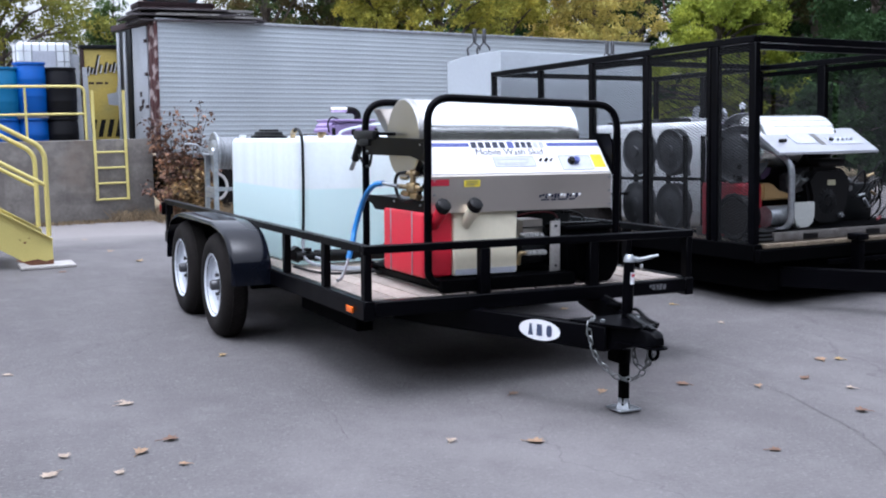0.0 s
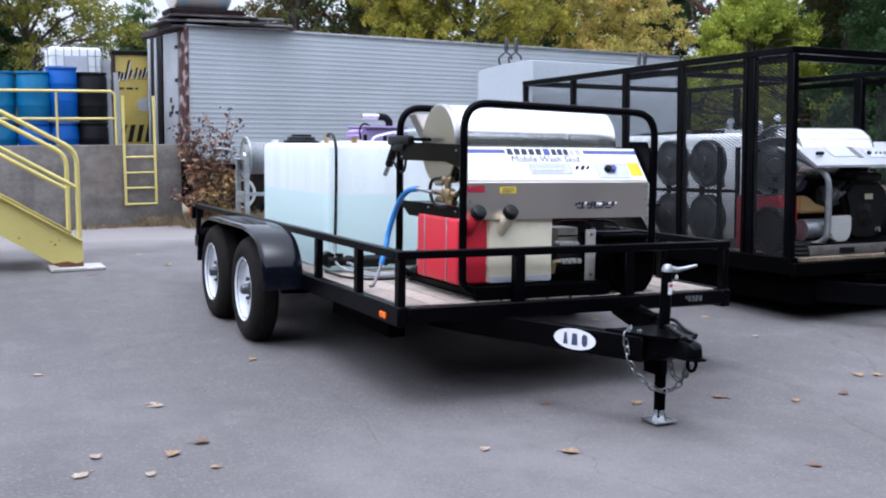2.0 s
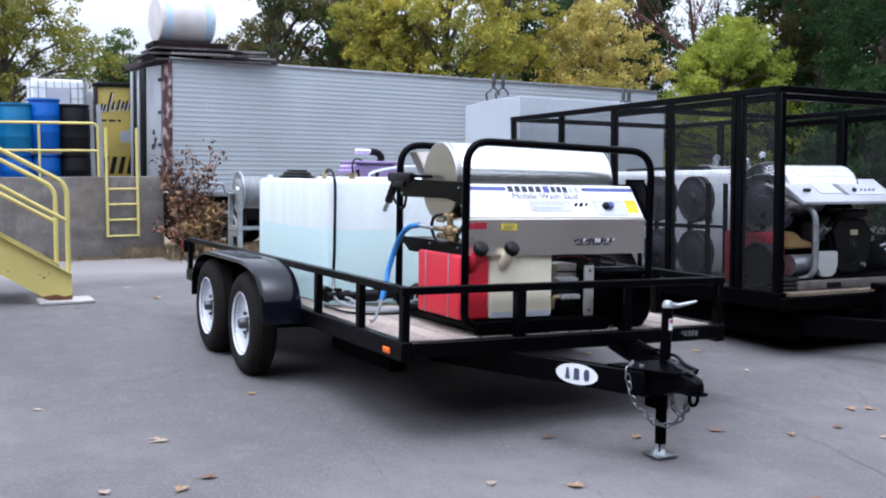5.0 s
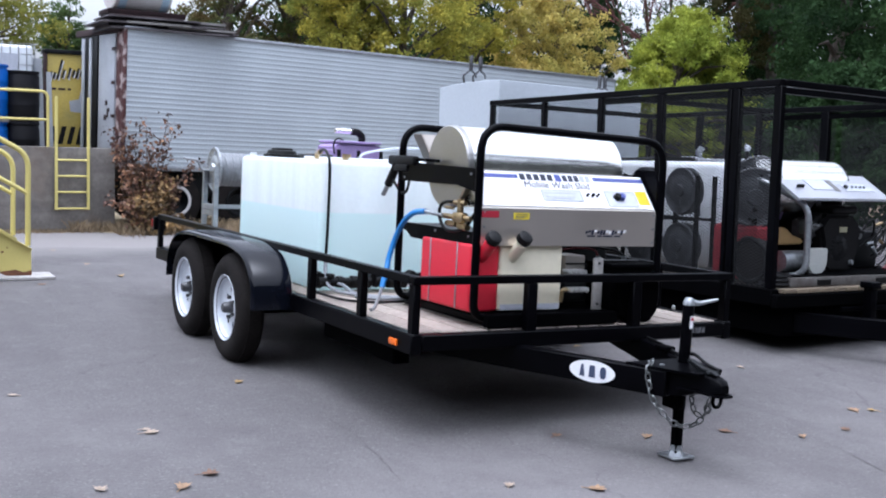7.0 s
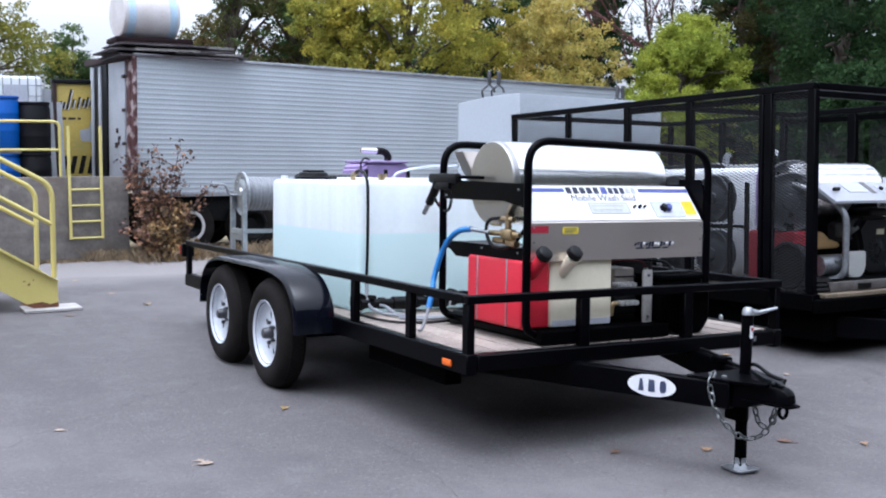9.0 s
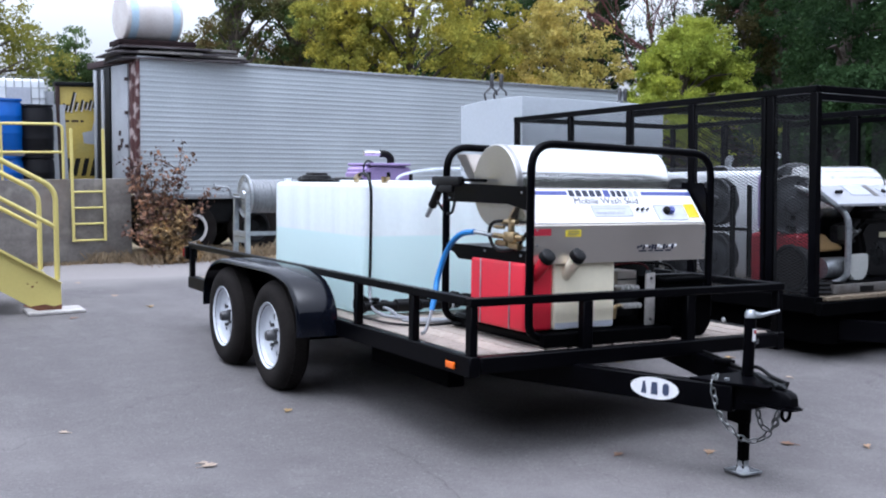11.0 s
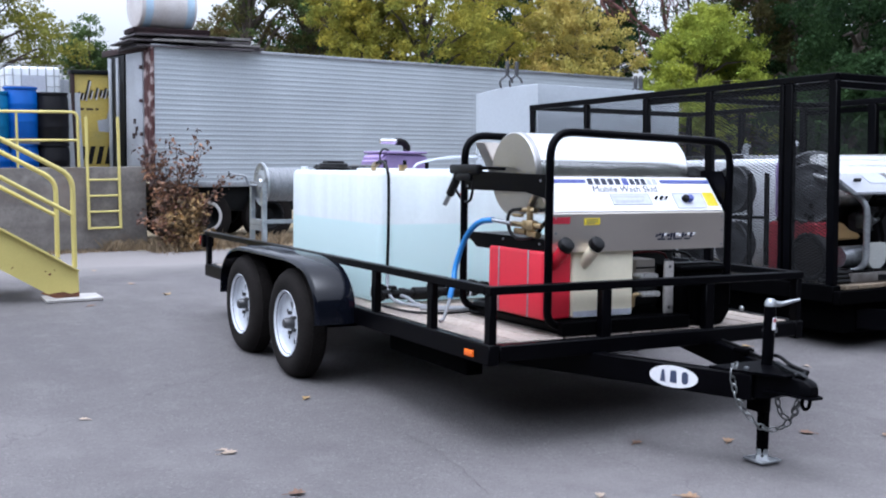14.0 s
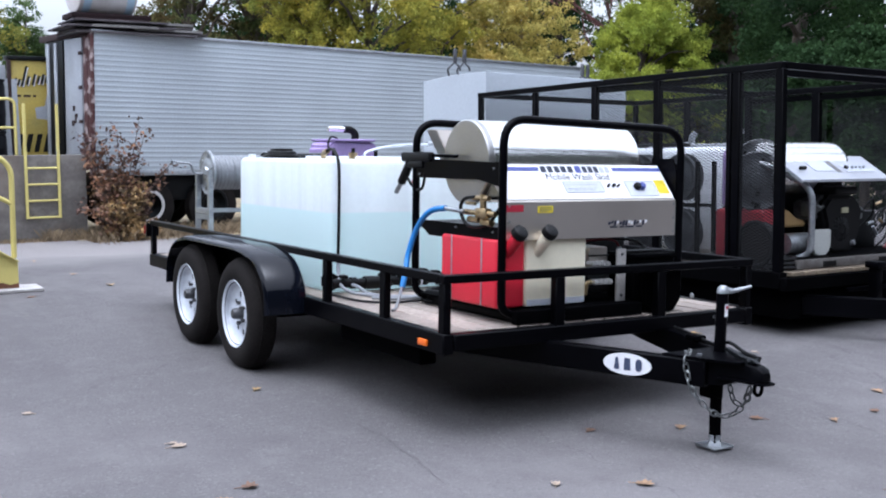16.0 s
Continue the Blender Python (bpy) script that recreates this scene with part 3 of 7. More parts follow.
    for x in (0, W):
        tl = part("tail_lamp_bracket", box(x - 0.05, x + 0.05, L, L + 0.05, 0.67, 0.78, 0.006), M_BLACK, flatbed)
        part("tail_lamp", box(x - 0.055, x + 0.03, L + 0.05, L + 0.075, 0.69, 0.76, 0.006), M_REDLENS, tl, "red tail lamp")
    # fenders
    for s in (-1, 1):
        x_in, x_out = (-0.02, -0.27) if s < 0 else (W + 0.02, W + 0.27)
        prof = [(1.515, 0.43), (1.52, 0.6), (1.67, 0.745), (1.95, 0.8), (3.0, 0.8), (3.25, 0.745), (3.4, 0.61), (3.415, 0.43)]
        way = rounded([(0, y, z) for y, z in prof], 0.22, 5)
        bm = bmesh.new()
        lo = min(x_in, x_out)
        sec = []
        for p in way:
            c = Vector((0, 2.48, 0.42))
            inward = (c - Vector((0, p.y, p.z)))
            inward.y *= 0.35
            inward.normalize()
            e = 0.03
            sec.append([bm.verts.new(q) for q in ((x_in, p.y, p.z), (x_out + 0.026 * -s, p.y, p.z), (x_out + 0.004 * -s, p.y + inward.y * 0.016, p.z + inward.z * 0.016), (x_out, p.y + inward.y * e, p.z + inward.z * e), (x_out + 0.012 * -s, p.y + inward.y * e, p.z + inward.z * e), (x_in, p.y + inward.y * 0.006, p.z + inward.z * 0.006))])
        for A, B in zip(sec, sec[1:]):
            for k in range(6):
                bm.faces.new((A[k], A[(k + 1) % 6], B[(k + 1) % 6], B[k]))
        bm.faces.new(sec[0])
        bm.faces.new(sec[-1][::-1])
        bmesh.ops.recalc_face_normals(bm, faces=bm.faces[:])
        fender = part("fender", bm, M_FENDER, flatbed, "glossy black tandem fender")
        xs = x_in + 0.01 * s
        outline = [(p.y, p.z - 0.004) for p in way] + [(3.3, 0.43), (1.6, 0.43)]
        part("inner_skirt", prism(outline, xs, xs + 0.006 * s, "x"), M_BLACK_DULL, fender)
    # axles
    for y in (2.05, 2.95):
        part("axle", rod((0.0, y, 0.36), (W, y, 0.36), 0.03, 12), M_BLACK_DULL, flatbed)
    part("spare_box", box(0.1, 0.2, 0.4, 1.3, 0.3, 0.42, 0.01), M_BLACK_DULL, flatbed, "black steel under-deck toolbox")


M_HUB = surface("dull_hub_steel", (0.1, 0.1, 0.105), 0.45, 0.6, 0.4, 20, 60, 0.2)


def build_wheel(x, y, z, s):
    """A trailer wheel; s is the side that faces out."""
    ax = (s, 0, 0)
    c = (x, y, z)
    R = 0.345
    tyre_prof = [(0.19, -0.04), (0.215, -0.052), (0.27, -0.058), (0.32, -0.052), (0.336, -0.04), (R - 0.004, -0.025), (R, 0.0), (R, 0.03), (0.34, 0.055), (0.328, 0.078), (0.305, 0.097), (0.27, 0.107), (0.215, 0.1), (0.19, 0.085)]
    wheel = part("wheel", lathe([(0.0, 0.05), (0.078, 0.05), (0.088, 0.044), (0.088, 0.038), (0.0, 0.038)], c, ax, 32), M_WHEEL, flatbed, "white steel spoked trailer wheel")
    part("brake_drum", lathe([(0, -0.03), (0.15, -0.03), (0.155, -0.035), (0.155, -0.08), (0, -0.08)], c, ax, 32), M_DARKMETAL, wheel, "dark brake drum")
    tb = lathe(tyre_prof, c, ax, 56)
    part("tyre", tb, M_RUBBER, wheel, "black treaded radial tyre")
    tr = bmesh.new()
    for k in range(72):
        for row in (-0.012 * s, 0.014 * s, 0.038 * s):
            a = 2 * math.pi * (k + (0.5 if row == 0.014 * s else 0)) / 72
            o = box(-0.013, 0.013, -0.012, 0.012, -0.004, 0.004, 0.0)
            bmesh.ops.transform(o, matrix=Matrix.Translation((x + row, y, z)) @ Matrix.Rotation(a, 4, "X") @ Matrix.Translation((0, 0, R - 0.002)), verts=o.verts)
            join(tr, o)
    part("tread", tr, M_RUBBER, wheel)
    rim = lathe([(0.2, 0.086), (0.212, 0.094), (0.207, 0.1), (0.197, 0.094), (0.187, 0.07), (0.186, 0.042), (0.192, 0.04)], c, ax, 48)
    part("rim", rim, M_WHEEL, wheel)
    # inner part of the white rim, coloured dark in place of shade
    part("barrel", lathe([(0.186, 0.038), (0.182, 0.0), (0.187, -0.05), (0.2, -0.056)], c, ax, 48), M_DARKMETAL, wheel, "inner rim coloured dark for the shade in the wheel")
    sp = bmesh.new()
    for k in range(8):
        a = 2 * math.pi * k / 8 + 0.2
        o = prism([(-0.029, 0.078), (0.029, 0.078), (0.029, 0.108), (0.033, 0.122), (0.052, 0.134), (0.056, 0.147), (-0.056, 0.147), (-0.052, 0.134), (-0.033, 0.122), (-0.029, 0.108)], -0.003, 0.003, "y", 0.001)
        bmesh.ops.transform(o, matrix=Matrix.Translation((x + s * 0.045, y, z)) @ Matrix.Rotation(a, 4, "X") @ Matrix.Rotation(math.pi / 2, 4, "Z"), verts=o.verts)
        join(sp, o)
    lathe([(0.136, 0.047), (0.165, 0.05), (0.188, 0.06), (0.188, 0.05), (0.165, 0.044), (0.136, 0.042)], c, ax, 48, sp)
    part("spoke_disc", sp, M_WHEEL, wheel)
    hub = lathe([(0.0, 0.112), (0.026, 0.11), (0.034, 0.1), (0.036, 0.06), (0.042, 0.058), (0.042, 0.03), (0, 0.03)], c, ax, 20)
    for k in range(5):
        a = 2 * math.pi * k / 5
        p = Vector((x, y + 0.066 * math.cos(a), z + 0.066 * math.sin(a)))
        rod(p + Vector((s * 0.045, 0, 0)), p + Vector((s * 0.072, 0, 0)), 0.012, 6, hub)
    part("hub", hub, M_HUB, wheel, "dull grey steel hub and lug nuts")


build_flatbed()
for x, s, dz in ((-0.162, -1, 0.0), (W + 0.162, 1, 0.045)):
    for y in (2.05, 2.96):
        build_wheel(x, y, 0.335 + 0.02 * y - 0.003 + dz, s)

# ---- water tank ----
tank = thing("water_tank", (0.15, 1.55, 0.53), "white translucent plastic water tank half full, strapped on the trailer deck", "tank", m=TRAILER)


def build_tank():
    part("body", box(0.15, 1.85, 1.55, 3.02, 0.534, 1.335, 0.035, 4), M_TANK, tank, smooth=60)
    part("top_step", box(0.42, 1.6, 1.72, 2.5, 1.33, 1.352, 0.01, 2), M_WHITEPLASTIC, tank)
    lid = part("lid", lathe([(0.0, 0.05), (0.09, 0.05), (0.1, 0.045), (0.108, 0.022), (0.13, 0.018), (0.13, 0.0), (0.0, 0.0)], (0.37, 2.78, 1.335), (0, 0, 1), 28), M_PLASTIC, tank, "black screw lid")
    part("lid_grip", box(0.31, 0.43, 2.72, 2.84, 1.384, 1.4, 0.006), M_PLASTIC, lid)
    part("bung", rod((0.42, 1.78, 1.33), (0.42, 1.78, 1.375), 0.028, 12), M_BRASS, tank, "dull brass bung")
    part("breather", rod((0.22, 2.95, 1.32), (0.22, 2.95, 1.36), 0.025, 14), M_WHITEPLASTIC, tank)


build_tank()


# ---- pressure washer skid ----
SK = dict(x0=0.385, x1=1.565, y0=0.1, y1=0.78, base=0.6)
skid = thing("pressure_washer_skid", (0.4, 0.1, 0.53), "hot-water pressure washer skid with stainless burner and black pipe frame", "pressure washer", m=TRAILER)


M_SILVERCAP = surface("pale_steel_caps", (0.55, 0.55, 0.54), 0.35, 0.6, 0.15, 20, 80, 0.05)
M_BRACKET = surface("pale_dull_steel", (0.42, 0.4, 0.38), 0.55, 0.2, 0.25, 9, 60, 0.1)


def build_skid():
    x0, x1 = SK["x0"], SK["x1"]
    for y in (0.1, 0.94):
        pts = rounded([(x0 + 0.1, y, 0.565), (x0, y, 0.6), (x0, y, 1.545), (x1, y, 1.515), (x1, y, 0.6), (x1 - 0.1, y, 0.565)], 0.14, 8)
        part("hoop", sweep(pts, 0.021, 12), M_BLACK, skid)
    for x in (x0 + 0.1, x1 - 0.1):
        part("runner", box(x - 0.03, x + 0.03, 0.06, 1.0, 0.535, 0.585, 0.006), M_BLACK, skid)
    part("base_plate", box(x0 + 0.02, x1 - 0.02, 0.1, 0.94, 0.586, 0.6, 0.003, 1), M_BLACK_DULL, skid)
    part("drip_pan", box(0.43, 1.25, 0.028, 0.074, 0.535, 0.6, 0.004, 1), M_BLACK_DULL, skid)
    part("front_skirt", box(x0 + 0.06, 1.14, 0.075, 0.1, 0.56, 0.6, 0.003, 1), M_BLACK_DULL, skid)
    # side plates between the hoops
    part("upper_plate", prism([(0.12, 1.21), (0.3, 1.24), (0.92, 1.24), (0.92, 1.345), (0.12, 1.33)], x0 - 0.012, x0 - 0.004, "x", 0.002), M_BLACK, skid)
    part("upper_plate", prism([(0.12, 1.21), (0.92, 1.21), (0.92, 1.33), (0.12, 1.33)], x1 + 0.004, x1 + 0.012, "x", 0.002), M_BLACK, skid)
    lp = prism([(0.12, 0.93), (0.78, 0.93), (0.84, 0.965), (0.96, 0.98), (0.96, 1.01), (0.12, 1.01)], x0 - 0.012, x0 - 0.004, "x", 0.002)
    box(x0 - 0.012, x0 + 0.2, 0.12, 0.8, 1.004, 1.01, 0.0, 1, lp)
    part("shelf_plate", lp, M_BLACK, skid)
    # burner barrel
    c0, c1, cz, cy, r = 0.43, 1.44, 1.33, 0.5, 0.217
    ln = c1 - c0
    barrel = part("burner_barrel", lathe([(r, 0.0), (r, 0.02), (r, 0.64), (r + 0.0015, 0.641), (r + 0.0015, 0.665), (r, 0.666), (r, 0.69), (r, ln - 0.02), (r, ln - 0.012), (r - 0.004, ln - 0.004), (r - 0.012, ln), (r - 0.02, ln + 0.001), (0.1, ln + 0.02), (0, ln + 0.024)], (c0, cy, cz), (1, 0, 0), 96), M_MIRROR, skid, "polished stainless burner barrel", 30)
    part("barrel_end", lathe([(0, -0.006), (r - 0.004, -0.006), (r + 0.003, 0.0), (r + 0.003, 0.03), (r, 0.03)], (c0, cy, cz), (1, 0, 0), 64), M_ENDCAP, barrel, "brushed steel end cap", 25)
    part("exhaust_flap", prism([(0.4, 1.5), (0.72, 1.5), (0.64, 1.28), (0.52, 1.28)], 0.76, 0.86, "y", 0.004), M_STEEL, barrel, "dull steel flue box")
    # control panel: sloped white face over a stainless front
    px0, px1 = x0 + 0.012, 1.52
    part("front_panel", prism([(0.085, 0.945), (0.085, 1.135), (0.093, 1.142), (0.235, 1.318), (0.27, 1.32), (0.27, 1.3), (0.11, 1.13), (0.1, 0.945)], px0, px1, "x", 0.0), M_STEEL, skid, "brushed stainless control panel", 20)
    part("end_gusset", prism([(0.1, 1.13), (0.115, 1.13), (0.3, 1.33), (0.3, 1.36), (0.13, 1.36), (0.1, 1.3)], x1 - 0.03, x1 - 0.022, "x", 0.002), M_BLACK, skid, "black steel end gusset")
    panel_face()
    # detergent tanks
    red = part("red_detergent_tank", box(0.36, 0.535, 0.11, 0.63, 0.605, 0.95, 0.018, 3), M_RED, skid, "red plastic detergent tank")
    cream = part("cream_detergent_tank", box(0.537, 0.93, 0.11, 0.45, 0.605, 0.95, 0.018, 3), M_CREAM, skid, "cream plastic detergent tank")
    part("residue", box(0.55, 0.917, 0.1082, 0.111, 0.612, 0.642, 0.0), M_PALE, cream, "bluish-grey residue at the tank bottom", 0)
    for y in (0.24, 0.52):
        part("strap", box(0.356, 0.36, y - 0.005, y + 0.005, 0.61, 0.95, 0.001, 1), M_GALV, red, "thin metal strap")
    for x, tk, mt in ((0.43, red, M_RED), (0.615, cream, M_CREAM)):
        part("filler_neck", rod((x, 0.13, 0.875), (x + 0.005, 0.035, 0.965), 0.028, 16, r2=0.034), mt, tk)
        cap = lathe([(0, 0.026), (0.03, 0.026), (0.038, 0.02), (0.041, 0.0), (0.041, -0.012), (0, -0.012)], (x + 0.006, 0.025, 0.985), (0.1, -0.75, 0.65), 20)
        part("cap", cap, M_PLASTIC, tk, "black screw cap")
    # pump and engine in the shade
    pump = part("pump", box(0.99, 1.145, 0.17, 0.4, 0.64, 0.745, 0.012), M_DARKMETAL, skid, "dark plunger pump with pale valve caps")
    part("pump_head", box(1.005, 1.135, 0.185, 0.34, 0.746, 0.886, 0.008, 2), M_STEEL, pump, "brushed steel pump head")
    part("head_band", box(1.0, 1.14, 0.176, 0.184, 0.838, 0.846, 0.002, 1), M_DARKMETAL, pump)
    for row, z in ((0, 0.8), (1, 0.705)):
        for k in range(4):
            x = 1.0 + 0.032 * k + 0.018 * row
            cap = rod((x, 0.13, z), (x, 0.19, z), 0.0145, 12)
            rod((x, 0.122, z), (x, 0.131, z), 0.009, 6, cap)
            part("valve_cap", cap, M_SILVERCAP, pump, "pale steel valve cap")
    part("inlet_elbow", sweep(rounded([(1.0, 0.16, 0.705), (0.965, 0.15, 0.705), (0.955, 0.15, 0.64)], 0.02), 0.013, 8), M_BRASS, pump, "brass inlet elbow")
    part("pump_bracket", box(1.145, 1.208, 0.118, 0.132, 0.59, 0.878, 0.004), M_BRACKET, skid, "pale dull steel bracket plate")
    for z in (0.63, 0.85):
        part("bracket_bolt", rod((1.177, 0.112, z), (1.177, 0.12, z), 0.008, 6), M_HUB, skid)
    part("engine", box(0.98, 1.5, 0.45, 0.76, 0.62, 0.94, 0.03, 3), M_DARKMETAL, skid, "dark engine block")
    part("battery_box", box(1.23, 1.52, 0.08, 0.3, 0.6, 0.825, 0.015), M_BLACK_DULL, skid, "black plastic battery box")
    part("battery_tray", prism([(1.26, 0.76), (1.54, 0.76), (1.54, 0.6), (1.49, 0.535), (1.33, 0.535), (1.27, 0.58)], 0.04, 0.078, "y", 0.008), M_BLACK_DULL, skid, "black steel battery tray")
    part("battery_lid", box(1.222, 1.528, 0.07, 0.31, 0.822, 0.85, 0.01), M_BLACK_DULL, skid)
    part("vent_cover", box(1.25, 1.5, 0.16, 0.22, 0.85, 0.862, 0.006, 2), M_PLASTIC, skid, "black vent cover strip")
    for x in (1.28, 1.46):
        part("battery_terminal", rod((x, 0.26, 0.849), (x, 0.26, 0.876), 0.014, 10), M_GALV, skid, "zinc battery terminal")
    part("battery_cable", sweep(curve_through([(1.28, 0.26, 0.872), (1.26, 0.27, 0.905), (1.2, 0.3, 0.915), (1.1, 0.36, 0.9), (1.04, 0.4, 0.86)]), 0.006, 8), M_DARKRED, skid, "red battery cable")
    part("battery_cable", sweep(curve_through([(1.46, 0.26, 0.872), (1.44, 0.3, 0.9), (1.36, 0.36, 0.91), (1.24, 0.44, 0.9)]), 0.008, 8), M_PLASTIC, skid, "black battery cable")
    for y, z in ((0.16, 0.985), (0.5, 0.99), (0.88, 0.995), (0.16, 1.3), (0.88, 1.32), (0.88, 1.26)):
        part("bolt", rod((x0 - 0.018, y, z), (x0 - 0.011, y, z), 0.0055, 8), M_GALV, skid)
    for z in (0.965, 1.04, 1.115):
        for x in (x0 + 0.03, 1.505):
            part("screw", rod((x, 0.0815, z), (x, 0.0855, z), 0.006, 8), M_GALV, skid)
    # brass unloader and hoses
    un = box(0.345, 0.385, 0.2, 0.3, 1.08, 1.13, 0.008)
    rod((0.365, 0.25, 1.05), (0.365, 0.25, 1.2), 0.017, 12, un)
    rod((0.365, 0.14, 1.105), (0.365, 0.42, 1.105), 0.014, 12, un)
    rod((0.365, 0.2, 1.18), (0.365, 0.34, 1.18), 0.013, 12, un)
    rod((0.365, 0.38, 1.07), (0.365, 0.28, 1.07), 0.016, 6, un)
    rod((0.365, 0.32, 1.15), (0.365, 0.4, 1.15), 0.009, 8, un)
    rod((0.365, 0.17, 1.06), (0.365, 0.24, 1.06), 0.02, 6, un)
    bmesh.ops.translate(un, verts=un.verts, vec=(0, -0.01, -0.03))
    part("unloader_valve", un, M_BRASS, skid, "brass unloader valve")
    part("black_loop_hose", sweep(curve_through([(0.36, 0.3, 1.155), (0.34, 0.38, 1.14), (0.335, 0.4, 1.08), (0.34, 0.34, 1.01), (0.36, 0.2, 1.02), (0.38, 0.12, 1.1)]), 0.009, 8), M_PLASTIC, skid)
    part("hose_fitting", rod((0.34, 0.38, 1.078), (0.31, 0.508, 1.089), 0.011, 10), M_GALV, skid, "steel hose fitting")
    part("blue_hose", sweep(curve_through([(0.31, 0.508, 1.089), (0.305, 0.62, 1.075), (0.3, 0.715, 1.028), (0.29, 0.79, 0.938), (0.26, 0.81, 0.816), (0.24, 0.79, 0.756), (0.2, 0.76, 0.654)]), 0.0155, 12), M_BLUE_HOSE, skid, "blue high-pressure hose")
    part("grey_hose_end", sweep(curve_through([(0.2, 0.76, 0.654), (0.17, 0.74, 0.6), (0.14, 0.72, 0.552), (0.11, 0.705, 0.541)]), 0.0095, 10), M_GREY_HOSE, skid)
    # spray gun hung at the rear hoop
    gun = part("spray_gun", box(0.355, 0.402, 0.76, 1.07, 1.325, 1.38, 0.014, 2, box(0.358, 0.4, 0.84, 1.03, 1.29, 1.335, 0.012)), M_PLASTIC, skid, "black spray gun")
    part("grip", sweep(curve_through([(0.38, 0.99, 1.34), (0.38, 1.03, 1.285), (0.38, 1.095, 1.21)]), 0.025, 10), M_PLASTIC, gun)
    part("trigger_guard", sweep(curve_through([(0.38, 0.83, 1.34), (0.38, 0.835, 1.26), (0.38, 0.87, 1.18), (0.38, 0.95, 1.18), (0.38, 1.05, 1.25)]), 0.008, 8), M_PLASTIC, gun)
    part("inlet", rod((0.38, 1.095, 1.21), (0.38, 1.155, 1.15), 0.014, 10), M_GALV, gun, "steel inlet fitting")
    part("trigger", sweep([(0.38, 0.95, 1.33), (0.38, 0.94, 1.26), (0.38, 0.965, 1.21)], 0.009, 8), M_STICKER_R, gun, "red trigger")
    part("lance", rod((0.385, 0.76, 1.36), (0.385, 0.52, 1.357), 0.009, 8), M_BLACK_DULL, gun)


M_PALE = surface("pale_grey_plate", (0.47, 0.49, 0.55), 0.4, 0, 0.15, 30, 120, 0.0)


M_SOFT = surface("off_white_plate", (0.57, 0.59, 0.64), 0.4, 0, 0.1, 30, 120, 0.0)
M_DULLPLATE = surface("grey_print", (0.16, 0.155, 0.15), 0.5, 0.2, 0.3, 60, 200, 0.0)


def panel_face():
    """The sloped face with its stripe, lettering, plates, dials and stickers."""
    n = Vector((0, -0.778, 0.628))
    u, v = Vector((1, 0, 0)), Vector((0, 0.628, 0.778))
    o = Vector((0.397, 0.094, 1.145))

    def at(x, h, out=0.0):
        p = o + u * x + v * h + n * out
        return Matrix(((1, 0, 0, p.x), (0, v.y, n.y, p.y), (0, v.z, n.z, p.z), (0, 0, 0, 1)))

    def plate(name, x0, x1, h0, h1, mat, label="", out=0.002, parent=None):
        bm = box(-(x1 - x0) / 2, (x1 - x0) / 2, -(h1 - h0) / 2, (h1 - h0) / 2, 0, 0.0016)
        bmesh.ops.transform(bm, matrix=at((x0 + x1) / 2, (h0 + h1) / 2, out), verts=bm.verts)
        return part(name, bm, mat, parent or skid, label, 0)

    face = plate("panel_sheet", 0.004, 1.119, 0.002, 0.222, M_WHITE, "white control panel face", 0.001)
    plate("stripe", 0.004, 0.285, 0.182, 0.205, M_NAVY, "blue stripe", 0.003, face)
    plate("stripe", 0.775, 1.119, 0.182, 0.205, M_NAVY, "blue stripe", 0.003, face)
    plate("logo_square", 0.522, 0.56, 0.17, 0.214, M_NAVY, "dark blue square mark", 0.003, face)
    for q in range(5):
        plate("logo_bar", 0.298 + 0.044 * q, 0.33 + 0.044 * q, 0.172, 0.212, M_INK, "dark bar of a maker's mark", 0.003, face)
    for q in range(5):
        plate("logo_bar", 0.572 + 0.038 * q, 0.6 + 0.038 * q, 0.172, 0.212, M_INK if q < 3 else M_PALE, "bar of a maker's mark", 0.003, face)
    lettering("Mobile Wash Skid", 0.058, M_INK, face, at(0.518, 0.142, 0.003), shear=0.15)
    plate("label_plate", 0.4, 0.655, 0.042, 0.112, M_SOFT, "pale instruction plate", 0.003, face)
    plate("dial_plate", 0.815, 1.02, 0.015, 0.115, M_SOFT, "pale dial plate", 0.003, face)
    for a0, a1, h0, h1 in ((0.4, 0.655, 0.042, 0.112), (0.815, 1.02, 0.015, 0.115)):
        for e0, e1, g0, g1 in ((a0, a1, h0, h0 + 0.003), (a0, a1, h1 - 0.003, h1), (a0, a0 + 0.003, h0, h1), (a1 - 0.003, a1, h0, h1)):
            plate("plate_border", e0, e1, g0, g1, M_PALE, "thin grey printed border", 0.0048, face)
    for g in (0.056, 0.066, 0.09):
        plate("printed_line", 0.415, 0.6 + 0.5 * (g - 0.056), g, g + 0.0025, M_PALE, "faint line of print", 0.0048, face)
    plate("warning_sticker", 1.03, 1.105, 0.03, 0.12, M_STICKER_Y, "yellow warning sticker", 0.003, face)
    for x, r in ((0.69, 0.007), (0.725, 0.0085), (0.757, 0.006)):
        bm = lathe([(0, 0.02), (r * 0.8, 0.02), (r, 0.014), (r, 0), (0, 0)], (0, 0, 0), (0, 0, 1), 14)
        bmesh.ops.transform(bm, matrix=at(x, 0.08, 0.004), verts=bm.verts)
        part("switch", bm, M_PLASTIC, face)
    for x, mt in ((0.885, M_PLASTIC), (0.915, M_NAVY)):
        bm = lathe([(0, 0.024), (0.016, 0.024), (0.02, 0.018), (0.021, 0), (0, 0)], (0, 0, 0), (0, 0, 1), 20)
        bmesh.ops.transform(bm, matrix=at(x, 0.072, 0.006), verts=bm.verts)
        part("dial", bm, mt, face, "round control dial")
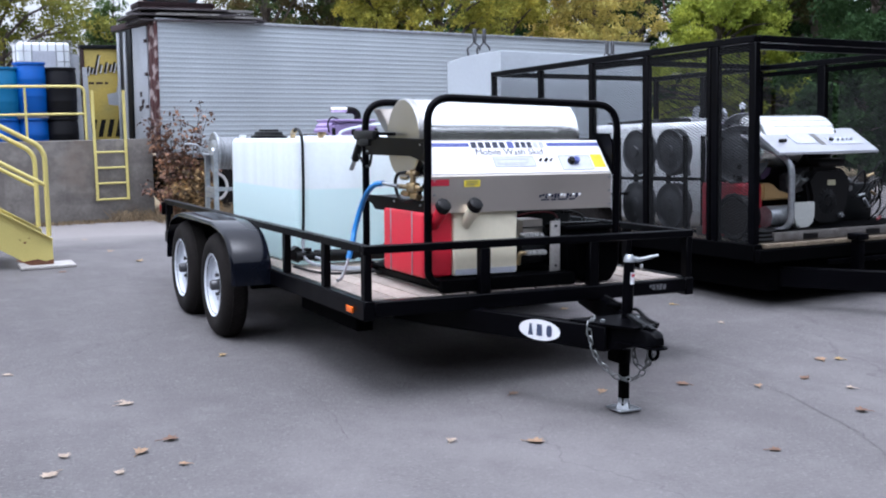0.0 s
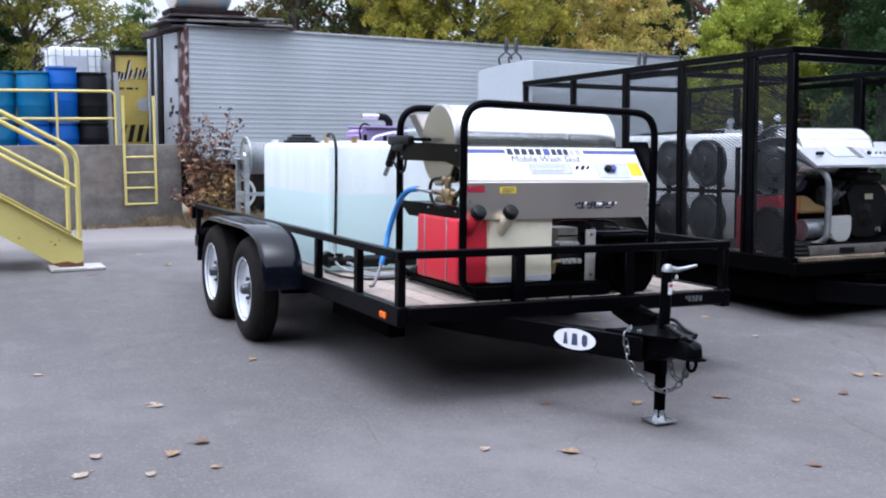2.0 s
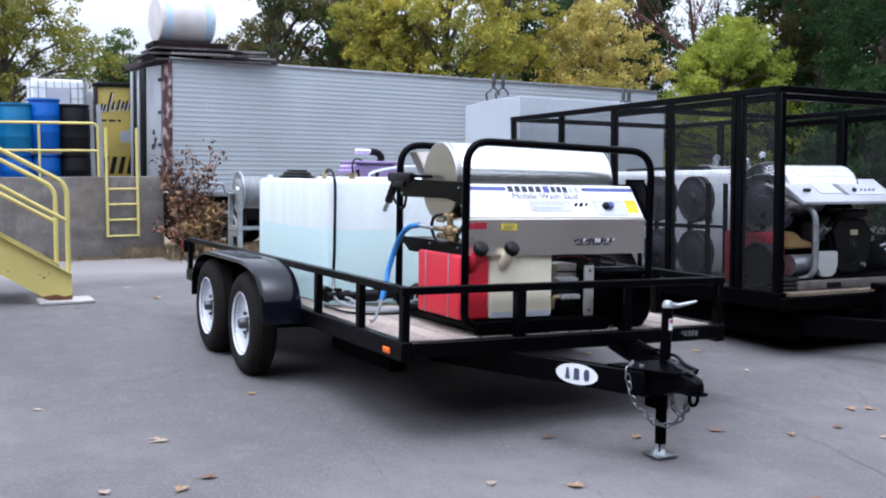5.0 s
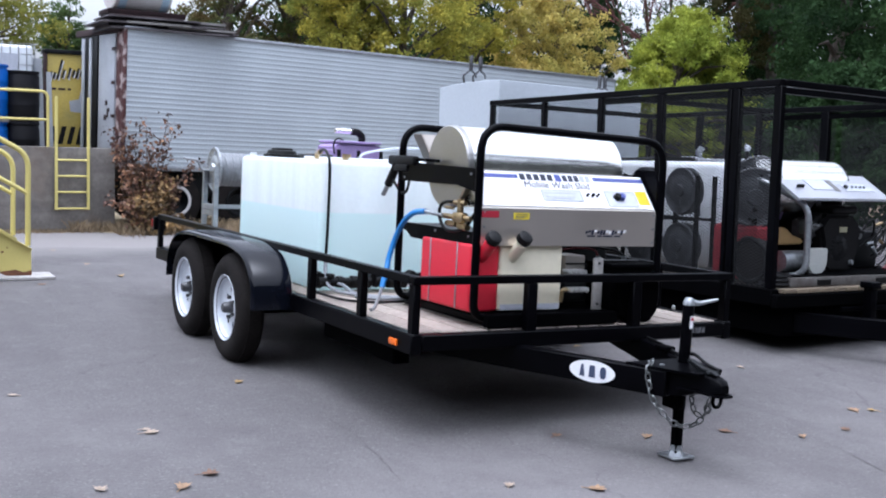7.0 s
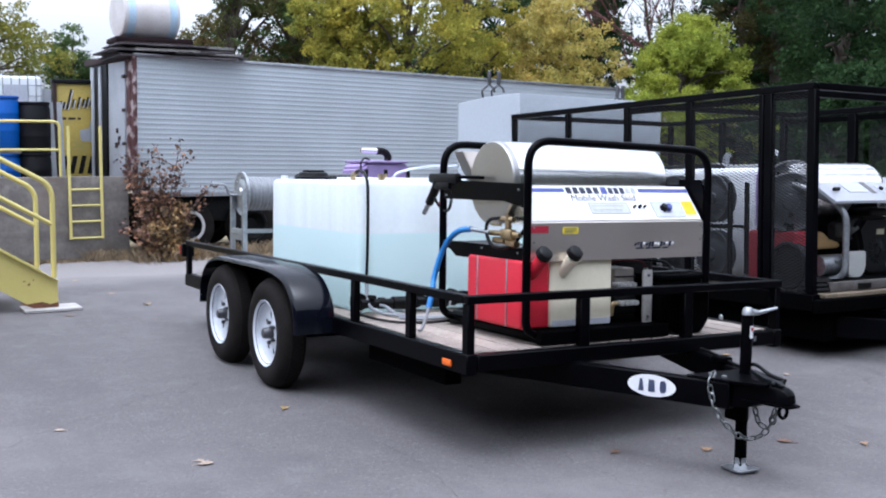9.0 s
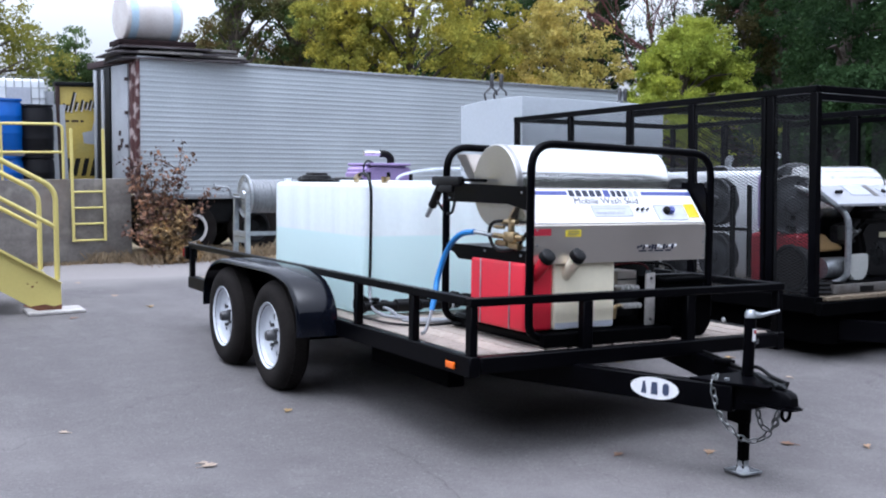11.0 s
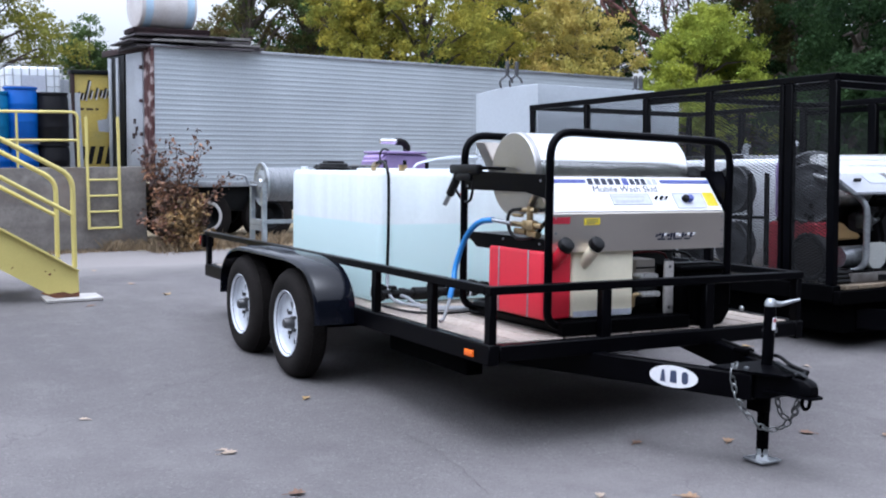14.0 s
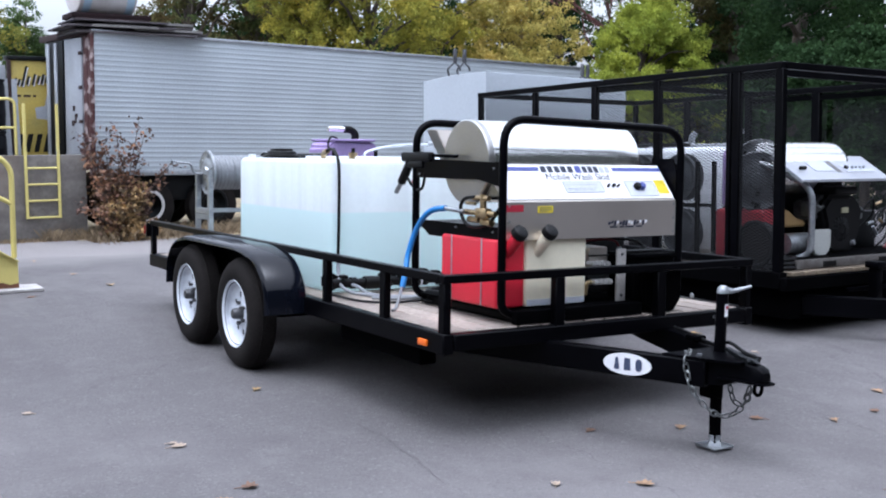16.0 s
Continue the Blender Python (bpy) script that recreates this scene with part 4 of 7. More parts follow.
    # stickers on the upright part
    part("warning_sticker", box(0.398, 0.5, 0.0825, 0.084, 1.087, 1.121), M_STICKER_R, skid, "red warning sticker", 0)
    part("warning_sticker", box(0.588, 0.684, 0.0825, 0.084, 1.08, 1.114), M_STICKER_Y, skid, "yellow warning sticker", 0)
    for z in (1.087, 1.094, 1.104):
        part("printed_line", box(0.6, 0.672 - (0.02 if z == 1.087 else 0), 0.0815, 0.0825, z, z + 0.004), M_DULLPLATE, skid, "grey line of print", 0)
    # worn maker's mark: slanted dark and bright strokes in two short rows
    for q in range(14):
        x, tall = 1.045 + 0.0195 * q, q in (2, 5, 6, 9, 12)
        z0, z1 = (1.006, 1.032) if tall else ((1.018, 1.031) if q % 2 else (1.012, 1.026))
        mt = M_WHITE if q in (3, 7, 8, 11, 13) else M_INK
        part("maker_bar", prism([(x, z0), (x + 0.014, z0), (x + 0.02, z1), (x + 0.006, z1)], 0.0825, 0.084, "y"), mt, skid, "pale stroke of a maker's mark" if mt is M_WHITE else "dark stroke of a maker's mark", 0)
    for q, (x, w) in enumerate(((1.06, 0.05), (1.125, 0.03), (1.165, 0.06), (1.24, 0.04))):
        part("maker_bar", box(x, x + w, 0.0825, 0.084, 0.995, 1.003), M_INK, skid, "dark bar of a maker's mark", 0)


build_skid()

# ---- loading dock ----
DOCK = 15.2
solid("dock_wall", box(-14, 2.0, DOCK, DOCK + 0.35, -0.7, 0.98, 0.02, 2), M_CONCRETE, "stained grey concrete loading dock wall", "wall", "structure")
solid("dock_floor", box(-14, 2.0, DOCK + 0.352, DOCK + 6, -0.7, 0.48, 0.0), M_CONCRETE, "concrete loading dock floor", "floor", "structure")


def build_drum(x, y, z, mat, label):
    d = thing("plastic_drum", (x, y, z), label, "drum", "drums on the dock")
    R, H = 0.285, 0.9
    part("body", lathe([(0, 0.0), (R - 0.02, 0), (R - 0.01, 0.02), (R - 0.004, 0.25), (R, 0.28), (R + 0.006, 0.3), (R, 0.32), (R, 0.58), (R + 0.006, 0.6), (R, 0.62), (R - 0.004, 0.8), (R - 0.025, 0.84), (R - 0.025, 0.855), (R, 0.862), (R + 0.004, 0.88), (R - 0.004, H), (R - 0.02, H), (R - 0.03, 0.875), (0, 0.875)], (x, y, z), (0, 0, 1), 32), mat, d)
    part("bung", rod((x + 0.15, y, z + 0.875), (x + 0.15, y, z + 0.905), 0.035, 12), mat, d)
    return d


M_OLDWOOD_D = surface("grey_board", (0.2, 0.19, 0.18), 0.9, 0, 0.4, 3, 30, 0.3)
TEAL_L, BLUE_L, BLACK_L = "faded blue plastic drum stacked on the dock", "bright blue plastic drum stacked on the dock", "black plastic drum stacked on the dock"
for x, mat, lab, h in ((-1.6, M_DRUM_BLACK, BLACK_L, 0), (-1.03, M_DRUM_TEAL, TEAL_L, 0), (-0.46, M_DRUM_TEAL, TEAL_L, 0), (0.03, M_DRUM_BLUE, BLUE_L, 0.09), (0.55, M_DRUM_BLACK, BLACK_L, 0)):
    y = 15.95 + 0.08 * math.sin(x * 5)
    for k in range(2):
        if k == 0:
            if h:
                solid("drum_spacer", box(x - 0.27, x + 0.27, y - 0.25, y + 0.25, 1.385, 1.385 + h, 0.005), M_OLDWOOD_D, "grey board between stacked drums", "board")
            build_drum(x, y + 0.02, 0.484, M_DRUM_BLUE if x == -0.46 else mat, BLUE_L if x == -0.46 else lab)
        else:
            build_drum(x, y, 0.484 + 0.9 + 0.004 + h, mat, lab)


# ---- unseen plain walls, added to block low sky light and darken reflections ----
M_WALL = surface("unseen_wall_grey", (0.13, 0.125, 0.12), 0.9, 0, 0.25, 1.0, 30, 0.2)
M_UNSEEN_WALL = surface("unseen_wall_dark_green", (0.05, 0.055, 0.045), 0.8, 0, 0.3, 0.6, 20, 0.1, spec=0.2)
solid("wall_south", box(-16.3, 19.3, -12.3, -12.0, -0.6, 8.0, 0.0), M_UNSEEN_WALL, "plain dark green wall, unseen, added to block low light", "wall", "structure")
solid("wall_west", box(-16.3, -16.0, -11.99, 9.0, -0.6, 8.0, 0.0), M_UNSEEN_WALL, "plain dark green wall, unseen, added to block low light", "wall", "structure")
solid("wall_east", box(19.0, 19.3, -11.99, 10.0, -0.6, 6.5, 0.0), M_WALL, "plain grey wall, unseen, added to block low light", "wall", "structure")

# ---- box trailer ----
M_OLDRUST = surface("dark_old_rust", (0.032, 0.014, 0.013), 0.9, 0, 0.5, 6, 60, 0.3)
VAN = pose(2.08, 15.1, 0.03, 0, 0.9, 7.6)


def build_van():
    van = thing("semi_trailer", (0, 0, -0.5), "old box semi-trailer with weathered corrugated aluminium sides", "trailer", m=VAN)
    Lv, Wv, z0, z1 = 12.4, 2.45, 0.68, 3.08
    bm = bmesh.new()
    n = 27
    prof = []
    for k in range(n):
        a, b = z0 + (z1 - z0) * k / n, z0 + (z1 - z0) * (k + 1) / n
        h = b - a
        prof += [(0.0, a), (0.0, a + h * 0.45), (-0.0045, a + h * 0.62), (-0.0045, a + h * 0.85)]
    prof.append((0.0, z1))
    for x0, x1 in ((0.05, Lv),):
        A = [bm.verts.new((x0, y, z)) for y, z in prof]
        B = [bm.verts.new((x1, y, z)) for y, z in prof]
        for k in range(len(prof) - 1):
            bm.faces.new((A[k], B[k], B[k + 1], A[k + 1]))
    bmesh.ops.recalc_face_normals(bm, faces=bm.faces[:])
    part("corrugated_side", bm, M_VAN, van, "corrugated aluminium side", 0)
    part("body", box(0.06, Lv, 0.004, Wv, z0, z1 - 0.02, 0.01), M_VANDOOR, van)
    part("roof_edge", box(0.0, Lv, -0.03, 0.06, z1 - 0.01, z1 + 0.05, 0.008), M_GALV, van)
    part("floor_rail", box(0.0, Lv, -0.02, 0.06, z0 - 0.1, z0 - 0.002, 0.008), M_GALV, van)
    part("corner_post", box(-0.02, 0.048, -0.03, 0.1, z0 - 0.1, z1 + 0.02, 0.006), M_RUSTYPAINT, van, "peeling, rusty corner post")
    part("rear_frame", box(-0.03, 0.03, 0.1, 0.3, z0, z1, 0.006), M_RUSTYPAINT, van, "peeling grey rear frame")
    d = part("door", box(-0.06, -0.02, 0.3, 1.1, z0, z1 - 0.08, 0.006), M_VANDOOR, van, "grey rear door standing ajar")
    for z in (1.0, 1.5, 2.1, 2.7):
        part("hinge", box(-0.08, -0.058, 0.26, 0.4, z, z + 0.06, 0.004), M_OLDRUST, d)
    # thin dark plates added to stand for the stains on the door
    for y, z, w, h in ((0.62, 1.72, 0.1, 0.09), (0.5, 1.6, 0.08, 0.07), (0.66, 1.45, 0.12, 0.1), (0.56, 1.5, 0.07, 0.16)):
        part("latch_plate", box(-0.072, -0.061, y, y + w, z, z + h, 0.003, 1), M_OLDRUST, d, "dark stain on the door, laid on as a thin plate")
    # solid dark slab fills the doorway, its colour standing for the shade inside
    part("door", box(-0.06, -0.03, 1.2, 2.0, z0, z1 - 0.08, 0.006), M_DARKMETAL, van, "dark slab standing for the shade in the open doorway")
    for y in (1.45, 1.85):
        part("door_strip", box(-0.09, -0.062, y, y + 0.12, z0, z1 - 0.12, 0.004), M_VANDOOR, van)
    part("header", box(-0.05, 0.05, 0.1, Wv, z1 - 0.06, z1 + 0.06, 0.01), M_OLDRUST, van, "dark rusty header")
    for xx in (1.1, 2.4):
        for yy in (0.25, 2.2):
            part("tyre", lathe([(0.28, -0.12), (0.44, -0.13), (0.5, -0.1), (0.5, 0.1), (0.44, 0.13), (0.28, 0.12)], (xx, yy, 0.0), (0, 1, 0), 36), M_RUBBER, van)
            part("rim", lathe([(0.0, 0.02), (0.15, 0.02), (0.24, -0.06), (0.27, -0.13), (0.3, -0.135), (0.3, -0.1), (0.28, 0.0)], (xx, yy, 0.0), (0, 1, 0), 32), M_DARKMETAL, van, "dark steel rim")
            part("rim_ring", lathe([(0.235, -0.14), (0.255, -0.152), (0.285, -0.148), (0.295, -0.135), (0.26, -0.125)], (xx, yy, 0.02), (0, 1, 0), 32), M_DIRTYWHITE if xx < 2 else M_DARKMETAL, van, "dirty white rim ring" if xx < 2 else "dark rim ring")
    part("undercarriage", box(0.3, 3.4, 0.3, 2.1, 0.1, 0.58, 0.03), M_DARKMETAL, van)
    for y in (0.4, 2.0):
        part("landing_leg", box(9.6, 9.75, y, y + 0.15, -0.5, 0.6, 0.01), M_DARKMETAL, van)


build_van()


# ---- yellow stair ----
M_PAD = surface("pale_concrete_pad", (0.42, 0.4, 0.38), 0.9, 0, 0.25, 5, 40, 0.2)
def build_stair():
    st = thing("steel_stair", (-0.8, 6.0, 0.0), "safety-yellow steel stair with pipe handrails and rust at its foot", "stairs")
    slope = (0.973 - 0.284) / 1.107
    X0, X1 = -0.81, -5.2
    for y in (6.0, 6.95):
        o = [(X0, 0.03), (X0, 0.28), (X1, 0.28 + slope * (X0 - X1)), (X1, -0.06 + slope * (X0 - X1)), (-1.02, 0.03)]
        s = part("stringer", prism(o, y, y + 0.012, "y"), M_YELLOW, st, "yellow steel stringer")
        top = [(X0, 0.28), (X1, 0.28 + slope * (X0 - X1)), (X1, 0.268 + slope * (X0 - X1)), (X0, 0.268)]
        part("flange", prism(top, y - 0.05, y + 0.011, "y"), M_YELLOW, s)
        part("rusty_foot", prism([(X0 + 0.002, 0.03), (X0 + 0.002, 0.075), (-0.88, 0.06), (-0.95, 0.085), (-1.08, 0.07), (-1.12, 0.09), (-1.15, 0.085), (-1.02, 0.03)], y - 0.006, y - 0.002, "y"), M_RUST, s, "rust patch")
        drop = 0.07 if y > 6.5 else 0.0
        pts = rounded([(-0.835, y + 0.03, 0.3), (-0.83, y + 0.03, 1.145 - drop), (X1, y + 0.03, 1.145 - drop + 0.56 * (-0.83 - X1))], 0.12)
        part("handrail", sweep(pts, 0.024, 10), M_YELLOW, st)
        part("mid_rail", rod((-0.832, y + 0.03, 0.785 - drop), (X1, y + 0.03, 0.785 - drop + 0.585 * (-0.832 - X1)), 0.02, 10), M_YELLOW, st)
        for k, (x, h, r) in enumerate(((-1.06, 0.25, 0.011), (-1.1, 0.28, 0.007), (-1.02, 0.29, 0.006), (-1.38, 0.33, 0.008), (-1.95, 0.6, 0.009))):
            spot = [(x + r * (1.2 + 0.5 * math.sin(q * 2.3 + k)) * math.cos(q * 0.785), h + r * (1.0 + 0.4 * math.sin(q * 1.7 + 2 * k)) * math.sin(q * 0.785)) for q in range(8)]
            part("rust_spot", prism(spot, y - 0.003, y - 0.001, "y"), M_RUST, s, "rust spot")
        for x in (-1.68, -2.9, -4.1):
            part("post", box(x - 0.05, x - 0.005, y + 0.01, y + 0.06, 0.28 + slope * (X0 - x), 1.14 - drop + 0.56 * (-0.83 - x), 0.004, 1), M_YELLOW, st)
    for k in range(12):
        x = -1.15 - 0.29 * k
        z = 0.02 + slope * (X0 - x)
        part("tread", box(x - 0.26, x, 6.014, 6.948, z + 0.08, z + 0.11, 0.004, 1), M_YELLOW, st)
    part("floor_plate", box(-1.12, -0.62, 5.86, 6.2, 0.004, 0.03, 0.004, 1), M_PAD, st, "pale concrete pad")


build_stair()


def build_rail():
    r = thing("guard_rail", (0.0, 15.4, 0.98), "yellow pipe guard rail along the dock edge", "railing")
    part("top_rail", sweep(rounded([(-6, 15.4, 1.94), (0.885, 15.4, 1.94), (0.885, 15.4, 0.98)], 0.12), 0.026, 10), M_YELLOW, r)
    part("mid_rail", rod((-6, 15.4, 1.45), (0.87, 15.4, 1.45), 0.022, 10), M_YELLOW, r)
    for x in (-0.12, -1.25, -2.4, -3.6, -4.8):
        part("post", rod((x, 15.4, 0.98), (x, 15.4, 1.92), 0.022, 10), M_YELLOW, r)
    lad = thing("dock_ladder", (1.25, 15.15, -0.05), "yellow steel ladder fixed to the dock wall", "ladder")
    for x in (0.98, 1.52):
        part("rail", box(x - 0.024, x + 0.024, 15.13, 15.16, -0.11, 1.86, 0.004, 1), M_YELLOW, lad)
    for z in (-0.09, 0.2, 0.48, 0.76):
        part("rung", rod((1.0, 15.145, z), (1.5, 15.145, z), 0.018, 10), M_YELLOW, lad)


build_rail()


# ---- caged trailer ----
CAGE = pose(3.41, 0.98, 0, -1.9, 0.5, 0)


def build_cage():
    c = thing("caged_trailer", (0, 0, 0), "black trailer with an expanded-metal cage over its load", "trailer", m=CAGE)
    Wc, Lc, d, top = 2.05, 3.82, 0.47, 1.955
    far_top = top - 0.032
    for x, tz in ((0, top), (Wc, far_top)):
        part("top_rail", box(x - 0.025, x + 0.025, -0.02, Lc, tz - 0.05, tz, 0.004, 1), M_BLACK, c)
        part("deck_beam", box(x - 0.04, x + 0.04, -0.05, Lc, d - 0.12, d, 0.006, 1), M_BLACK_DULL, c)
        for y, w in ((0.0, 0.035), (0.4, 0.035), (0.47, 0.02), (1.24, 0.035), (2.02, 0.03), (2.88, 0.025), (3.79, 0.025)) if x == 0 else ((0.0, 0.035), (0.47, 0.035), (1.36, 0.045), (2.17, 0.03), (3.0, 0.03), (3.79, 0.025)):
            part("post", box(x - 0.025, x + 0.025, y - w, y + w, d, tz - 0.05, 0.004, 1), M_BLACK, c)
    # the mesh panels of the near side hang in frames of their own under the rail
    for y0, y1 in ((0.036, 0.364), (0.491, 1.204), (1.276, 1.989)):
        part("panel_frame", box(-0.012, 0.02, y0, y1, top - 0.108, top - 0.058, 0.004, 1), M_BLACK_DULL, c)
    part("upper_rail", box(Wc - 0.015, Wc + 0.015, 0.036, 2.13, far_top - 0.115, far_top - 0.07, 0.003, 1), M_BLACK_DULL, c)
    for y in (0.0, 0.4, 2.05, Lc - 0.025):
        bm = box(0.026, Wc - 0.026, y - 0.025, y + 0.025, top - 0.05, top, 0.004, 1)
        for v in bm.verts:
            v.co.z -= 0.032 * v.co.x / Wc
        part("cross_rail", bm, M_BLACK, c)
    part("front_beam", box(-0.04, Wc + 0.04, -0.11, -0.051, d - 0.13, d - 0.033, 0.006, 1), M_BLACK_DULL, c)
    part("rear_beam", box(0.04, Wc - 0.04, Lc - 0.06, Lc, d - 0.12, d, 0.006, 1), M_BLACK_DULL, c)
    # black sheet added under the deck to stand for the shade there
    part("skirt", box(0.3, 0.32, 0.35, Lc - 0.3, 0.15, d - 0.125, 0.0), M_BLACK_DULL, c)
    return c


cage = build_cage()

# ---- deck boards ----
boards = 14
bw = (W - 0.062) / boards
board_mesh = {}
for k in range(boards):
    x = 0.031 + bw * k
    for y0, y1 in ((0.032, 2.48), (2.484, L - 0.062)):
        key = round(y1 - y0, 3)
        if key not in board_mesh:
            board_mesh[key] = mesh_of(box(0.007, bw - 0.007, 0, y1 - y0, 0, 0.034, 0.004, 1), "deck_board", M_WOOD)
        ob = new("deck_board", board_mesh[key])
        ob.parent = flatbed
        ob.location = (x, y0, 0.496 - 0.001 * (k % 3))

# ---- fittings round the water tank ----
M_CLEARHOSE = surface("cloudy_clear_hose", (0.24, 0.25, 0.27), 0.35, 0, 0.15, 8, 80, 0.05)
hold = thing("tank_hold_down_strap", (0.2, 1.5, 0.53), "black rubber hose strapped down over the tank front", "strap", m=TRAILER)
part("band", sweep(curve_through([(0.22, 1.75, 1.378), (0.212, 1.68, 1.394), (0.206, 1.6, 1.38), (0.203, 1.545, 1.32), (0.203, 1.535, 1.2), (0.202, 1.535, 0.95), (0.196, 1.532, 0.74)]), 0.0095, 8), M_PLASTIC, hold)
part("clear_end", sweep(curve_through([(0.196, 1.532, 0.74), (0.186, 1.505, 0.66), (0.175, 1.46, 0.6), (0.21, 1.4, 0.558), (0.29, 1.27, 0.546), (0.45, 1.14, 0.545), (0.7, 1.06, 0.548)]), 0.0105, 8), M_CLEARHOSE, hold, "cloudy clear hose end")
part("brass_elbow", sweep(curve_through([(0.235, 1.82, 1.33), (0.23, 1.8, 1.37), (0.218, 1.73, 1.382)]), 0.017, 8), M_BRASS, hold, "dull brass elbow fitting")

for k, (x, ln) in enumerate(((0.2, 0.25), (0.58, 0.12), (0.84, 0.12))):
    z = 0.6
    v = thing("outlet_valve", (x, 1.5, z), "black plastic outlet valve at the foot of the tank", "valve", "valves on the water tank", m=TRAILER)
    part("flange", rod((x - 0.06, 1.55, z + 0.01), (x - 0.06, 1.48, z + 0.01), 0.052, 6), M_PLASTIC, v)
    part("body", rod((x - 0.07, 1.48, z), (x + ln, 1.47, z - 0.005), 0.028, 14), M_PLASTIC, v)
    part("collar", rod((x + 0.05, 1.475, z), (x + 0.085, 1.474, z - 0.002), 0.035, 14), M_PLASTIC, v)
    part("end_cap", rod((x + ln - 0.11, 1.47, z - 0.003), (x + ln + 0.015, 1.47, z - 0.005), 0.039, 16), M_PLASTIC, v)
    part("handle", box(x - 0.02, x + 0.02, 1.44, 1.5, z + 0.03, z + 0.05, 0.004), M_PLASTIC, v)
    if k == 0:
        part("bypass_hose", sweep(curve_through([(x + 0.05, 1.45, z - 0.01), (x + 0.06, 1.39, 0.585), (x + 0.08, 1.3, 0.555), (x + 0.14, 1.2, 0.546), (x + 0.3, 1.1, 0.546)]), 0.0105, 8), M_CLEARHOSE, v, "cloudy clear hose")
    if k == 1:
        part("hose_clamp", rod((x + ln + 0.015, 1.47, z - 0.005), (x + ln + 0.03, 1.47, z - 0.005), 0.036, 14), M_WHITEPLASTIC, v, "white collar")

for pts, r, mat in (
    ([(1.1, 1.16, 0.6), (0.8, 1.1, 0.57), (0.55, 1.06, 0.552), (0.36, 1.08, 0.546), (0.24, 1.18, 0.546)], 0.011, M_CLEARHOSE),
    ([(1.1, 1.05, 0.575), (0.75, 0.98, 0.56), (0.4, 0.95, 0.546), (0.22, 0.98, 0.544), (0.12, 1.12, 0.544), (0.09, 1.4, 0.546)], 0.008, M_PLASTIC),
):
    h = thing("deck_hose", pts[0], "hose lying loose on the trailer deck", "hose", "hoses on the deck", m=TRAILER)
    part("hose", sweep(curve_through(pts), r, 8), mat, h)

coil = thing("coiled_hose", (0.62, 0.95, 0.535), "black rubber hose coiled on the deck beside the skid", "hose", m=TRAILER)
for k in range(3):
    part("turn", sweep([(0.6 + (0.15 - 0.012 * k) * math.cos(a), 0.93 + (0.12 - 0.01 * k) * math.sin(a), 0.548 + 0.024 * k) for a in np.linspace(0, 2 * math.pi, 28)[:-1]], 0.014, 8, closed=True), M_PLASTIC, coil)


# ---- hose reel at the back of the deck ----
def build_reel(name, c, R, width, stand, mats, label, m, axis=(1, 0, 0), group="", spread=0.45):
    """A hose reel with two discs, a wound hose and a stand down to the deck."""
    ax = Vector(axis)
    c = Vector(c)
    base = (c.x, c.y, c.z - stand)
    r = thing(name, base, label, "hose reel", group, m=m)
    frame_m, disc_m, hose_m = mats
    for s in (0, 1):
        o = c + ax * (width * s)
        disc = lathe([(R, -0.012), (R + 0.008, -0.006), (R + 0.008, 0.006), (R, 0.012), (R - 0.02, 0.004), (R * 0.66, 0.004), (R * 0.6, 0.012), (R * 0.3, 0.012), (R * 0.26, 0.03), (0, 0.03), (0, -0.004), (R * 0.6, -0.004), (R - 0.02, -0.004)], o, -ax if s == 0 else ax, 40)
        d = part("disc", disc, disc_m, r)
        for k in range(6):
            a = math.pi * k / 3 + 0.3
            side = ax.cross(Vector((0, 0, 1)))
            p = o + (side * math.cos(a) + Vector((0, 0, 1)) * math.sin(a)) * (R * 0.78) - ax * 0.012 * (1 if s == 0 else -1)
            part("bolt", rod(p - ax * 0.004, p + ax * 0.004, 0.012, 8), frame_m, d)
    n = max(3, int(width / 0.03))
    prof = []
    for k in range(n):
        t = width * k / n
        rr = R * (0.8 + 0.02 * (k % 2))
        prof += [(rr - 0.006, t), (rr - 0.002, t + 0.25 * width / n), (rr, t + 0.5 * width / n), (rr - 0.002, t + 0.75 * width / n)]
    bm = lathe([(0.02, 0.0)] + prof + [(R * 0.8 - 0.01, width), (0.02, width)], c, ax, 32)
    part("wound_hose", bm, hose_m, r)
    up = Vector((0, 0, 1))
    side = ax.cross(up)
    for s in (-0.03, width + 0.03) if not group else (width + 0.03,):
        o = c + ax * s
        for q in (-1, 1):
            foot = o + side * (R * (spread + 0.1) * q) - up * stand
            part("leg", sweep([o + side * (R * (spread - 0.03) * q) + up * 0.02, o + side * (R * spread * q) - up * stand * 0.5, foot], 0.018, square=True), frame_m, r)
        for drop, half in ((0.45, 0.02), (0.52, 0.02)) if spread > 0.5 else ((0.45, 0.014),):
            part("brace", sweep([o + side * (R * (spread - 0.02)) - up * stand * drop, o - side * (R * (spread - 0.02)) - up * stand * drop], half, square=True), frame_m, r)
        part("bearing_bar", sweep([o + side * (R * spread) + up * 0.0, o - side * (R * spread) + up * 0.0], 0.016, square=True), frame_m, r)
    part("cross_bar", sweep([c - ax * 0.03 - up * stand * 0.45, c + ax * (width + 0.03) - up * stand * 0.45], 0.016, square=True), frame_m, r)
    part("base_bar", sweep([c - ax * 0.03 - up * (stand - 0.03), c + ax * (width + 0.03) - up * (stand - 0.03)], 0.02, square=True), frame_m, r)
    return r


reel = build_reel("hose_reel", (0.305, 4.12, 1.21), 0.17, 0.5, 0.68, (M_GALV, M_GALV, M_ALU), "galvanised hose reel wound with grey hose at the deck tail", TRAILER, spread=0.85)
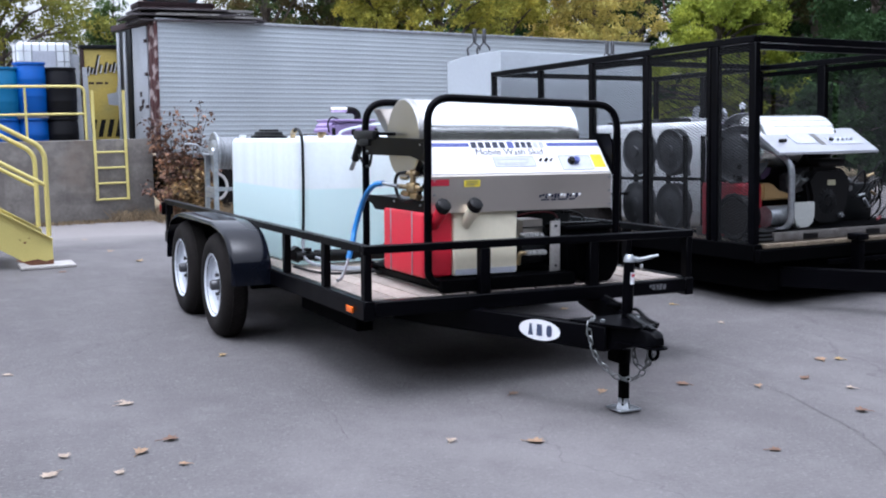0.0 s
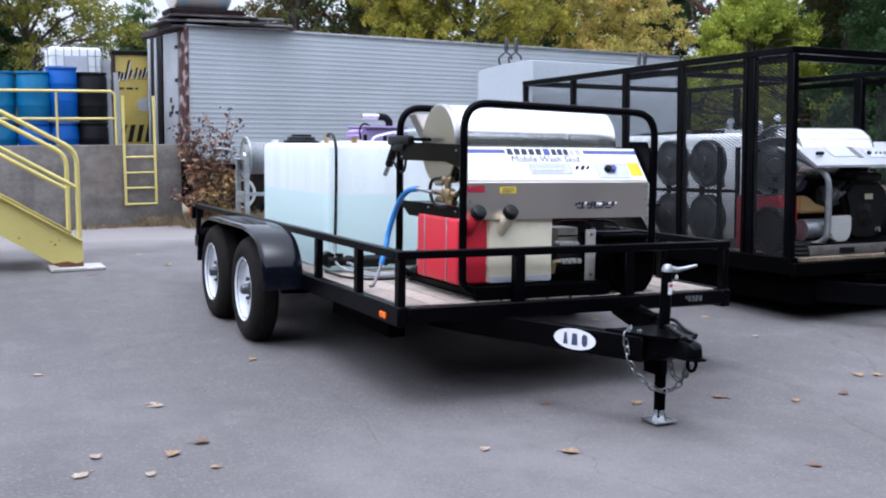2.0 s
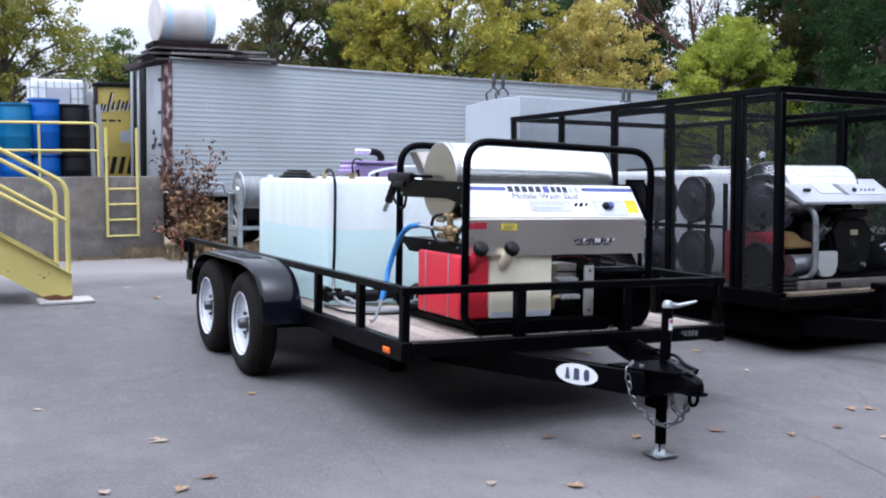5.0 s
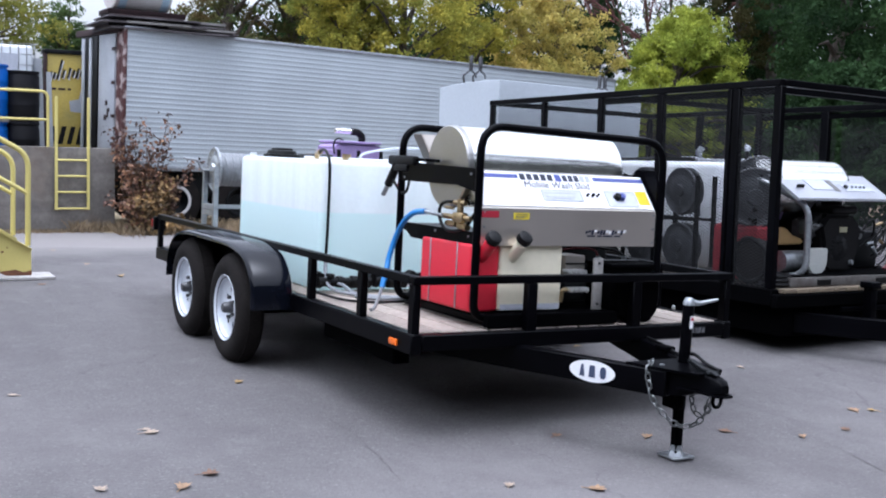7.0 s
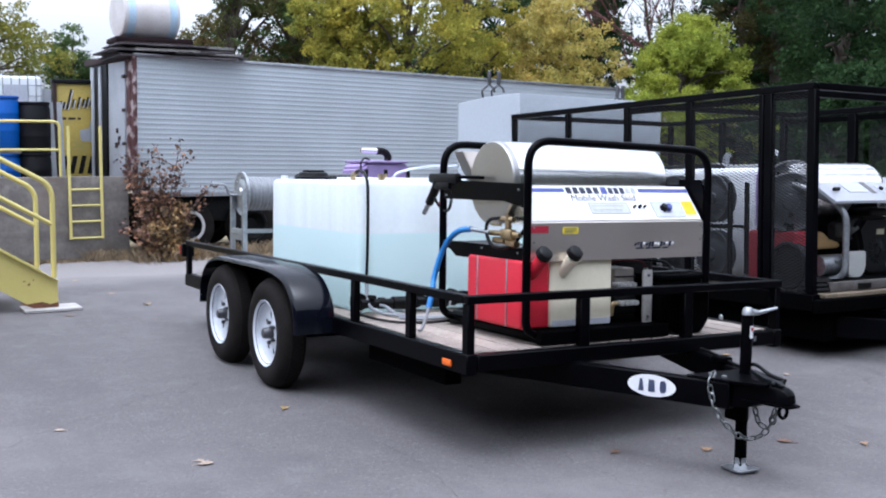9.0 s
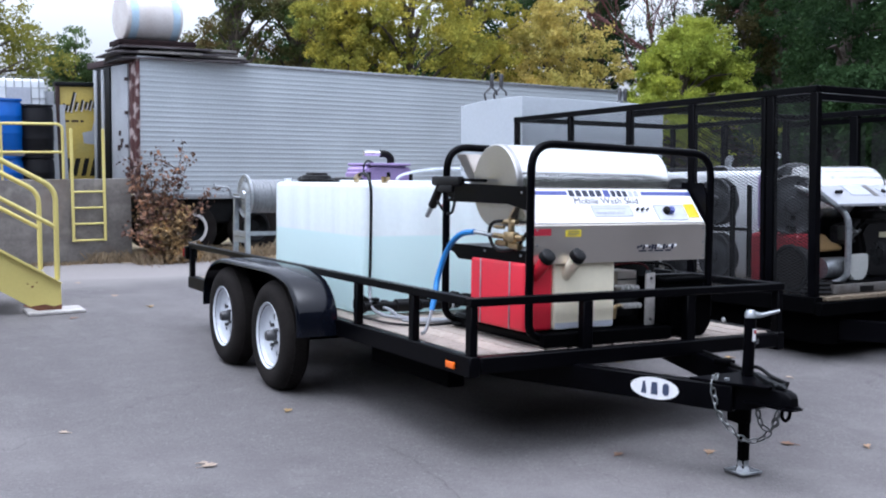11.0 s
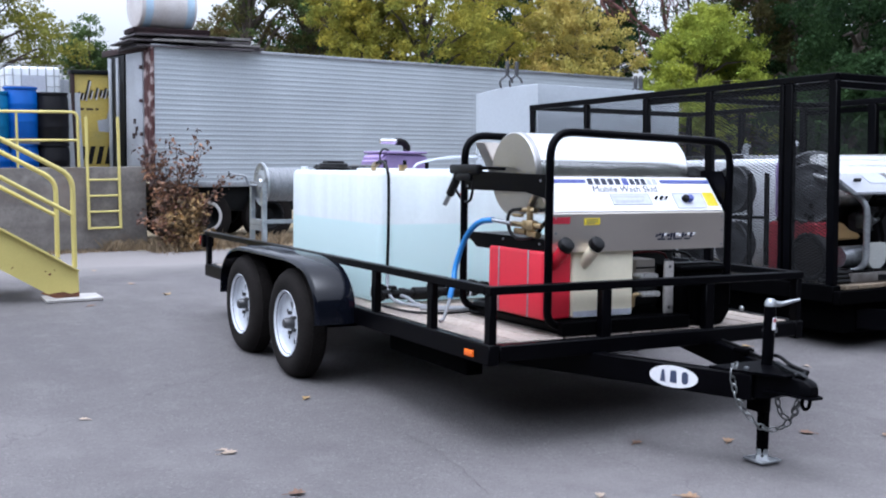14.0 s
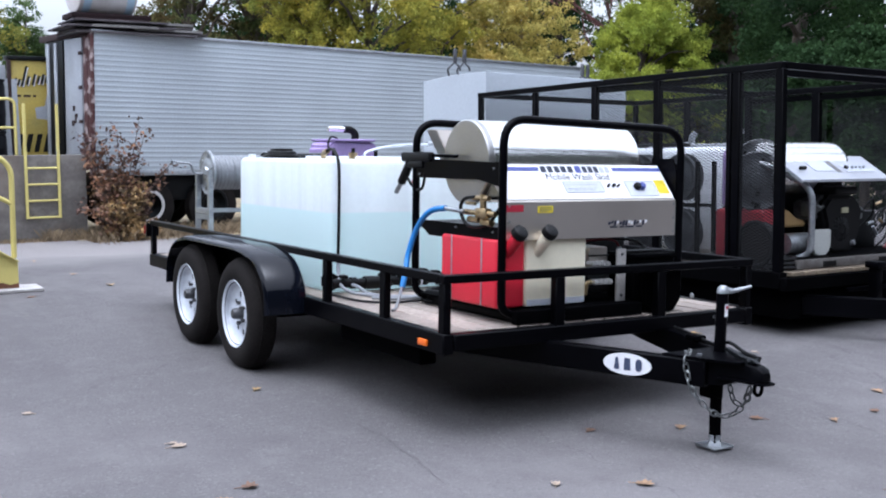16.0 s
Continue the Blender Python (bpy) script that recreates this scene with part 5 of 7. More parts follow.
part("crank", sweep(rounded([(0.28, 4.12, 1.2), (0.19, 4.12, 1.2), (0.17, 4.12, 1.28), (0.05, 4.12, 1.29)], 0.03), 0.01, 8), M_GALV, reel, "zinc crank")

drain = thing("steel_pipe", (0.3, 3.5, 0.53), "dull grey steel pipe lying on the deck behind the tank", "pipe", m=TRAILER)
part("tube", rod((0.2, 3.5, 0.59), (1.0, 3.5, 0.59), 0.055, 20), M_GALV, drain)

# ---- purple machine behind the tank ----
gen = thing("transfer_pump", (1.2, 3.75, 0.53), "purple-painted engine pump with a chrome exhaust, behind the water tank", "pump", m=TRAILER)
part("housing", prism([(1.2, 0.9), (1.66, 0.9), (1.66, 1.43), (1.6, 1.48), (1.26, 1.48), (1.2, 1.43)], 3.75, 4.15, "y", 0.02), M_PURPLE, gen)
part("top_cover", box(1.24, 1.62, 3.72, 4.18, 1.475, 1.495, 0.008), M_PURPLE, gen)
part("lower_cowl", box(1.06, 1.21, 3.75, 4.1, 0.9, 1.38, 0.03), M_HUB, gen, "dull grey cowl")
part("dark_end", box(1.0, 1.06, 3.76, 4.08, 0.9, 1.37, 0.02), M_DARKMETAL, gen)
part("stand", box(1.0, 1.7, 3.78, 4.12, 0.534, 0.9, 0.01), M_BLACK_DULL, gen)
for x in (1.24, 1.42, 1.63):
    part("clip", box(x - 0.015, x + 0.015, 3.735, 3.75, 1.34, 1.42, 0.004), M_PLASTIC, gen)
part("air_elbow", sweep(curve_through([(1.54, 3.95, 1.49), (1.54, 3.95, 1.54), (1.5, 3.95, 1.575), (1.44, 3.95, 1.58)]), 0.032, 12), M_PLASTIC, gen, "black rubber elbow")
part("exhaust_pipe", rod((1.44, 3.95, 1.58), (1.29, 3.95, 1.58), 0.022, 14), M_MIRROR, gen, "chrome pipe")
part("wire", sweep(curve_through([(1.3, 3.8, 1.5), (1.22, 3.74, 1.51), (1.18, 3.72, 1.46), (1.19, 3.72, 1.38)]), 0.008, 6), M_PLASTIC, gen)
M_PALETUBE = surface("pale_clear_tube", (0.52, 0.55, 0.6), 0.35, 0, 0.1, 8, 60, 0.0)
bar = thing("suction_tube", (0.66, 2.1, 1.34), "clear bent suction tube lying over the tank top", "tube", m=TRAILER)
part("tube", sweep(curve_through([(0.66, 2.1, 1.34), (0.68, 2.1, 1.378), (0.766, 2.1, 1.405), (0.88, 2.1, 1.425), (1.0, 2.1, 1.435), (1.15, 2.1, 1.44)]), 0.0085, 10), M_PALETUBE, bar)
part("end_fitting", rod((1.15, 2.1, 1.44), (1.21, 2.1, 1.442), 0.02, 10), M_GALV, bar)

# ---- safety chains ----
def build_chain(name, pts, label):
    ch = thing(name, pts[0], label, "chain", "safety chains", m=TRAILER)
    way = curve_through(pts, 12)
    total = sum((b - a).length for a, b in zip(way, way[1:]))
    n = int(total / 0.036)
    done, acc, i = 0, 0.0, 0
    for a, b in zip(way, way[1:]):
        seg = (b - a).length
        while done < n and done * 0.036 <= acc + seg:
            f = (done * 0.036 - acc) / max(seg, 1e-6)
            p = a.lerp(b, f)
            d = (b - a).normalized()
            q = d.to_track_quat("X", "Z").to_matrix().to_4x4() @ Matrix.Rotation(math.pi / 2 * (done % 2) + 0.4, 4, "X")
            o = sweep([(0.022 * math.cos(t), 0.0125 * math.sin(t), 0) for t in np.linspace(0, 2 * math.pi, 13)[:-1]], 0.0042, 6, closed=True)
            bmesh.ops.transform(o, matrix=Matrix.Translation(p) @ q, verts=o.verts)
            part("link", o, M_CHAIN, ch)
            done += 1
        acc += seg


build_chain("safety_chain", [(0.86, -0.71, 0.478), (0.835, -0.72, 0.44), (0.85, -0.75, 0.32), (0.91, -0.8, 0.23), (0.99, -0.81, 0.195), (1.04, -0.85, 0.22), (1.05, -0.89, 0.29), (1.04, -0.92, 0.38)], "zinc safety chain hanging from the trailer tongue")
build_chain("safety_chain", [(1.03, -0.8, 0.35), (1.04, -0.82, 0.27), (1.06, -0.86, 0.25), (1.06, -0.9, 0.31), (1.05, -0.93, 0.37)], "zinc safety chain looped under the coupler")
ring = thing("tow_shackle", (1.01, -0.99, 0.33), "black steel shackle under the coupler", "shackle", m=TRAILER)
part("bow", sweep([(1.01 + 0.024 * math.cos(a), -0.99, 0.352 + 0.03 * math.sin(a)) for a in np.linspace(0, 2 * math.pi, 25)[:-1]], 0.008, 8, closed=True), M_BLACK_DULL, ring)
wires = thing("wiring_lead", (1.02, -0.6, 0.47), "black wiring lead lying along the tongue", "cable", m=TRAILER)
part("lead", sweep(curve_through([(1.36, -0.1, 0.475), (1.3, -0.3, 0.468), (1.17, -0.56, 0.472), (1.11, -0.66, 0.5), (1.1, -0.74, 0.51), (1.08, -0.84, 0.485), (1.06, -0.95, 0.475)]), 0.009, 8), M_PLASTIC, wires)
toolbx = thing("coupler_lock", (1.23, -0.4, 0.46), "black latch box on the tongue", "latch", m=TRAILER)
part("box", box(1.2, 1.27, -0.42, -0.34, 0.458, 0.485, 0.006), M_BLACK_DULL, toolbx)


# ---- inside the caged trailer ----
def expanded_metal(length, height, put):
    """Strands of expanded metal over a length and height."""
    lw, sw, w = 0.051, 0.023, 0.0026
    nx, nz = int(length / lw * 2), int(height / (sw / 2))
    us = np.arange(nx + 1) * lw / 2
    verts, faces = [], []
    for j in range(nz):
        z = np.where((np.arange(nx + 1) + j) % 2 == 0, 0.0, sw / 2) + j * sw / 2
        base = len(verts)
        for u, zz in zip(us, z):
            verts.append(put(u, zz - w, 0.0))
            verts.append(put(u, zz + w, 0.003))
        for k in range(nx):
            a = base + 2 * k
            faces.append((a, a + 2, a + 3, a + 1))
    return verts, faces


M_MESH = surface("black_painted_mesh", (0.006, 0.0062, 0.007), 0.5, 0, 0.3, 6, 60, 0.0, spec=0.12)


def mesh_panel(parent, length, height, put, label):
    v, f = expanded_metal(length, height, put)
    me = bpy.data.meshes.new("mesh_panel")
    me.from_pydata(v, [], f)
    me.materials.append(M_MESH)
    ob = new("mesh_panel", me)
    ob.parent = parent
    return tagged(ob, label)


for y0, y1 in ((0.03, 0.37), (0.49, 1.21), (1.27, 1.99), (2.05, 2.86), (2.9, 3.77)):
    for x in (-0.016, 2.077):
        mesh_panel(cage, y1 - y0, 1.43, lambda u, z, d, x=x, y0=y0: (x + d, y0 + u, 0.47 + z), "expanded-metal panel painted black")
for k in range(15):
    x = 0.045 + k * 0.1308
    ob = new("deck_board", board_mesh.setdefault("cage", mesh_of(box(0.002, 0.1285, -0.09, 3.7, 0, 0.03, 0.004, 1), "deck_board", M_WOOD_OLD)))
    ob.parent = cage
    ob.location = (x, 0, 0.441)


def build_cage_wheels():
    for x in (-0.14, 2.29):
        for y in (1.9, 2.75):
            part("wheel", lathe([(0.0, 0.0), (0.12, 0.02), (0.19, 0.08), (0.2, 0.1), (0.25, 0.11), (0.32, 0.1), (0.345, 0.06), (0.345, -0.06), (0.32, -0.1), (0.2, -0.1)], (x, y, 0.345 + 0.033 * y), (1 if x > 0 else -1, 0, 0), 40), M_RUBBER, cage, "black trailer wheel in shadow")
    part("fender", box(-0.3, -0.04, 1.45, 3.2, 0.78, 0.8, 0.008), M_BLACK, cage)
    for x0, x1 in ((0.24, 1.04), (1.91, 1.11)):
        run = Vector((x1 - x0, -1.35, 0))
        bm = box(-0.03, 0.03, 0, run.length, 0.15, 0.295, 0.006, 1)
        bmesh.ops.transform(bm, matrix=Matrix.Translation((x0, -0.02, 0)) @ run.to_track_quat("Y", "Z").to_matrix().to_4x4(), verts=bm.verts)
        part("tongue_beam", bm, M_BLACK, cage)
    part("jack", rod((1.07, -1.1, 0.02), (1.07, -1.1, 0.8), 0.034, 12), M_BLACK, cage)
    part("safety_bracket", box(0.79, 0.85, -0.24, -0.16, 0.2, 0.5, 0.006), M_BLACK, cage)
    part("bracket_head", box(0.77, 0.87, -0.26, -0.14, 0.47, 0.52, 0.01), M_BLACK, cage)
    part("side_step", box(0.6, 1.5, -0.14, -0.112, 0.3, 0.33, 0.004), M_BLACK, cage)
    # black block added to fill the underside with shade
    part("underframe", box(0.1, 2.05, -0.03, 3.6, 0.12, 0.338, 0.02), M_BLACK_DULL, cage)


build_cage_wheels()

washer = thing("pressure_washer", (3.8, 1.1, 0.47), "second pressure washer with silver panel and open engine, inside the cage", "pressure washer", m=CAGE)


M_BASE = surface("grimy_galvanised_base", (0.12, 0.115, 0.11), 0.6, 0.3, 0.4, 9, 60, 0.1, col2=(0.07, 0.06, 0.055))
M_GUARD = surface("pale_grey_guard_paint", (0.4, 0.41, 0.39), 0.5, 0, 0.12, 5, 60, 0.04)
M_SILVER = surface("satin_silver_panel", (0.5, 0.51, 0.55), 0.35, 0.6, 0.08, 3, 60, 0.02)
M_TAN = surface("tan_plastic", (0.42, 0.27, 0.11), 0.5, 0, 0.15, 5, 60, 0.04)
M_STICKER_D = surface("faded_sticker", (0.4, 0.38, 0.25), 0.5, 0, 0.3, 60, 150, 0.0)


def build_washer():
    ox, oy, z = 0.38, 0.1, 0.475
    part("base", box(ox - 0.2, ox + 1.4, oy - 0.12, oy + 0.75, z, z + 0.07, 0.006), M_BASE, washer)
    # black sheet darkens the base top in place of the shade under the machinery
    part("floor_pan", box(ox - 0.18, ox + 1.38, oy - 0.1, oy + 0.73, z + 0.07, z + 0.08, 0.002, 1), M_BLACK_DULL, washer, "black sheet standing for the shade on the base top")
    # flat dark plates on the base front stand for shade inside two pockets
    for x in (ox + 0.08, ox + 0.72):
        part("fork_pocket", box(x, x + 0.14, oy - 0.126, oy - 0.12, z + 0.01, z + 0.05, 0.0), M_PLASTIC, washer, "dark plate standing for the shaded fork pocket")
    part("barrel", lathe([(0.0, -0.002), (0.19, -0.002), (0.2, 0.005), (0.2, 0.02), (0.2, 0.68), (0.2, 0.7), (0.19, 0.725), (0.17, 0.735), (0, 0.75)], (0.3, 0.4, 1.2), (1, 0, 0), 48), M_MIRROR, washer, "polished stainless burner barrel")
    part("panel", prism([(0.0, 1.105), (0.0, 1.122), (0.27, 1.29), (0.3, 1.292), (0.3, 1.28), (0.02, 1.105)], 0.24, 1.24, "x", 0.0), M_SILVER, washer, "silver sloped panel", 20)
    part("panel_end", prism([(0.005, 1.105), (0.27, 1.282), (0.62, 1.282), (0.62, 1.08)], 1.23, 1.238, "x", 0.0), M_STEEL, washer)

    def on_panel(name, x0, x1, f0, f1, mat, label=""):
        """A plate on the sloped face, from f0 to f1 of the way up it."""
        n = Vector((0, -0.529, 0.849)) * 0.004
        bm = bmesh.new()
        for up in (0.25, 1.0):
            ring = [bm.verts.new((x, 0.27 * f + n.y * up, 1.122 + 0.168 * f + n.z * up)) for x, f in ((x0, f0), (x1, f0), (x1, f1), (x0, f1))]
            if up == 0.25:
                low = ring
        bm.faces.new(ring)
        for k in range(4):
            bm.faces.new((low[k], low[(k + 1) % 4], ring[(k + 1) % 4], ring[k]))
        bmesh.ops.recalc_face_normals(bm, faces=bm.faces[:])
        part(name, bm, mat, washer, label, 0)

    on_panel("label_plate", 0.5, 0.72, 0.35, 0.8, M_PALE, "pale instruction plate")
    on_panel("label_plate", 0.73, 0.78, 0.3, 0.8, M_DULLPLATE, "grey label plate")
    on_panel("dial_plate", 0.84, 1.16, 0.3, 0.62, M_PALE, "pale dial plate")
    on_panel("brand_bar", 0.5, 0.7, 0.86, 0.94, M_DULLPLATE, "grey printed bar")
    for x in (0.36, 0.385, 0.41, 0.87, 0.94, 0.985, 1.03, 1.075):
        rr = 0.018 if x == 0.87 else 0.011
        part("knob", rod((x, 0.125, 1.198), (x, 0.113, 1.218), rr, 12), M_PLASTIC if x < 0.9 else M_GALV, washer)
    part("pipe_hoop", sweep(rounded([(ox - 0.16, oy + 0.6, 1.3), (ox - 0.14, oy + 0.26, 1.24), (ox + 0.02, oy - 0.06, 1.07), (ox + 0.02, oy - 0.06, 0.56), (ox - 0.08, oy + 0.12, 0.52)], 0.12), 0.024, 12), M_GALV, washer, "bare steel pipe hoop")
    e = part("engine", lathe([(0.0, -0.05), (0.1, -0.05), (0.16, -0.02), (0.18, 0.04), (0.18, 0.12), (0.14, 0.16), (0, 0.16)], (ox + 0.52, oy + 0.25, 0.83), (0, -1, 0), 28), M_DARKMETAL, washer, "black air-cooled engine")
    part("engine_block", box(ox + 0.3, ox + 0.8, oy + 0.25, oy + 0.65, 0.56, 1.02, 0.04, 2), M_DARKMETAL, e)
    part("carburettor", box(0.6, 0.69, oy + 0.12, oy + 0.22, 0.84, 0.95, 0.02), M_CHAIN, e, "grey carburettor body")
    part("rocker_cover", box(1.1, 1.2, oy + 0.1, oy + 0.24, 0.8, 0.9, 0.02), M_CHAIN, e, "grey rocker cover")
    for k in range(7):
        part("fin", box(ox + 0.3, ox + 0.78, oy + 0.16, oy + 0.2, 0.62 + k * 0.05, 0.635 + k * 0.05, 0.003), M_DARKMETAL, e)
    sh = lathe([(0.0, 0.15), (0.07, 0.148), (0.13, 0.125), (0.165, 0.08), (0.175, 0.0), (0.0, 0.0)], (ox + 0.5, oy + 0.2, 0.74), (0, -1, 0), 32)
    join(sh, prism([(0.7, 0.6), (0.71, 0.78), (0.67, 0.9), (0.74, 0.985), (0.78, 1.0), (1.02, 1.0), (1.07, 0.97), (1.15, 0.89), (1.12, 0.74), (1.08, 0.58), (0.96, 0.545), (0.8, 0.545)], oy + 0.06, oy + 0.3, "y", 0.03))
    part("shroud", sh, M_PLASTIC, e, "black engine shroud")
    screen = bmesh.new()
    for q in range(18):
        a = q * math.pi / 9
        rod((ox + 0.5 + 0.035 * math.cos(a), oy + 0.05, 0.74 + 0.035 * math.sin(a)), (ox + 0.5 + 0.1 * math.cos(a), oy + 0.062, 0.74 + 0.1 * math.sin(a)), 0.006, 5, screen)
    part("cooling_screen", screen, M_DARKMETAL, e, "ribbed flywheel screen")
    for q in (-1, 1):
        head = box(ox + 0.5 + q * 0.19 - 0.06, ox + 0.5 + q * 0.19 + 0.06, oy + 0.14, oy + 0.28, 0.85, 0.95, 0.004, 1)
        for w in range(6):
            part("cooling_fin", box(ox + 0.5 + q * (0.14 + 0.022 * w) - 0.006, ox + 0.5 + q * (0.14 + 0.022 * w) + 0.006, oy + 0.12, oy + 0.3, 0.84 - 0.006 * w, 1.0 - 0.012 * w, 0.0), M_HUB, e)
        part("cylinder_head", head, M_HUB, e, "finned cylinder head")
    part("sticker", box(ox + 0.47, ox + 0.55, oy + 0.074, oy + 0.079, 0.93, 0.965, 0.0), M_STICKER_D, e, "faded pale sticker")
    part("oil_cap", rod((ox + 0.62, oy + 0.1, 0.62), (ox + 0.64, oy + 0.04, 0.63), 0.02, 12), M_GALV, e)
    for k in range(5):
        part("valve_fitting", rod((ox + 0.2 + 0.03 * k, oy + 0.1 + 0.01 * k, 0.87 + 0.03 * (k % 3)), (ox + 0.23 + 0.03 * k, oy + 0.08, 0.9 + 0.02 * (k % 2)), 0.014, 8), M_CHAIN, e)
    part("air_cleaner", box(0.76, 1.03, oy + 0.02, oy + 0.28, 1.0, 1.065, 0.025, 3), M_PLASTIC, e, "black plastic air cleaner cover")
    part("engine_label", box(ox + 0.5, ox + 0.58, oy + 0.056, oy + 0.06, 0.86, 0.9), M_STICKER_D, e, "pale worn label", 0)
    part("muffler", rod((ox - 0.05, oy + 0.14, 0.64), (ox + 0.2, oy + 0.14, 0.64), 0.08, 22), M_GALV, washer, "grey steel muffler")
    part("pulley_guard", prism([(ox + 0.1, 0.63), (ox + 0.125, 0.575), (ox + 0.165, 0.548), (ox + 0.22, 0.542), (ox + 0.27, 0.557), (ox + 0.305, 0.59), (ox + 0.32, 0.64), (ox + 0.32, 0.745), (ox + 0.1, 0.745)], oy + 0.0, oy + 0.05, "y", 0.01), M_GUARD, washer, "pale grey belt guard")
    part("belt_case", prism([(ox - 0.03, 0.76), (ox + 0.25, 0.76), (ox + 0.25, 0.8), (ox + 0.14, 0.83), (ox + 0.06, 0.89), (ox - 0.03, 0.89)], oy + 0.18, oy + 0.3, "y", 0.015), M_TAN, washer, "tan plastic case")
    for k in range(8):
        random.seed(40 + k)
        x, zz = ox + 0.8 + random.random() * 0.5, 0.58 + random.random() * 0.4
        part("fitting", rod((x, oy + 0.1, zz), (x + random.uniform(-0.08, 0.08), oy + 0.1, zz + random.uniform(-0.06, 0.08)), 0.012, 10), (M_BRASS, M_GALV, M_DARKRED, M_PLASTIC)[k % 4], washer)
        part("hose", sweep(curve_through([(x, oy + 0.12, zz), (x + 0.08, oy + 0.08, zz + 0.1), (x + 0.16, oy + 0.14, zz - 0.02), (x + 0.1, oy + 0.2, zz - 0.12)]), 0.007, 7), M_PLASTIC, washer)
    part("battery", box(ox + 0.85, ox + 1.25, oy + 0.3, oy + 0.6, 0.55, 0.85, 0.02), M_DARKMETAL, washer)


build_washer()

M_REEL = surface("dusty_grey_reel", (0.1, 0.105, 0.115), 0.45, 0.3, 0.4, 8, 60, 0.1)
pile = thing("coiled_hose", (0.2, 0.3, 0.475), "black rubber hose coiled in front of the red tank", "hose", m=CAGE)
for k in range(5):
    part("turn", sweep([(0.03 + 0.028 * k, 0.24 + (0.165 - 0.006 * k) * math.cos(a), 0.655 + (0.16 - 0.006 * k) * math.sin(a)) for a in np.linspace(0, 2 * math.pi, 25)[:-1]], 0.016, 8, closed=True), M_PLASTIC, pile)
for k in range(3):
    part("turn", sweep([(0.16 + (0.13 - 0.012 * k) * math.cos(a), 0.1 + (0.1 - 0.01 * k) * math.sin(a), 0.492 + 0.03 * k) for a in np.linspace(0, 2 * math.pi, 25)[:-1]], 0.017, 8, closed=True), M_PLASTIC, pile)
part("core", rod((0.03, 0.24, 0.655), (0.15, 0.24, 0.655), 0.135, 24), M_RUBBER, pile)
M_TANKRED = surface("dull_red_polyethylene", (0.36, 0.01, 0.025), 0.5, 0, 0.2, 3, 60, 0.08)
rt = thing("detergent_tank", (0.15, 0.4, 0.47), "red plastic detergent tank with a black cap, inside the cage", "tank", m=CAGE)
part("body", box(0.17, 0.37, 0.3, 0.78, 0.475, 0.895, 0.03, 3), M_TANKRED, rt)
part("cap", rod((0.24, 0.7, 0.89), (0.24, 0.7, 0.925), 0.04, 16), M_PLASTIC, rt)
pump = thing("pump", (0.55, 0.75, 0.47), "purple-painted pump unit standing behind the reels in the cage", "pump", m=CAGE)
part("foot", box(0.42, 0.66, 0.62, 0.94, 0.475, 0.9, 0.01), M_BLACK_DULL, pump, "black pump stand")
part("body", prism([(0.42, 0.9), (0.66, 0.9), (0.66, 1.33), (0.63, 1.36), (0.45, 1.36), (0.42, 1.33)], 0.6, 0.96, "y", 0.02), M_PURPLE, pump)
part("head", rod((0.54, 0.6, 1.0), (0.54, 0.5, 1.0), 0.09, 20), M_PURPLE, pump)
part("outlet", sweep(rounded([(0.5, 0.88, 1.35), (0.5, 0.88, 1.45), (0.5, 0.96, 1.47)], 0.03), 0.018, 8), M_GALV, pump, "zinc outlet pipe")
wt = thing("water_tank", (0.4, 1.0, 0.47), "white plastic water tank inside the caged trailer", "tank", m=CAGE)
part("body", box(0.56, 1.85, 1.19, 2.95, 0.475, 1.38, 0.06, 3), M_WHITEPLASTIC, wt, smooth=60)
part("lid", rod((0.8, 1.9, 1.38), (0.8, 1.9, 1.42), 0.16, 24), M_PLASTIC, wt)
part("elbow", sweep(curve_through([(1.11, 1.98, 1.37), (1.11, 1.98, 1.47), (1.1, 1.95, 1.5), (1.06, 1.9, 1.5)]), 0.03, 10), M_GALV, wt, "zinc pipe elbow")
part("riser", rod((1.3, 1.57, 1.37), (1.3, 1.57, 1.5), 0.016, 10), M_PLASTIC, wt)
part("ball_valve", lathe([(0, -0.032), (0.02, -0.028), (0.032, 0), (0.02, 0.028), (0, 0.032)], (1.3, 1.57, 1.52), (0, 0, 1), 16), M_GALV, wt, "zinc ball valve")
th_ = thing("hose", (1.0, 1.9, 1.38), "clear hose lying loose along the top of the white tank", "hose", m=CAGE)
part("tube", sweep(curve_through([(1.5, 2.8, 1.395), (1.2, 2.6, 1.4), (0.95, 2.3, 1.4), (1.05, 2.0, 1.42), (0.85, 1.7, 1.4), (1.1, 1.5, 1.4), (1.28, 1.58, 1.41)]), 0.016, 8), M_CLEARHOSE, th_)
part("tube", sweep(curve_through([(0.75, 2.85, 1.395), (0.72, 2.5, 1.4), (0.8, 2.2, 1.41), (0.74, 1.9, 1.395), (0.95, 1.6, 1.4)]), 0.013, 8), M_PLASTIC, th_)
for (y, z) in ((1.16, 1.135), (1.62, 1.135), (1.16, 0.69), (1.62, 0.69)):
    build_reel("hose_reel", (0.17, y, z), 0.18, 0.07, 0.2, (M_REEL, M_REEL, M_RUBBER), "dusty grey hose reel racked inside the cage", CAGE, group="reels in the cage")
rack = thing("reel_rack", (0.2, 1.15, 0.47), "black steel rack carrying four hose reels", "rack", m=CAGE)
for y in (0.945, 1.39, 1.84):
    for x in (0.15, 0.33):
        part("upright", box(x - 0.015, x + 0.015, y - 0.015, y + 0.015, 0.475, 1.26, 0.002), M_BLACK_DULL, rack)
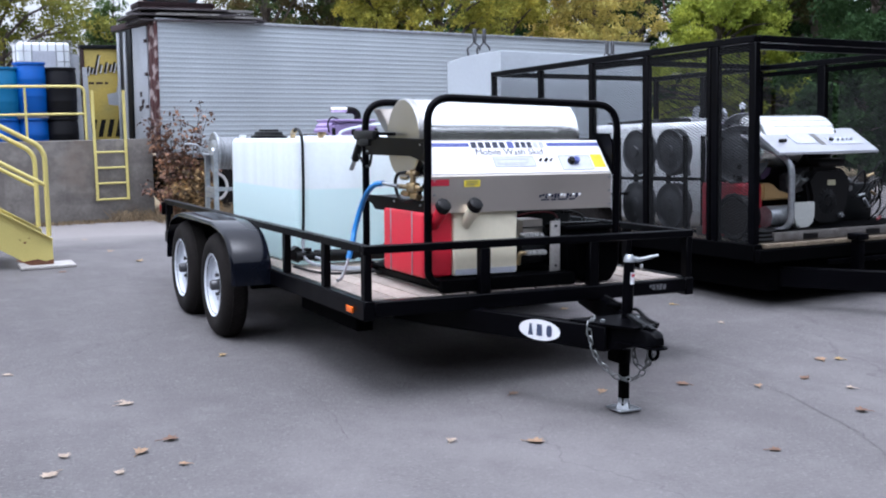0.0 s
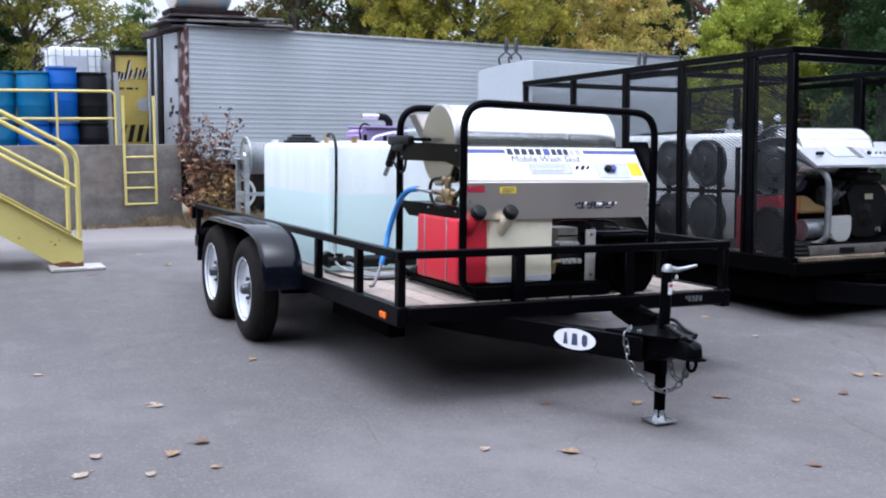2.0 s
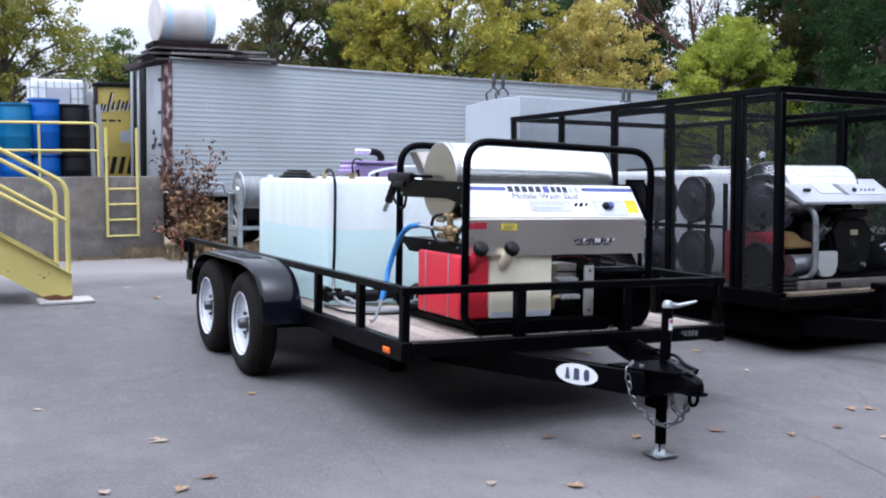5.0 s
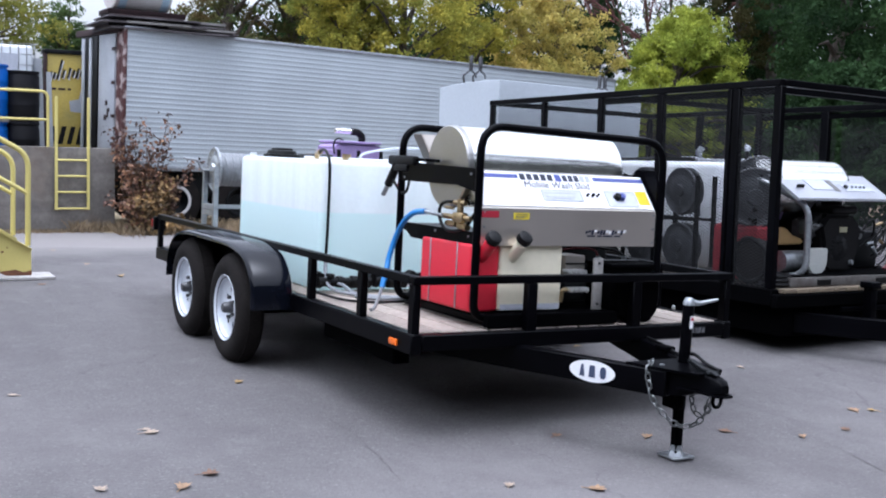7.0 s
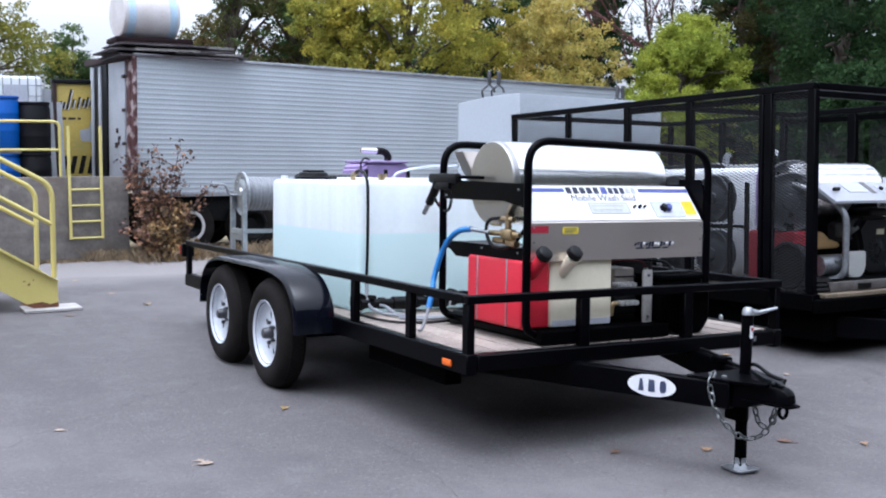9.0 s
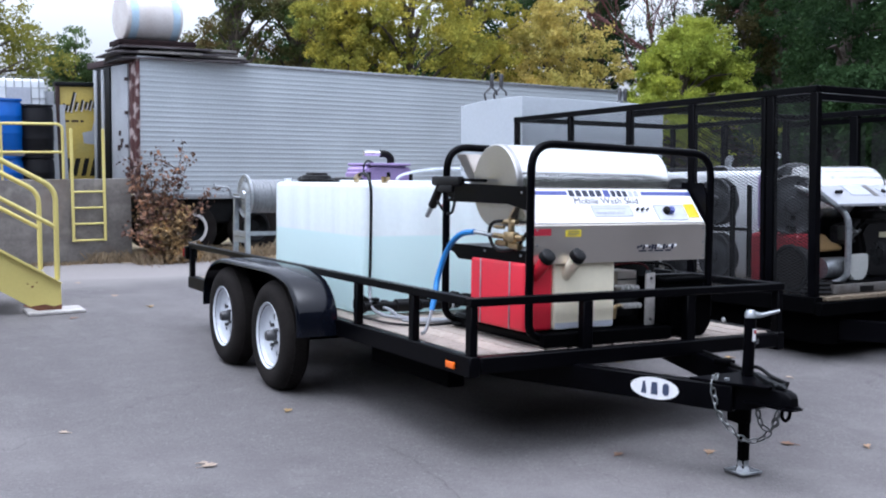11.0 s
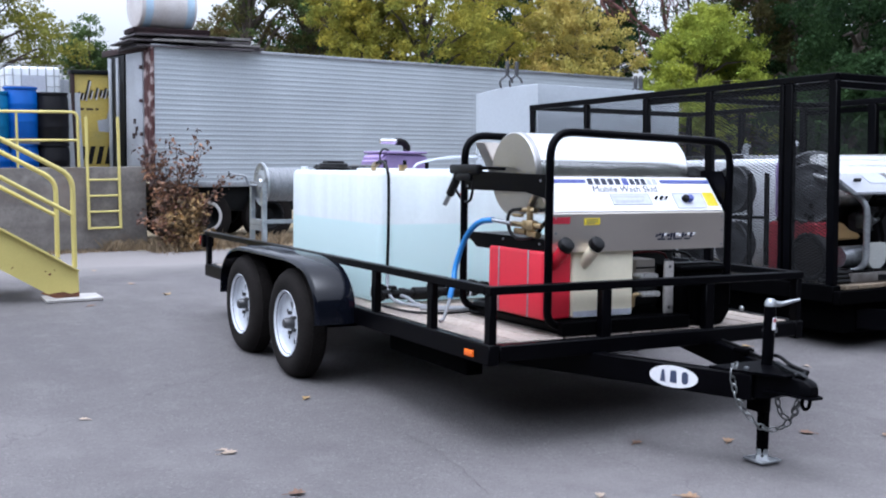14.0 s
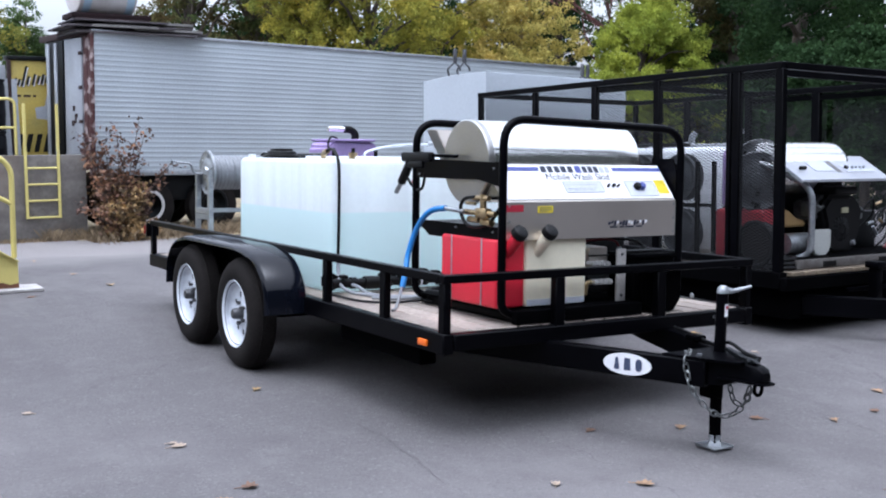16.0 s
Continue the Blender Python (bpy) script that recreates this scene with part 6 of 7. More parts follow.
for z in (0.5, 0.925):
    for x in (0.15, 0.33):
        part("bar", box(x - 0.012, x + 0.012, 0.93, 1.855, z - 0.03, z - 0.005, 0.002), M_BLACK_DULL, rack)
for c, R, stand, label in (((0.22, 0.4, 1.11), 0.215, 0.21, "dusty grey hose reel mounted over the red tank"), ((0.36, 0.5, 1.22), 0.2, 0.32, "large dusty grey hose reel mounted high inside the cage")):
    build_reel("hose_reel", c, R, 0.05, stand, (M_BLACK_DULL, M_REEL, M_RUBBER), label, CAGE, axis=(0.6, 0.8, 0), group="reels in the cage")

# ---- white box behind the cage ----
wb = thing("white_cargo_box", (4.5, 5.5, 0.0), "plain white fibreglass cargo box with hooks on its roof edge", "cargo box")
bm = bmesh.new()
ends = []
for x, lift in ((3.63, 0.0), (3.635, 0.0), (5.515, -0.055), (5.52, -0.056)):
    inset = 0.004 if x in (3.63, 5.52) else 0.0
    ends.append([bm.verts.new((x, y, z + (lift if z > 1 else 0) - (inset if z > 1 else 0))) for y, z in ((5.05, 0.5), (5.05, 2.052), (5.054, 2.056), (5.35, 2.053), (5.75, 2.04), (6.1, 2.012), (6.296, 1.993), (6.3, 1.99), (6.3, 0.5))])
for A, B in zip(ends, ends[1:]):
    for k in range(9):
        bm.faces.new((A[k], A[(k + 1) % 9], B[(k + 1) % 9], B[k]))
bm.faces.new(ends[0])
bm.faces.new(ends[-1][::-1])
bmesh.ops.recalc_face_normals(bm, faces=bm.faces[:])
part("body", bm, M_WHITEBOX, wb, smooth=6)
part("chassis", box(3.6, 5.4, 5.1, 6.3, 0.12, 0.5, 0.02), M_BLACK_DULL, wb)
for x in (3.7, 5.3):
    part("wheel", lathe([(0, 0.05), (0.2, 0.1), (0.32, 0.1), (0.34, 0.06), (0.34, -0.06), (0.2, -0.1)], (x, 5.7, 0.33), (-1 if x < 4 else 1, 0, 0), 32), M_RUBBER, wb)
for x, dz, k in ((3.66, 2.035, 0.86), (3.78, 2.035, 0.86), (5.42, 1.95, 0.8), (5.5, 1.95, 0.8)):
    hk = sweep(rounded([(x - 0.07 * k, 5.72, dz), (x - 0.09 * k, 5.72, dz + 0.09 * k), (x - 0.02 * k, 5.72, dz + 0.14 * k), (x + 0.01 * k, 5.72, dz + 0.17 * k), (x + 0.02 * k, 5.72, dz + 0.33 * k)], 0.03), 0.012, 8)
    sweep(rounded([(x + 0.1 * k, 5.72, dz + 0.07 * k), (x + 0.09 * k, 5.72, dz + 0.12 * k), (x + 0.03 * k, 5.72, dz + 0.16 * k), (x + 0.02 * k, 5.72, dz + 0.19 * k)], 0.03), 0.011, 8, hk)
    box(x, x + 0.035, 5.7, 5.74, dz + 0.17 * k, dz + 0.34 * k, 0.006, 1, hk)
    part("roof_hook", hk, M_HUB, wb, "bent steel roof hook")

# ---- things on and round the box trailer ----
M_DARKTIMBER = surface("dark_timber", (0.022, 0.011, 0.012), 0.9, 0, 0.5, 3, 30, 0.3, spec=0.2)
rtank = thing("poly_tank", (2.7, 16.3, 3.6), "dirty white cylindrical tank with pale blue bands, on the trailer roof", "tank")
part("body", lathe([(0, -0.012), (0.3, -0.008), (0.41, 0.004), (0.428, 0.02), (0.436, 0.055), (0.436, 1.025), (0.428, 1.06), (0.41, 1.076), (0, 1.08)], (2.12, 16.3, 3.957), (1, 0.12, 0.0), 48), M_DIRTYWHITE, rtank, smooth=35)
M_PALEBLUE = surface("pale_blue_band", (0.42, 0.56, 0.68), 0.5, 0, 0.2, 4, 40, 0.05)
for d in (0.15, 0.95):
    part("band", lathe([(0.436, -0.07), (0.44, -0.07), (0.44, 0.07), (0.436, 0.07)], (2.12 + 0.993 * d, 16.3 + 0.119 * d, 3.957), (1, 0.12, 0.0), 48), M_PALEBLUE, rtank, "pale blue band")
part("saddle", box(2.02, 3.46, 15.95, 16.75, 3.43, 3.524, 0.01), M_DARKTIMBER, rtank, "dark red-brown timber saddle")
pal = thing("timber_platform", (2.6, 16.2, 3.2), "dark timber platform and old boards stacked on the trailer roof", "platform")
part("deck", box(2.06, 3.4, 15.85, 16.9, 3.34, 3.425, 0.02), M_DARKTIMBER, pal)
M_OLDWOOD = surface("grey_old_timber", (0.1, 0.09, 0.095), 0.9, 0, 0.45, 3, 30, 0.4, col2=(0.035, 0.028, 0.03))
random.seed(5)
for k in range(7):
    x0, z = 1.72 + random.random() * 0.25, 3.1 + 0.033 * k
    part("board", box(x0, x0 + random.uniform(1.4, 2.4), 15.05 + 0.15 * (k % 3), 16.9 - 0.1 * k, z, z + 0.03, 0.003, 1), M_OLDWOOD, pal)
for k, (xa, xb, ya, za) in enumerate(((2.15, 3.3, 15.02, 3.2), (2.9, 4.15, 15.1, 3.17), (2.6, 3.7, 15.3, 3.26))):
    part("pale_board", box(xa, xb, ya, ya + 0.14, za, za + 0.04, 0.003, 1), M_OLDWOOD_D, pal, "pale weathered board")
part("long_board", box(2.4, 4.0, 15.2, 15.4, 3.29, 3.335, 0.003, 1), M_OLDWOOD_D, pal, "pale grey long board")


def build_ibc():
    t = thing("ibc_tote", (0.43, 17.6, 0.98), "white plastic bulk tote in a galvanised wire cage", "tote")
    x0, x1, y0, y1, z0, z1 = -0.07, 0.95, 17.2, 18.3, 1.85, 2.85
    part("bottle", box(x0 + 0.03, x1 - 0.03, y0 + 0.03, y1 - 0.03, z0, z1 - 0.03, 0.06, 3), M_WHITEPLASTIC, t)
    for k in range(8):
        x = x0 + (x1 - x0) * k / 7
        part("upright", rod((x, y0, z0), (x, y0, z1), 0.009, 8), M_GALV, t)
    for k in range(6):
        z = z0 + (z1 - z0) * k / 5
        part("hoop", sweep([(x0, y0, z), (x1, y0, z), (x1, y1, z), (x0, y1, z)], 0.009, 8, closed=True), M_GALV, t)
    part("plate", box(x0 + 0.3, x1 - 0.3, y0 - 0.014, y0 - 0.01, z0 + 0.35, z0 + 0.8, 0.0), M_PALE, t, "pale grey label plate")
    part("stand", box(x0, x1, y0, y1, 0.485, 1.84, 0.01), M_OLDWOOD, t)


build_ibc()


def build_yellow_van():
    v = thing("truck_body", (1.6, 17.3, 0.98), "faded yellow truck body with hazard-striped rear door on the dock", "truck body")
    x0, x1, y, z0, z1 = 1.17, 2.02, 17.2, 0.485, 2.7
    part("door", box(x0, x1, y, y + 0.08, z0, z1, 0.01), M_VANYELLOW, v, "faded yellow door")
    part("frame", box(x0 - 0.07, x0 - 0.002, y - 0.03, y + 0.1, z0, z1 + 0.05, 0.006), M_OLDRUST, v)
    part("header", box(x0 - 0.07, x1 + 0.03, y - 0.04, y + 0.3, z1 + 0.002, z1 + 0.08, 0.01), M_DARKMETAL, v)
    part("side", box(x0 - 0.35, x0 - 0.08, y + 0.1, y + 2.0, z0, z1 - 0.1, 0.01), M_VANDOOR, v)
    part("grey_patch", prism([(x0 + 0.42, 1.62), (x0 + 0.78, 1.58), (x0 + 0.8, 2.02), (x0 + 0.62, 2.06), (x0 + 0.58, 1.86), (x0 + 0.4, 1.82)], y - 0.004, y - 0.002, "y"), M_VANDOOR, v, "grey primer patch")
    for k in range(5):
        xa = x0 + 0.02 + 0.165 * k
        part("hazard_stripe", prism([(xa, 0.99), (xa + 0.09, 0.99), (xa + 0.17, 1.33), (xa + 0.08, 1.33)], y - 0.004, y - 0.002, "y"), M_PLASTIC, v, "black hazard stripe")
    # worn painted mark, as plain slanted dashes with a worn white edge
    strokes = [((u, 0.02 * (k % 2)), (u + 0.25 * h, h)) for k, (u, h) in enumerate(((0.04, 0.16), (0.11, 0.13), (0.18, 0.36), (0.27, 0.17), (0.37, 0.2), (0.46, 0.15), (0.53, 0.18), (0.61, 0.14), (0.68, 0.17)))]
    for name, dx, dz, dy, wd, mt, lab in (("painted_edge", 0.02, -0.02, -0.005, 0.017, M_WHITE, "worn white edge of a painted mark"), ("painted_stroke", 0.0, 0.0, -0.009, 0.022, M_PLASTIC, "faded dark painted stroke")):
        for st in strokes:
            part(name, sweep(curve_through([(x0 + u + dx, y + dy, 2.2 + w + 0.12 * u + dz) for u, w in st], 5), wd, 6), mt, v, lab)
    for xa, w in ((0.06, 0.1), (0.2, 0.13), (0.37, 0.06)):
        part("faint_mark", box(x0 + xa, x0 + xa + w, y - 0.004, y - 0.002, 2.02, 2.06), M_OLDRUST, v, "faint dark painted bar", 0)


build_yellow_van()
for x in (0.83, 0.98):
    sh = thing("leaning_sheet", (x, 16.0, 0.98), "dull metal sheet leaning on end on the dock", "sheet", "sheets on the dock")
    part("sheet", prism([(x, 0.485), (x + 0.11, 0.485), (x + 0.06, 2.3), (x - 0.02, 2.3)], 16.0, 16.04, "y", 0.004), M_VANDOOR, sh)

# ---- trees ----
EYE_X, EYE_Y = -2.4, -4.2
LEAF = {
    "green": leafy("green_leaves", (0.115, 0.17, 0.06), (0.06, 0.1, 0.038)),
    "bright": leafy("bright_green_leaves", (0.37, 0.4, 0.06), (0.2, 0.26, 0.042)),
    "yellow": leafy("yellowing_leaves", (0.47, 0.4, 0.065), (0.16, 0.2, 0.045)),
    "gold": leafy("golden_leaves", (0.58, 0.46, 0.14), (0.35, 0.33, 0.09)),
    "dark": leafy("dark_green_leaves", (0.04, 0.078, 0.027), (0.016, 0.034, 0.014)),
    "red": leafy("reddening_leaves", (0.085, 0.135, 0.045), (0.16, 0.105, 0.05)),
    "olive": leafy("olive_green_leaves", (0.3, 0.28, 0.055), (0.12, 0.15, 0.042)),
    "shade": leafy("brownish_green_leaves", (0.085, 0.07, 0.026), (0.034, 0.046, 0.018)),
    "mid": leafy("mid_green_leaves", (0.07, 0.13, 0.044), (0.026, 0.052, 0.022)),
}
LEAF_DRY = surface("dry_brown_leaves", (0.2, 0.1, 0.05), 0.8, 0, 0.5, 3, 20, 0.0, col2=(0.07, 0.036, 0.03), island=0.8)
LEAF_TAN = surface("dry_tan_leaves", (0.3, 0.185, 0.07), 0.8, 0, 0.5, 3, 20, 0.0, col2=(0.085, 0.06, 0.03), island=0.8)


def leaf_cloud(name, centres, radii, count, size, mat, seed, squash=0.8):
    """Many small leaves, folded in the middle, scattered in clumps."""
    rng = np.random.default_rng(seed)
    centres, radii = np.array(centres, float), np.array(radii, float)
    share = radii ** 2 / (radii ** 2).sum()
    which = rng.choice(len(centres), count, p=share)
    d = rng.normal(size=(count, 3))
    d /= np.linalg.norm(d, axis=1)[:, None]
    dist = radii[which] * rng.random(count) ** 0.45
    p = centres[which] + d * dist[:, None] * (1, 1, squash)
    p += rng.normal(size=(count, 3)) * 0.04
    a = rng.normal(size=(count, 3))
    a /= np.linalg.norm(a, axis=1)[:, None]
    b = np.cross(a, rng.normal(size=(count, 3)))
    b /= np.linalg.norm(b, axis=1)[:, None]
    n = np.cross(a, b)
    s = (size * rng.uniform(0.6, 1.35, count))[:, None]
    quad = np.stack([p - a * s, p - b * s * 0.55 + n * s * 0.15, p + a * s, p + b * s * 0.55 + n * s * 0.15], 1).reshape(-1, 3)
    me = bpy.data.meshes.new(name)
    me.vertices.add(count * 4)
    me.vertices.foreach_set("co", quad.ravel())
    idx = np.arange(count * 4).reshape(-1, 4)
    tri = np.concatenate([idx[:, [0, 1, 2]], idx[:, [0, 2, 3]]], 1).reshape(-1)
    me.loops.add(len(tri))
    me.loops.foreach_set("vertex_index", tri)
    me.polygons.add(len(tri) // 3)
    me.polygons.foreach_set("loop_start", np.arange(0, len(tri), 3))
    me.update()
    me.validate()
    me.materials.append(mat)
    return me


def build_tree(theta, far, top, width, kind, seed, low=2.2, leaves=9000, size=0.085, label="", conical=False, lean=0.0):
    rng = np.random.default_rng(seed)
    x, y = EYE_X + far * math.sin(radians(theta)), EYE_Y + far * math.cos(radians(theta))
    g = -0.55
    t = thing("tree", (x, y, g), label, "tree", "trees behind the yard")
    H = top - g
    trunk_r = (0.02 * H + 0.05) * (0.5 if kind == "shade" else 1.0)
    way = curve_through([(x, y, g - 0.1), (x + rng.normal() * 0.1, y, g + H * 0.3), (x + rng.normal() * 0.2 + lean, y + rng.normal() * 0.2, g + H * 0.6), (x + rng.normal() * 0.2 + lean, y, g + H * 0.88)], 6)
    bm = bmesh.new()
    for k, (p, q) in enumerate(zip(way, way[1:])):
        f0, f1 = k / len(way), (k + 1) / len(way)
        rod(p, q, trunk_r * (1 - 0.85 * f0), 9, bm, trunk_r * (1 - 0.85 * f1), caps=False)
    part("trunk", bm, M_BARK, t)
    centres, radii = [], []
    n = 70 if kind == "bright" else 26
    for k in range(n):
        f = (k + 0.5) / n
        h = low + (top - low) * f
        if conical:
            reach = width * (1 - f) ** 0.8 * rng.uniform(0.5, 1.0)
        elif kind == "bright":
            reach = width * min(1.0, 1.3 * (1 - f) ** 0.85) * rng.uniform(0.1, 1.0) ** 0.7
        else:
            reach = width * math.sqrt(max(0.05, 1 - (2 * f - 0.85) ** 2 * 0.8)) * rng.uniform(0.35, 1.0)
        a = k * 2.4 + rng.normal() * 0.4
        c = Vector((x + lean * f + reach * math.cos(a), y + reach * math.sin(a), h + rng.normal() * 0.2))
        start = way[min(len(way) - 1, int(len(way) * min(0.92, 0.25 + 0.6 * f)))]
        mid = start.lerp(c, 0.5) + Vector((0, 0, 0.25))
        limb = bmesh.new()
        for p, q, r0, r1 in ((start, mid, 0.3, 0.2), (mid, c, 0.2, 0.08)):
            rod(p, q, trunk_r * r0, 6, limb, trunk_r * r1, caps=False)
        bmesh.ops.remove_doubles(limb, verts=limb.verts[:], dist=0.002)
        part("limb", limb, M_BARK, t)
        centres.append(c)
        radii.append(width * rng.uniform(0.26, 0.46) * (0.65 if conical else 0.45 if kind == "bright" else 1))
    sprays, reach_of = [], []
    for c, r in zip(centres, radii):
        for _ in range(15):
            d = Vector(rng.normal(size=3)).normalized() * r * rng.uniform(0.3, 1.0) ** 0.5
            sprays.append((c.x - x + d.x, c.y - y + d.y, c.z - g + d.z * 0.85))
            reach_of.append(r * rng.uniform(0.24, 0.46))
    me = leaf_cloud("crown", sprays, reach_of, leaves, size, LEAF[kind], seed, 0.62)
    ob = new("crown", me)
    ob.parent = t
    return t


TREES = [
    (-7, 33, 10.0, 2.6, "dark", 1.0, "tall dark green conifer", True),
    (-2, 35, 10.5, 2.4, "dark", 1.0, "tall dark green conifer", True),
    (1.6, 33, 9.5, 1.9, "dark", 1.0, "tall dark green conifer", True),
    (5.2, 34, 6.6, 2.3, "olive", 2.0, "green maple turning yellow", False),
    (3.0, 37, 7.6, 1.6, "green", 2.5, "green maple in leaf", False),
    (10.2, 37, 4.9, 1.3, "green", 1.8, "low green tree in leaf", False),
    (12.6, 40, 4.2, 1.2, "green", 1.6, "low green tree in leaf", False),
    (18.8, 34, 8.2, 1.9, "red", 2.4, "dark tree turning reddish", False),
    (21.6, 35, 9.0, 2.0, "red", 2.4, "dark tree turning reddish", False),
    (24.2, 31, 6.6, 1.6, "yellow", 2.4, "tree with yellow-green autumn leaves", False),
    (27.6, 31, 7.8, 2.0, "yellow", 2.4, "tree with yellow-green autumn leaves", False),
    (30.8, 34, 8.4, 1.9, "yellow", 2.4, "tree with yellow-green autumn leaves", False),
    (33.4, 48, 11.0, 3.0, "dark", 2.4, "dark green tree in leaf", False),
    (37.4, 47, 10.6, 2.0, "dark", 2.4, "dark green tree in leaf", False),
    (35.2, 35, 5.9, 2.1, "gold", 2.0, "small tree with golden leaves", False),
    (42.1, 36, 5.4, 4.2, "bright", 0.3, "bright green tree in leaf", False),
    (46.6, 38, 10.8, 2.4, "dark", 0.8, "tall dark green tree", False),
    (49.4, 31, 10.5, 2.6, "dark", 0.6, "tall dark green tree", False),
    (54.0, 30, 10.0, 2.6, "mid", 0.6, "tall dark green tree", False),
    (59.0, 30, 10.0, 2.8, "mid", 0.6, "tall dark green tree", False),
    (44.6, 37.5, 8.4, 1.25, "shade", 1.0, "dark tree with dull brownish-green leaves", False),
    (45.8, 40, 4.6, 2.0, "green", 0.4, "low green tree in leaf", False),
    (49.5, 27, 3.0, 1.6, "dark", 0.2, "low dark green tree", False),
    (53.0, 24, 3.2, 1.6, "dark", 0.2, "low dark green tree", False),
]
for k, (th, far, top, width, kind, low, label, con) in enumerate(TREES):
    build_tree(th, far, top, width, kind, 100 + k, low, 90000 if kind == "bright" else 27000 if width > 1.5 else 15000, 0.07 if far > 41.5 else 0.052 if kind not in ("dark", "mid") else 0.066, label, con)


M_REDBARK = surface("reddish_bark", (0.13, 0.05, 0.045), 0.95, 0, 0.5, 6, 30, 0.5, 0.02)


def build_bare_tree():
    rng = random.Random(9)
    th, far = 41.3, 42
    x, y, g = EYE_X + far * math.sin(radians(th)), EYE_Y + far * math.cos(radians(th)), -0.55
    t = thing("tree", (x, y, g), "thin bare tree with reddish bark", "tree", "trees behind the yard")
    bm = bmesh.new()

    def grow(p, d, ln, r, depth):
        bend = p + d * ln * 0.5 + Vector((rng.uniform(-0.08, 0.08), rng.uniform(-0.08, 0.08), 0)) * ln
        q = p + d * ln
        rod(p, bend, r, 6, bm, r * 0.85, caps=False)
        rod(bend, q, r * 0.85, 6, bm, r * 0.65, caps=False)
        if depth:
            for _ in range(3 if depth > 1 else 2):
                nd = (d + Vector((rng.uniform(-0.8, 0.8), rng.uniform(-0.8, 0.8), rng.uniform(-0.2, 0.5)))).normalized()
                grow(q, nd, ln * rng.uniform(0.5, 0.8), r * 0.62, depth - 1)
            side = (d + Vector((rng.uniform(-1.2, 1.2), rng.uniform(-1, 1), rng.uniform(-0.1, 0.6)))).normalized()
            grow(bend, side, ln * rng.uniform(0.4, 0.6), r * 0.4, depth - 1)

    # the stem rises in two leans, with thin side stems that fan out from low down
    grow(Vector((x - 0.1, y, g)), Vector((0.02, 0, 1)).normalized(), 4.6, 0.13, 5)
    for dx, lean, ln, r in ((-0.5, -0.2, 4.4, 0.05), (-0.25, -0.08, 4.9, 0.04), (0.3, 0.12, 4.6, 0.045)):
        grow(Vector((x + dx, y, g)), Vector((lean, 0, 1)).normalized(), ln, r, 4)
    part("branch_frame", bm, M_REDBARK, t)
    sprays = [(rng.uniform(-2.2, 1.5), rng.uniform(-1, 1), rng.uniform(5.2, 9.5)) for _ in range(60)]
    ob = new("sparse_leaves", leaf_cloud("sparse_leaves", sprays, [rng.uniform(0.2, 0.5) for _ in sprays], 1800, 0.06, LEAF["mid"], 41))
    ob.parent = t


build_bare_tree()


def far_woods():
    rng = np.random.default_rng(77)
    cs, rs = [], []
    for k in range(230):
        th = rng.uniform(14, 66)
        far = rng.uniform(46, 56)
        top = 6.8 + 1.2 * math.sin(th * 0.9) + rng.uniform(-1.0, 0.6) - (4.0 if 38.0 < th < 42.5 else 0) - (4 if th < 17 else 0) + (4 if th > 44 else 0)
        cs.append((EYE_X + far * math.sin(radians(th)), EYE_Y + far * math.cos(radians(th)), rng.uniform(0.5, max(1.0, top))))
        rs.append(rng.uniform(0.9, 1.7))
    for k in range(150):
        th, far = rng.uniform(44.5, 66), rng.uniform(40, 46)
        cs.append((EYE_X + far * math.sin(radians(th)), EYE_Y + far * math.cos(radians(th)), rng.uniform(1.0, 11.0)))
        rs.append(rng.uniform(1.1, 1.8))
    ob = new("far_woods", leaf_cloud("far_woods", cs, rs, 170000, 0.14, LEAF["dark"], 78))
    tagged(ob, "dark green woods far behind the yard", "woods", "", "stuff")


far_woods()


# ---- dry shrub and weeds by the dock ----
def build_shrub():
    rng = np.random.default_rng(31)
    x0, y0, g = 2.46, 14.75, -0.5
    s = thing("dry_shrub", (x0, y0, g), "dry brown shrub with withered leaves growing beside the dock", "shrub")
    bm = bmesh.new()
    cs, rs = [], []
    for k in range(20):
        a = rng.uniform(0, 6.28)
        h = rng.uniform(0.5, 1.9) if k > 4 else (1.75, 2.1, 1.6, 1.85, 1.9)[k]
        dx, dy = (rng.normal() * 0.32, rng.normal() * 0.2)
        if k < 5:
            dx = (-0.25, 0.3, 0.05, 0.45, -0.05)[k]
        tip = Vector((x0 + dx, y0 + dy, g + h))
        mid = Vector((x0 + dx * 0.4, y0 + dy * 0.4, g + h * 0.5))
        for p, q, r0, r1 in ((Vector((x0 + dx * 0.15, y0, g)), mid, 0.014, 0.01), (mid, tip, 0.01, 0.004)):
            rod(p, q, r0, 6, bm, r1)
        for f in np.linspace(0.25, 1.0, 7):
            c = Vector((x0 + dx * 0.15, y0, g)).lerp(mid, min(1, f * 2)) if f < 0.5 else mid.lerp(tip, f * 2 - 1)
            cs.append(tuple(c - Vector((x0, y0, g)) + Vector(rng.normal(size=3) * 0.05)))
            rs.append(0.2 * (1.35 - 0.75 * f))
    part("stem_frame", bm, M_BARK, s)
    ob = new("foliage", leaf_cloud("leaves", cs, rs, 4300, 0.045, LEAF_DRY, 32, 1.0))
    ob.parent = s
    rng = np.random.default_rng(33)
    cs = [(abs(rng.normal()) * 0.4 - 0.2, rng.normal() * 0.25, abs(rng.normal()) * 0.45 + 0.1) for _ in range(40)]
    ob = new("low_foliage", leaf_cloud("lower_leaves", cs, [0.2] * 40, 3600, 0.048, LEAF_TAN, 34, 1.0))
    ob.parent = s


build_shrub()


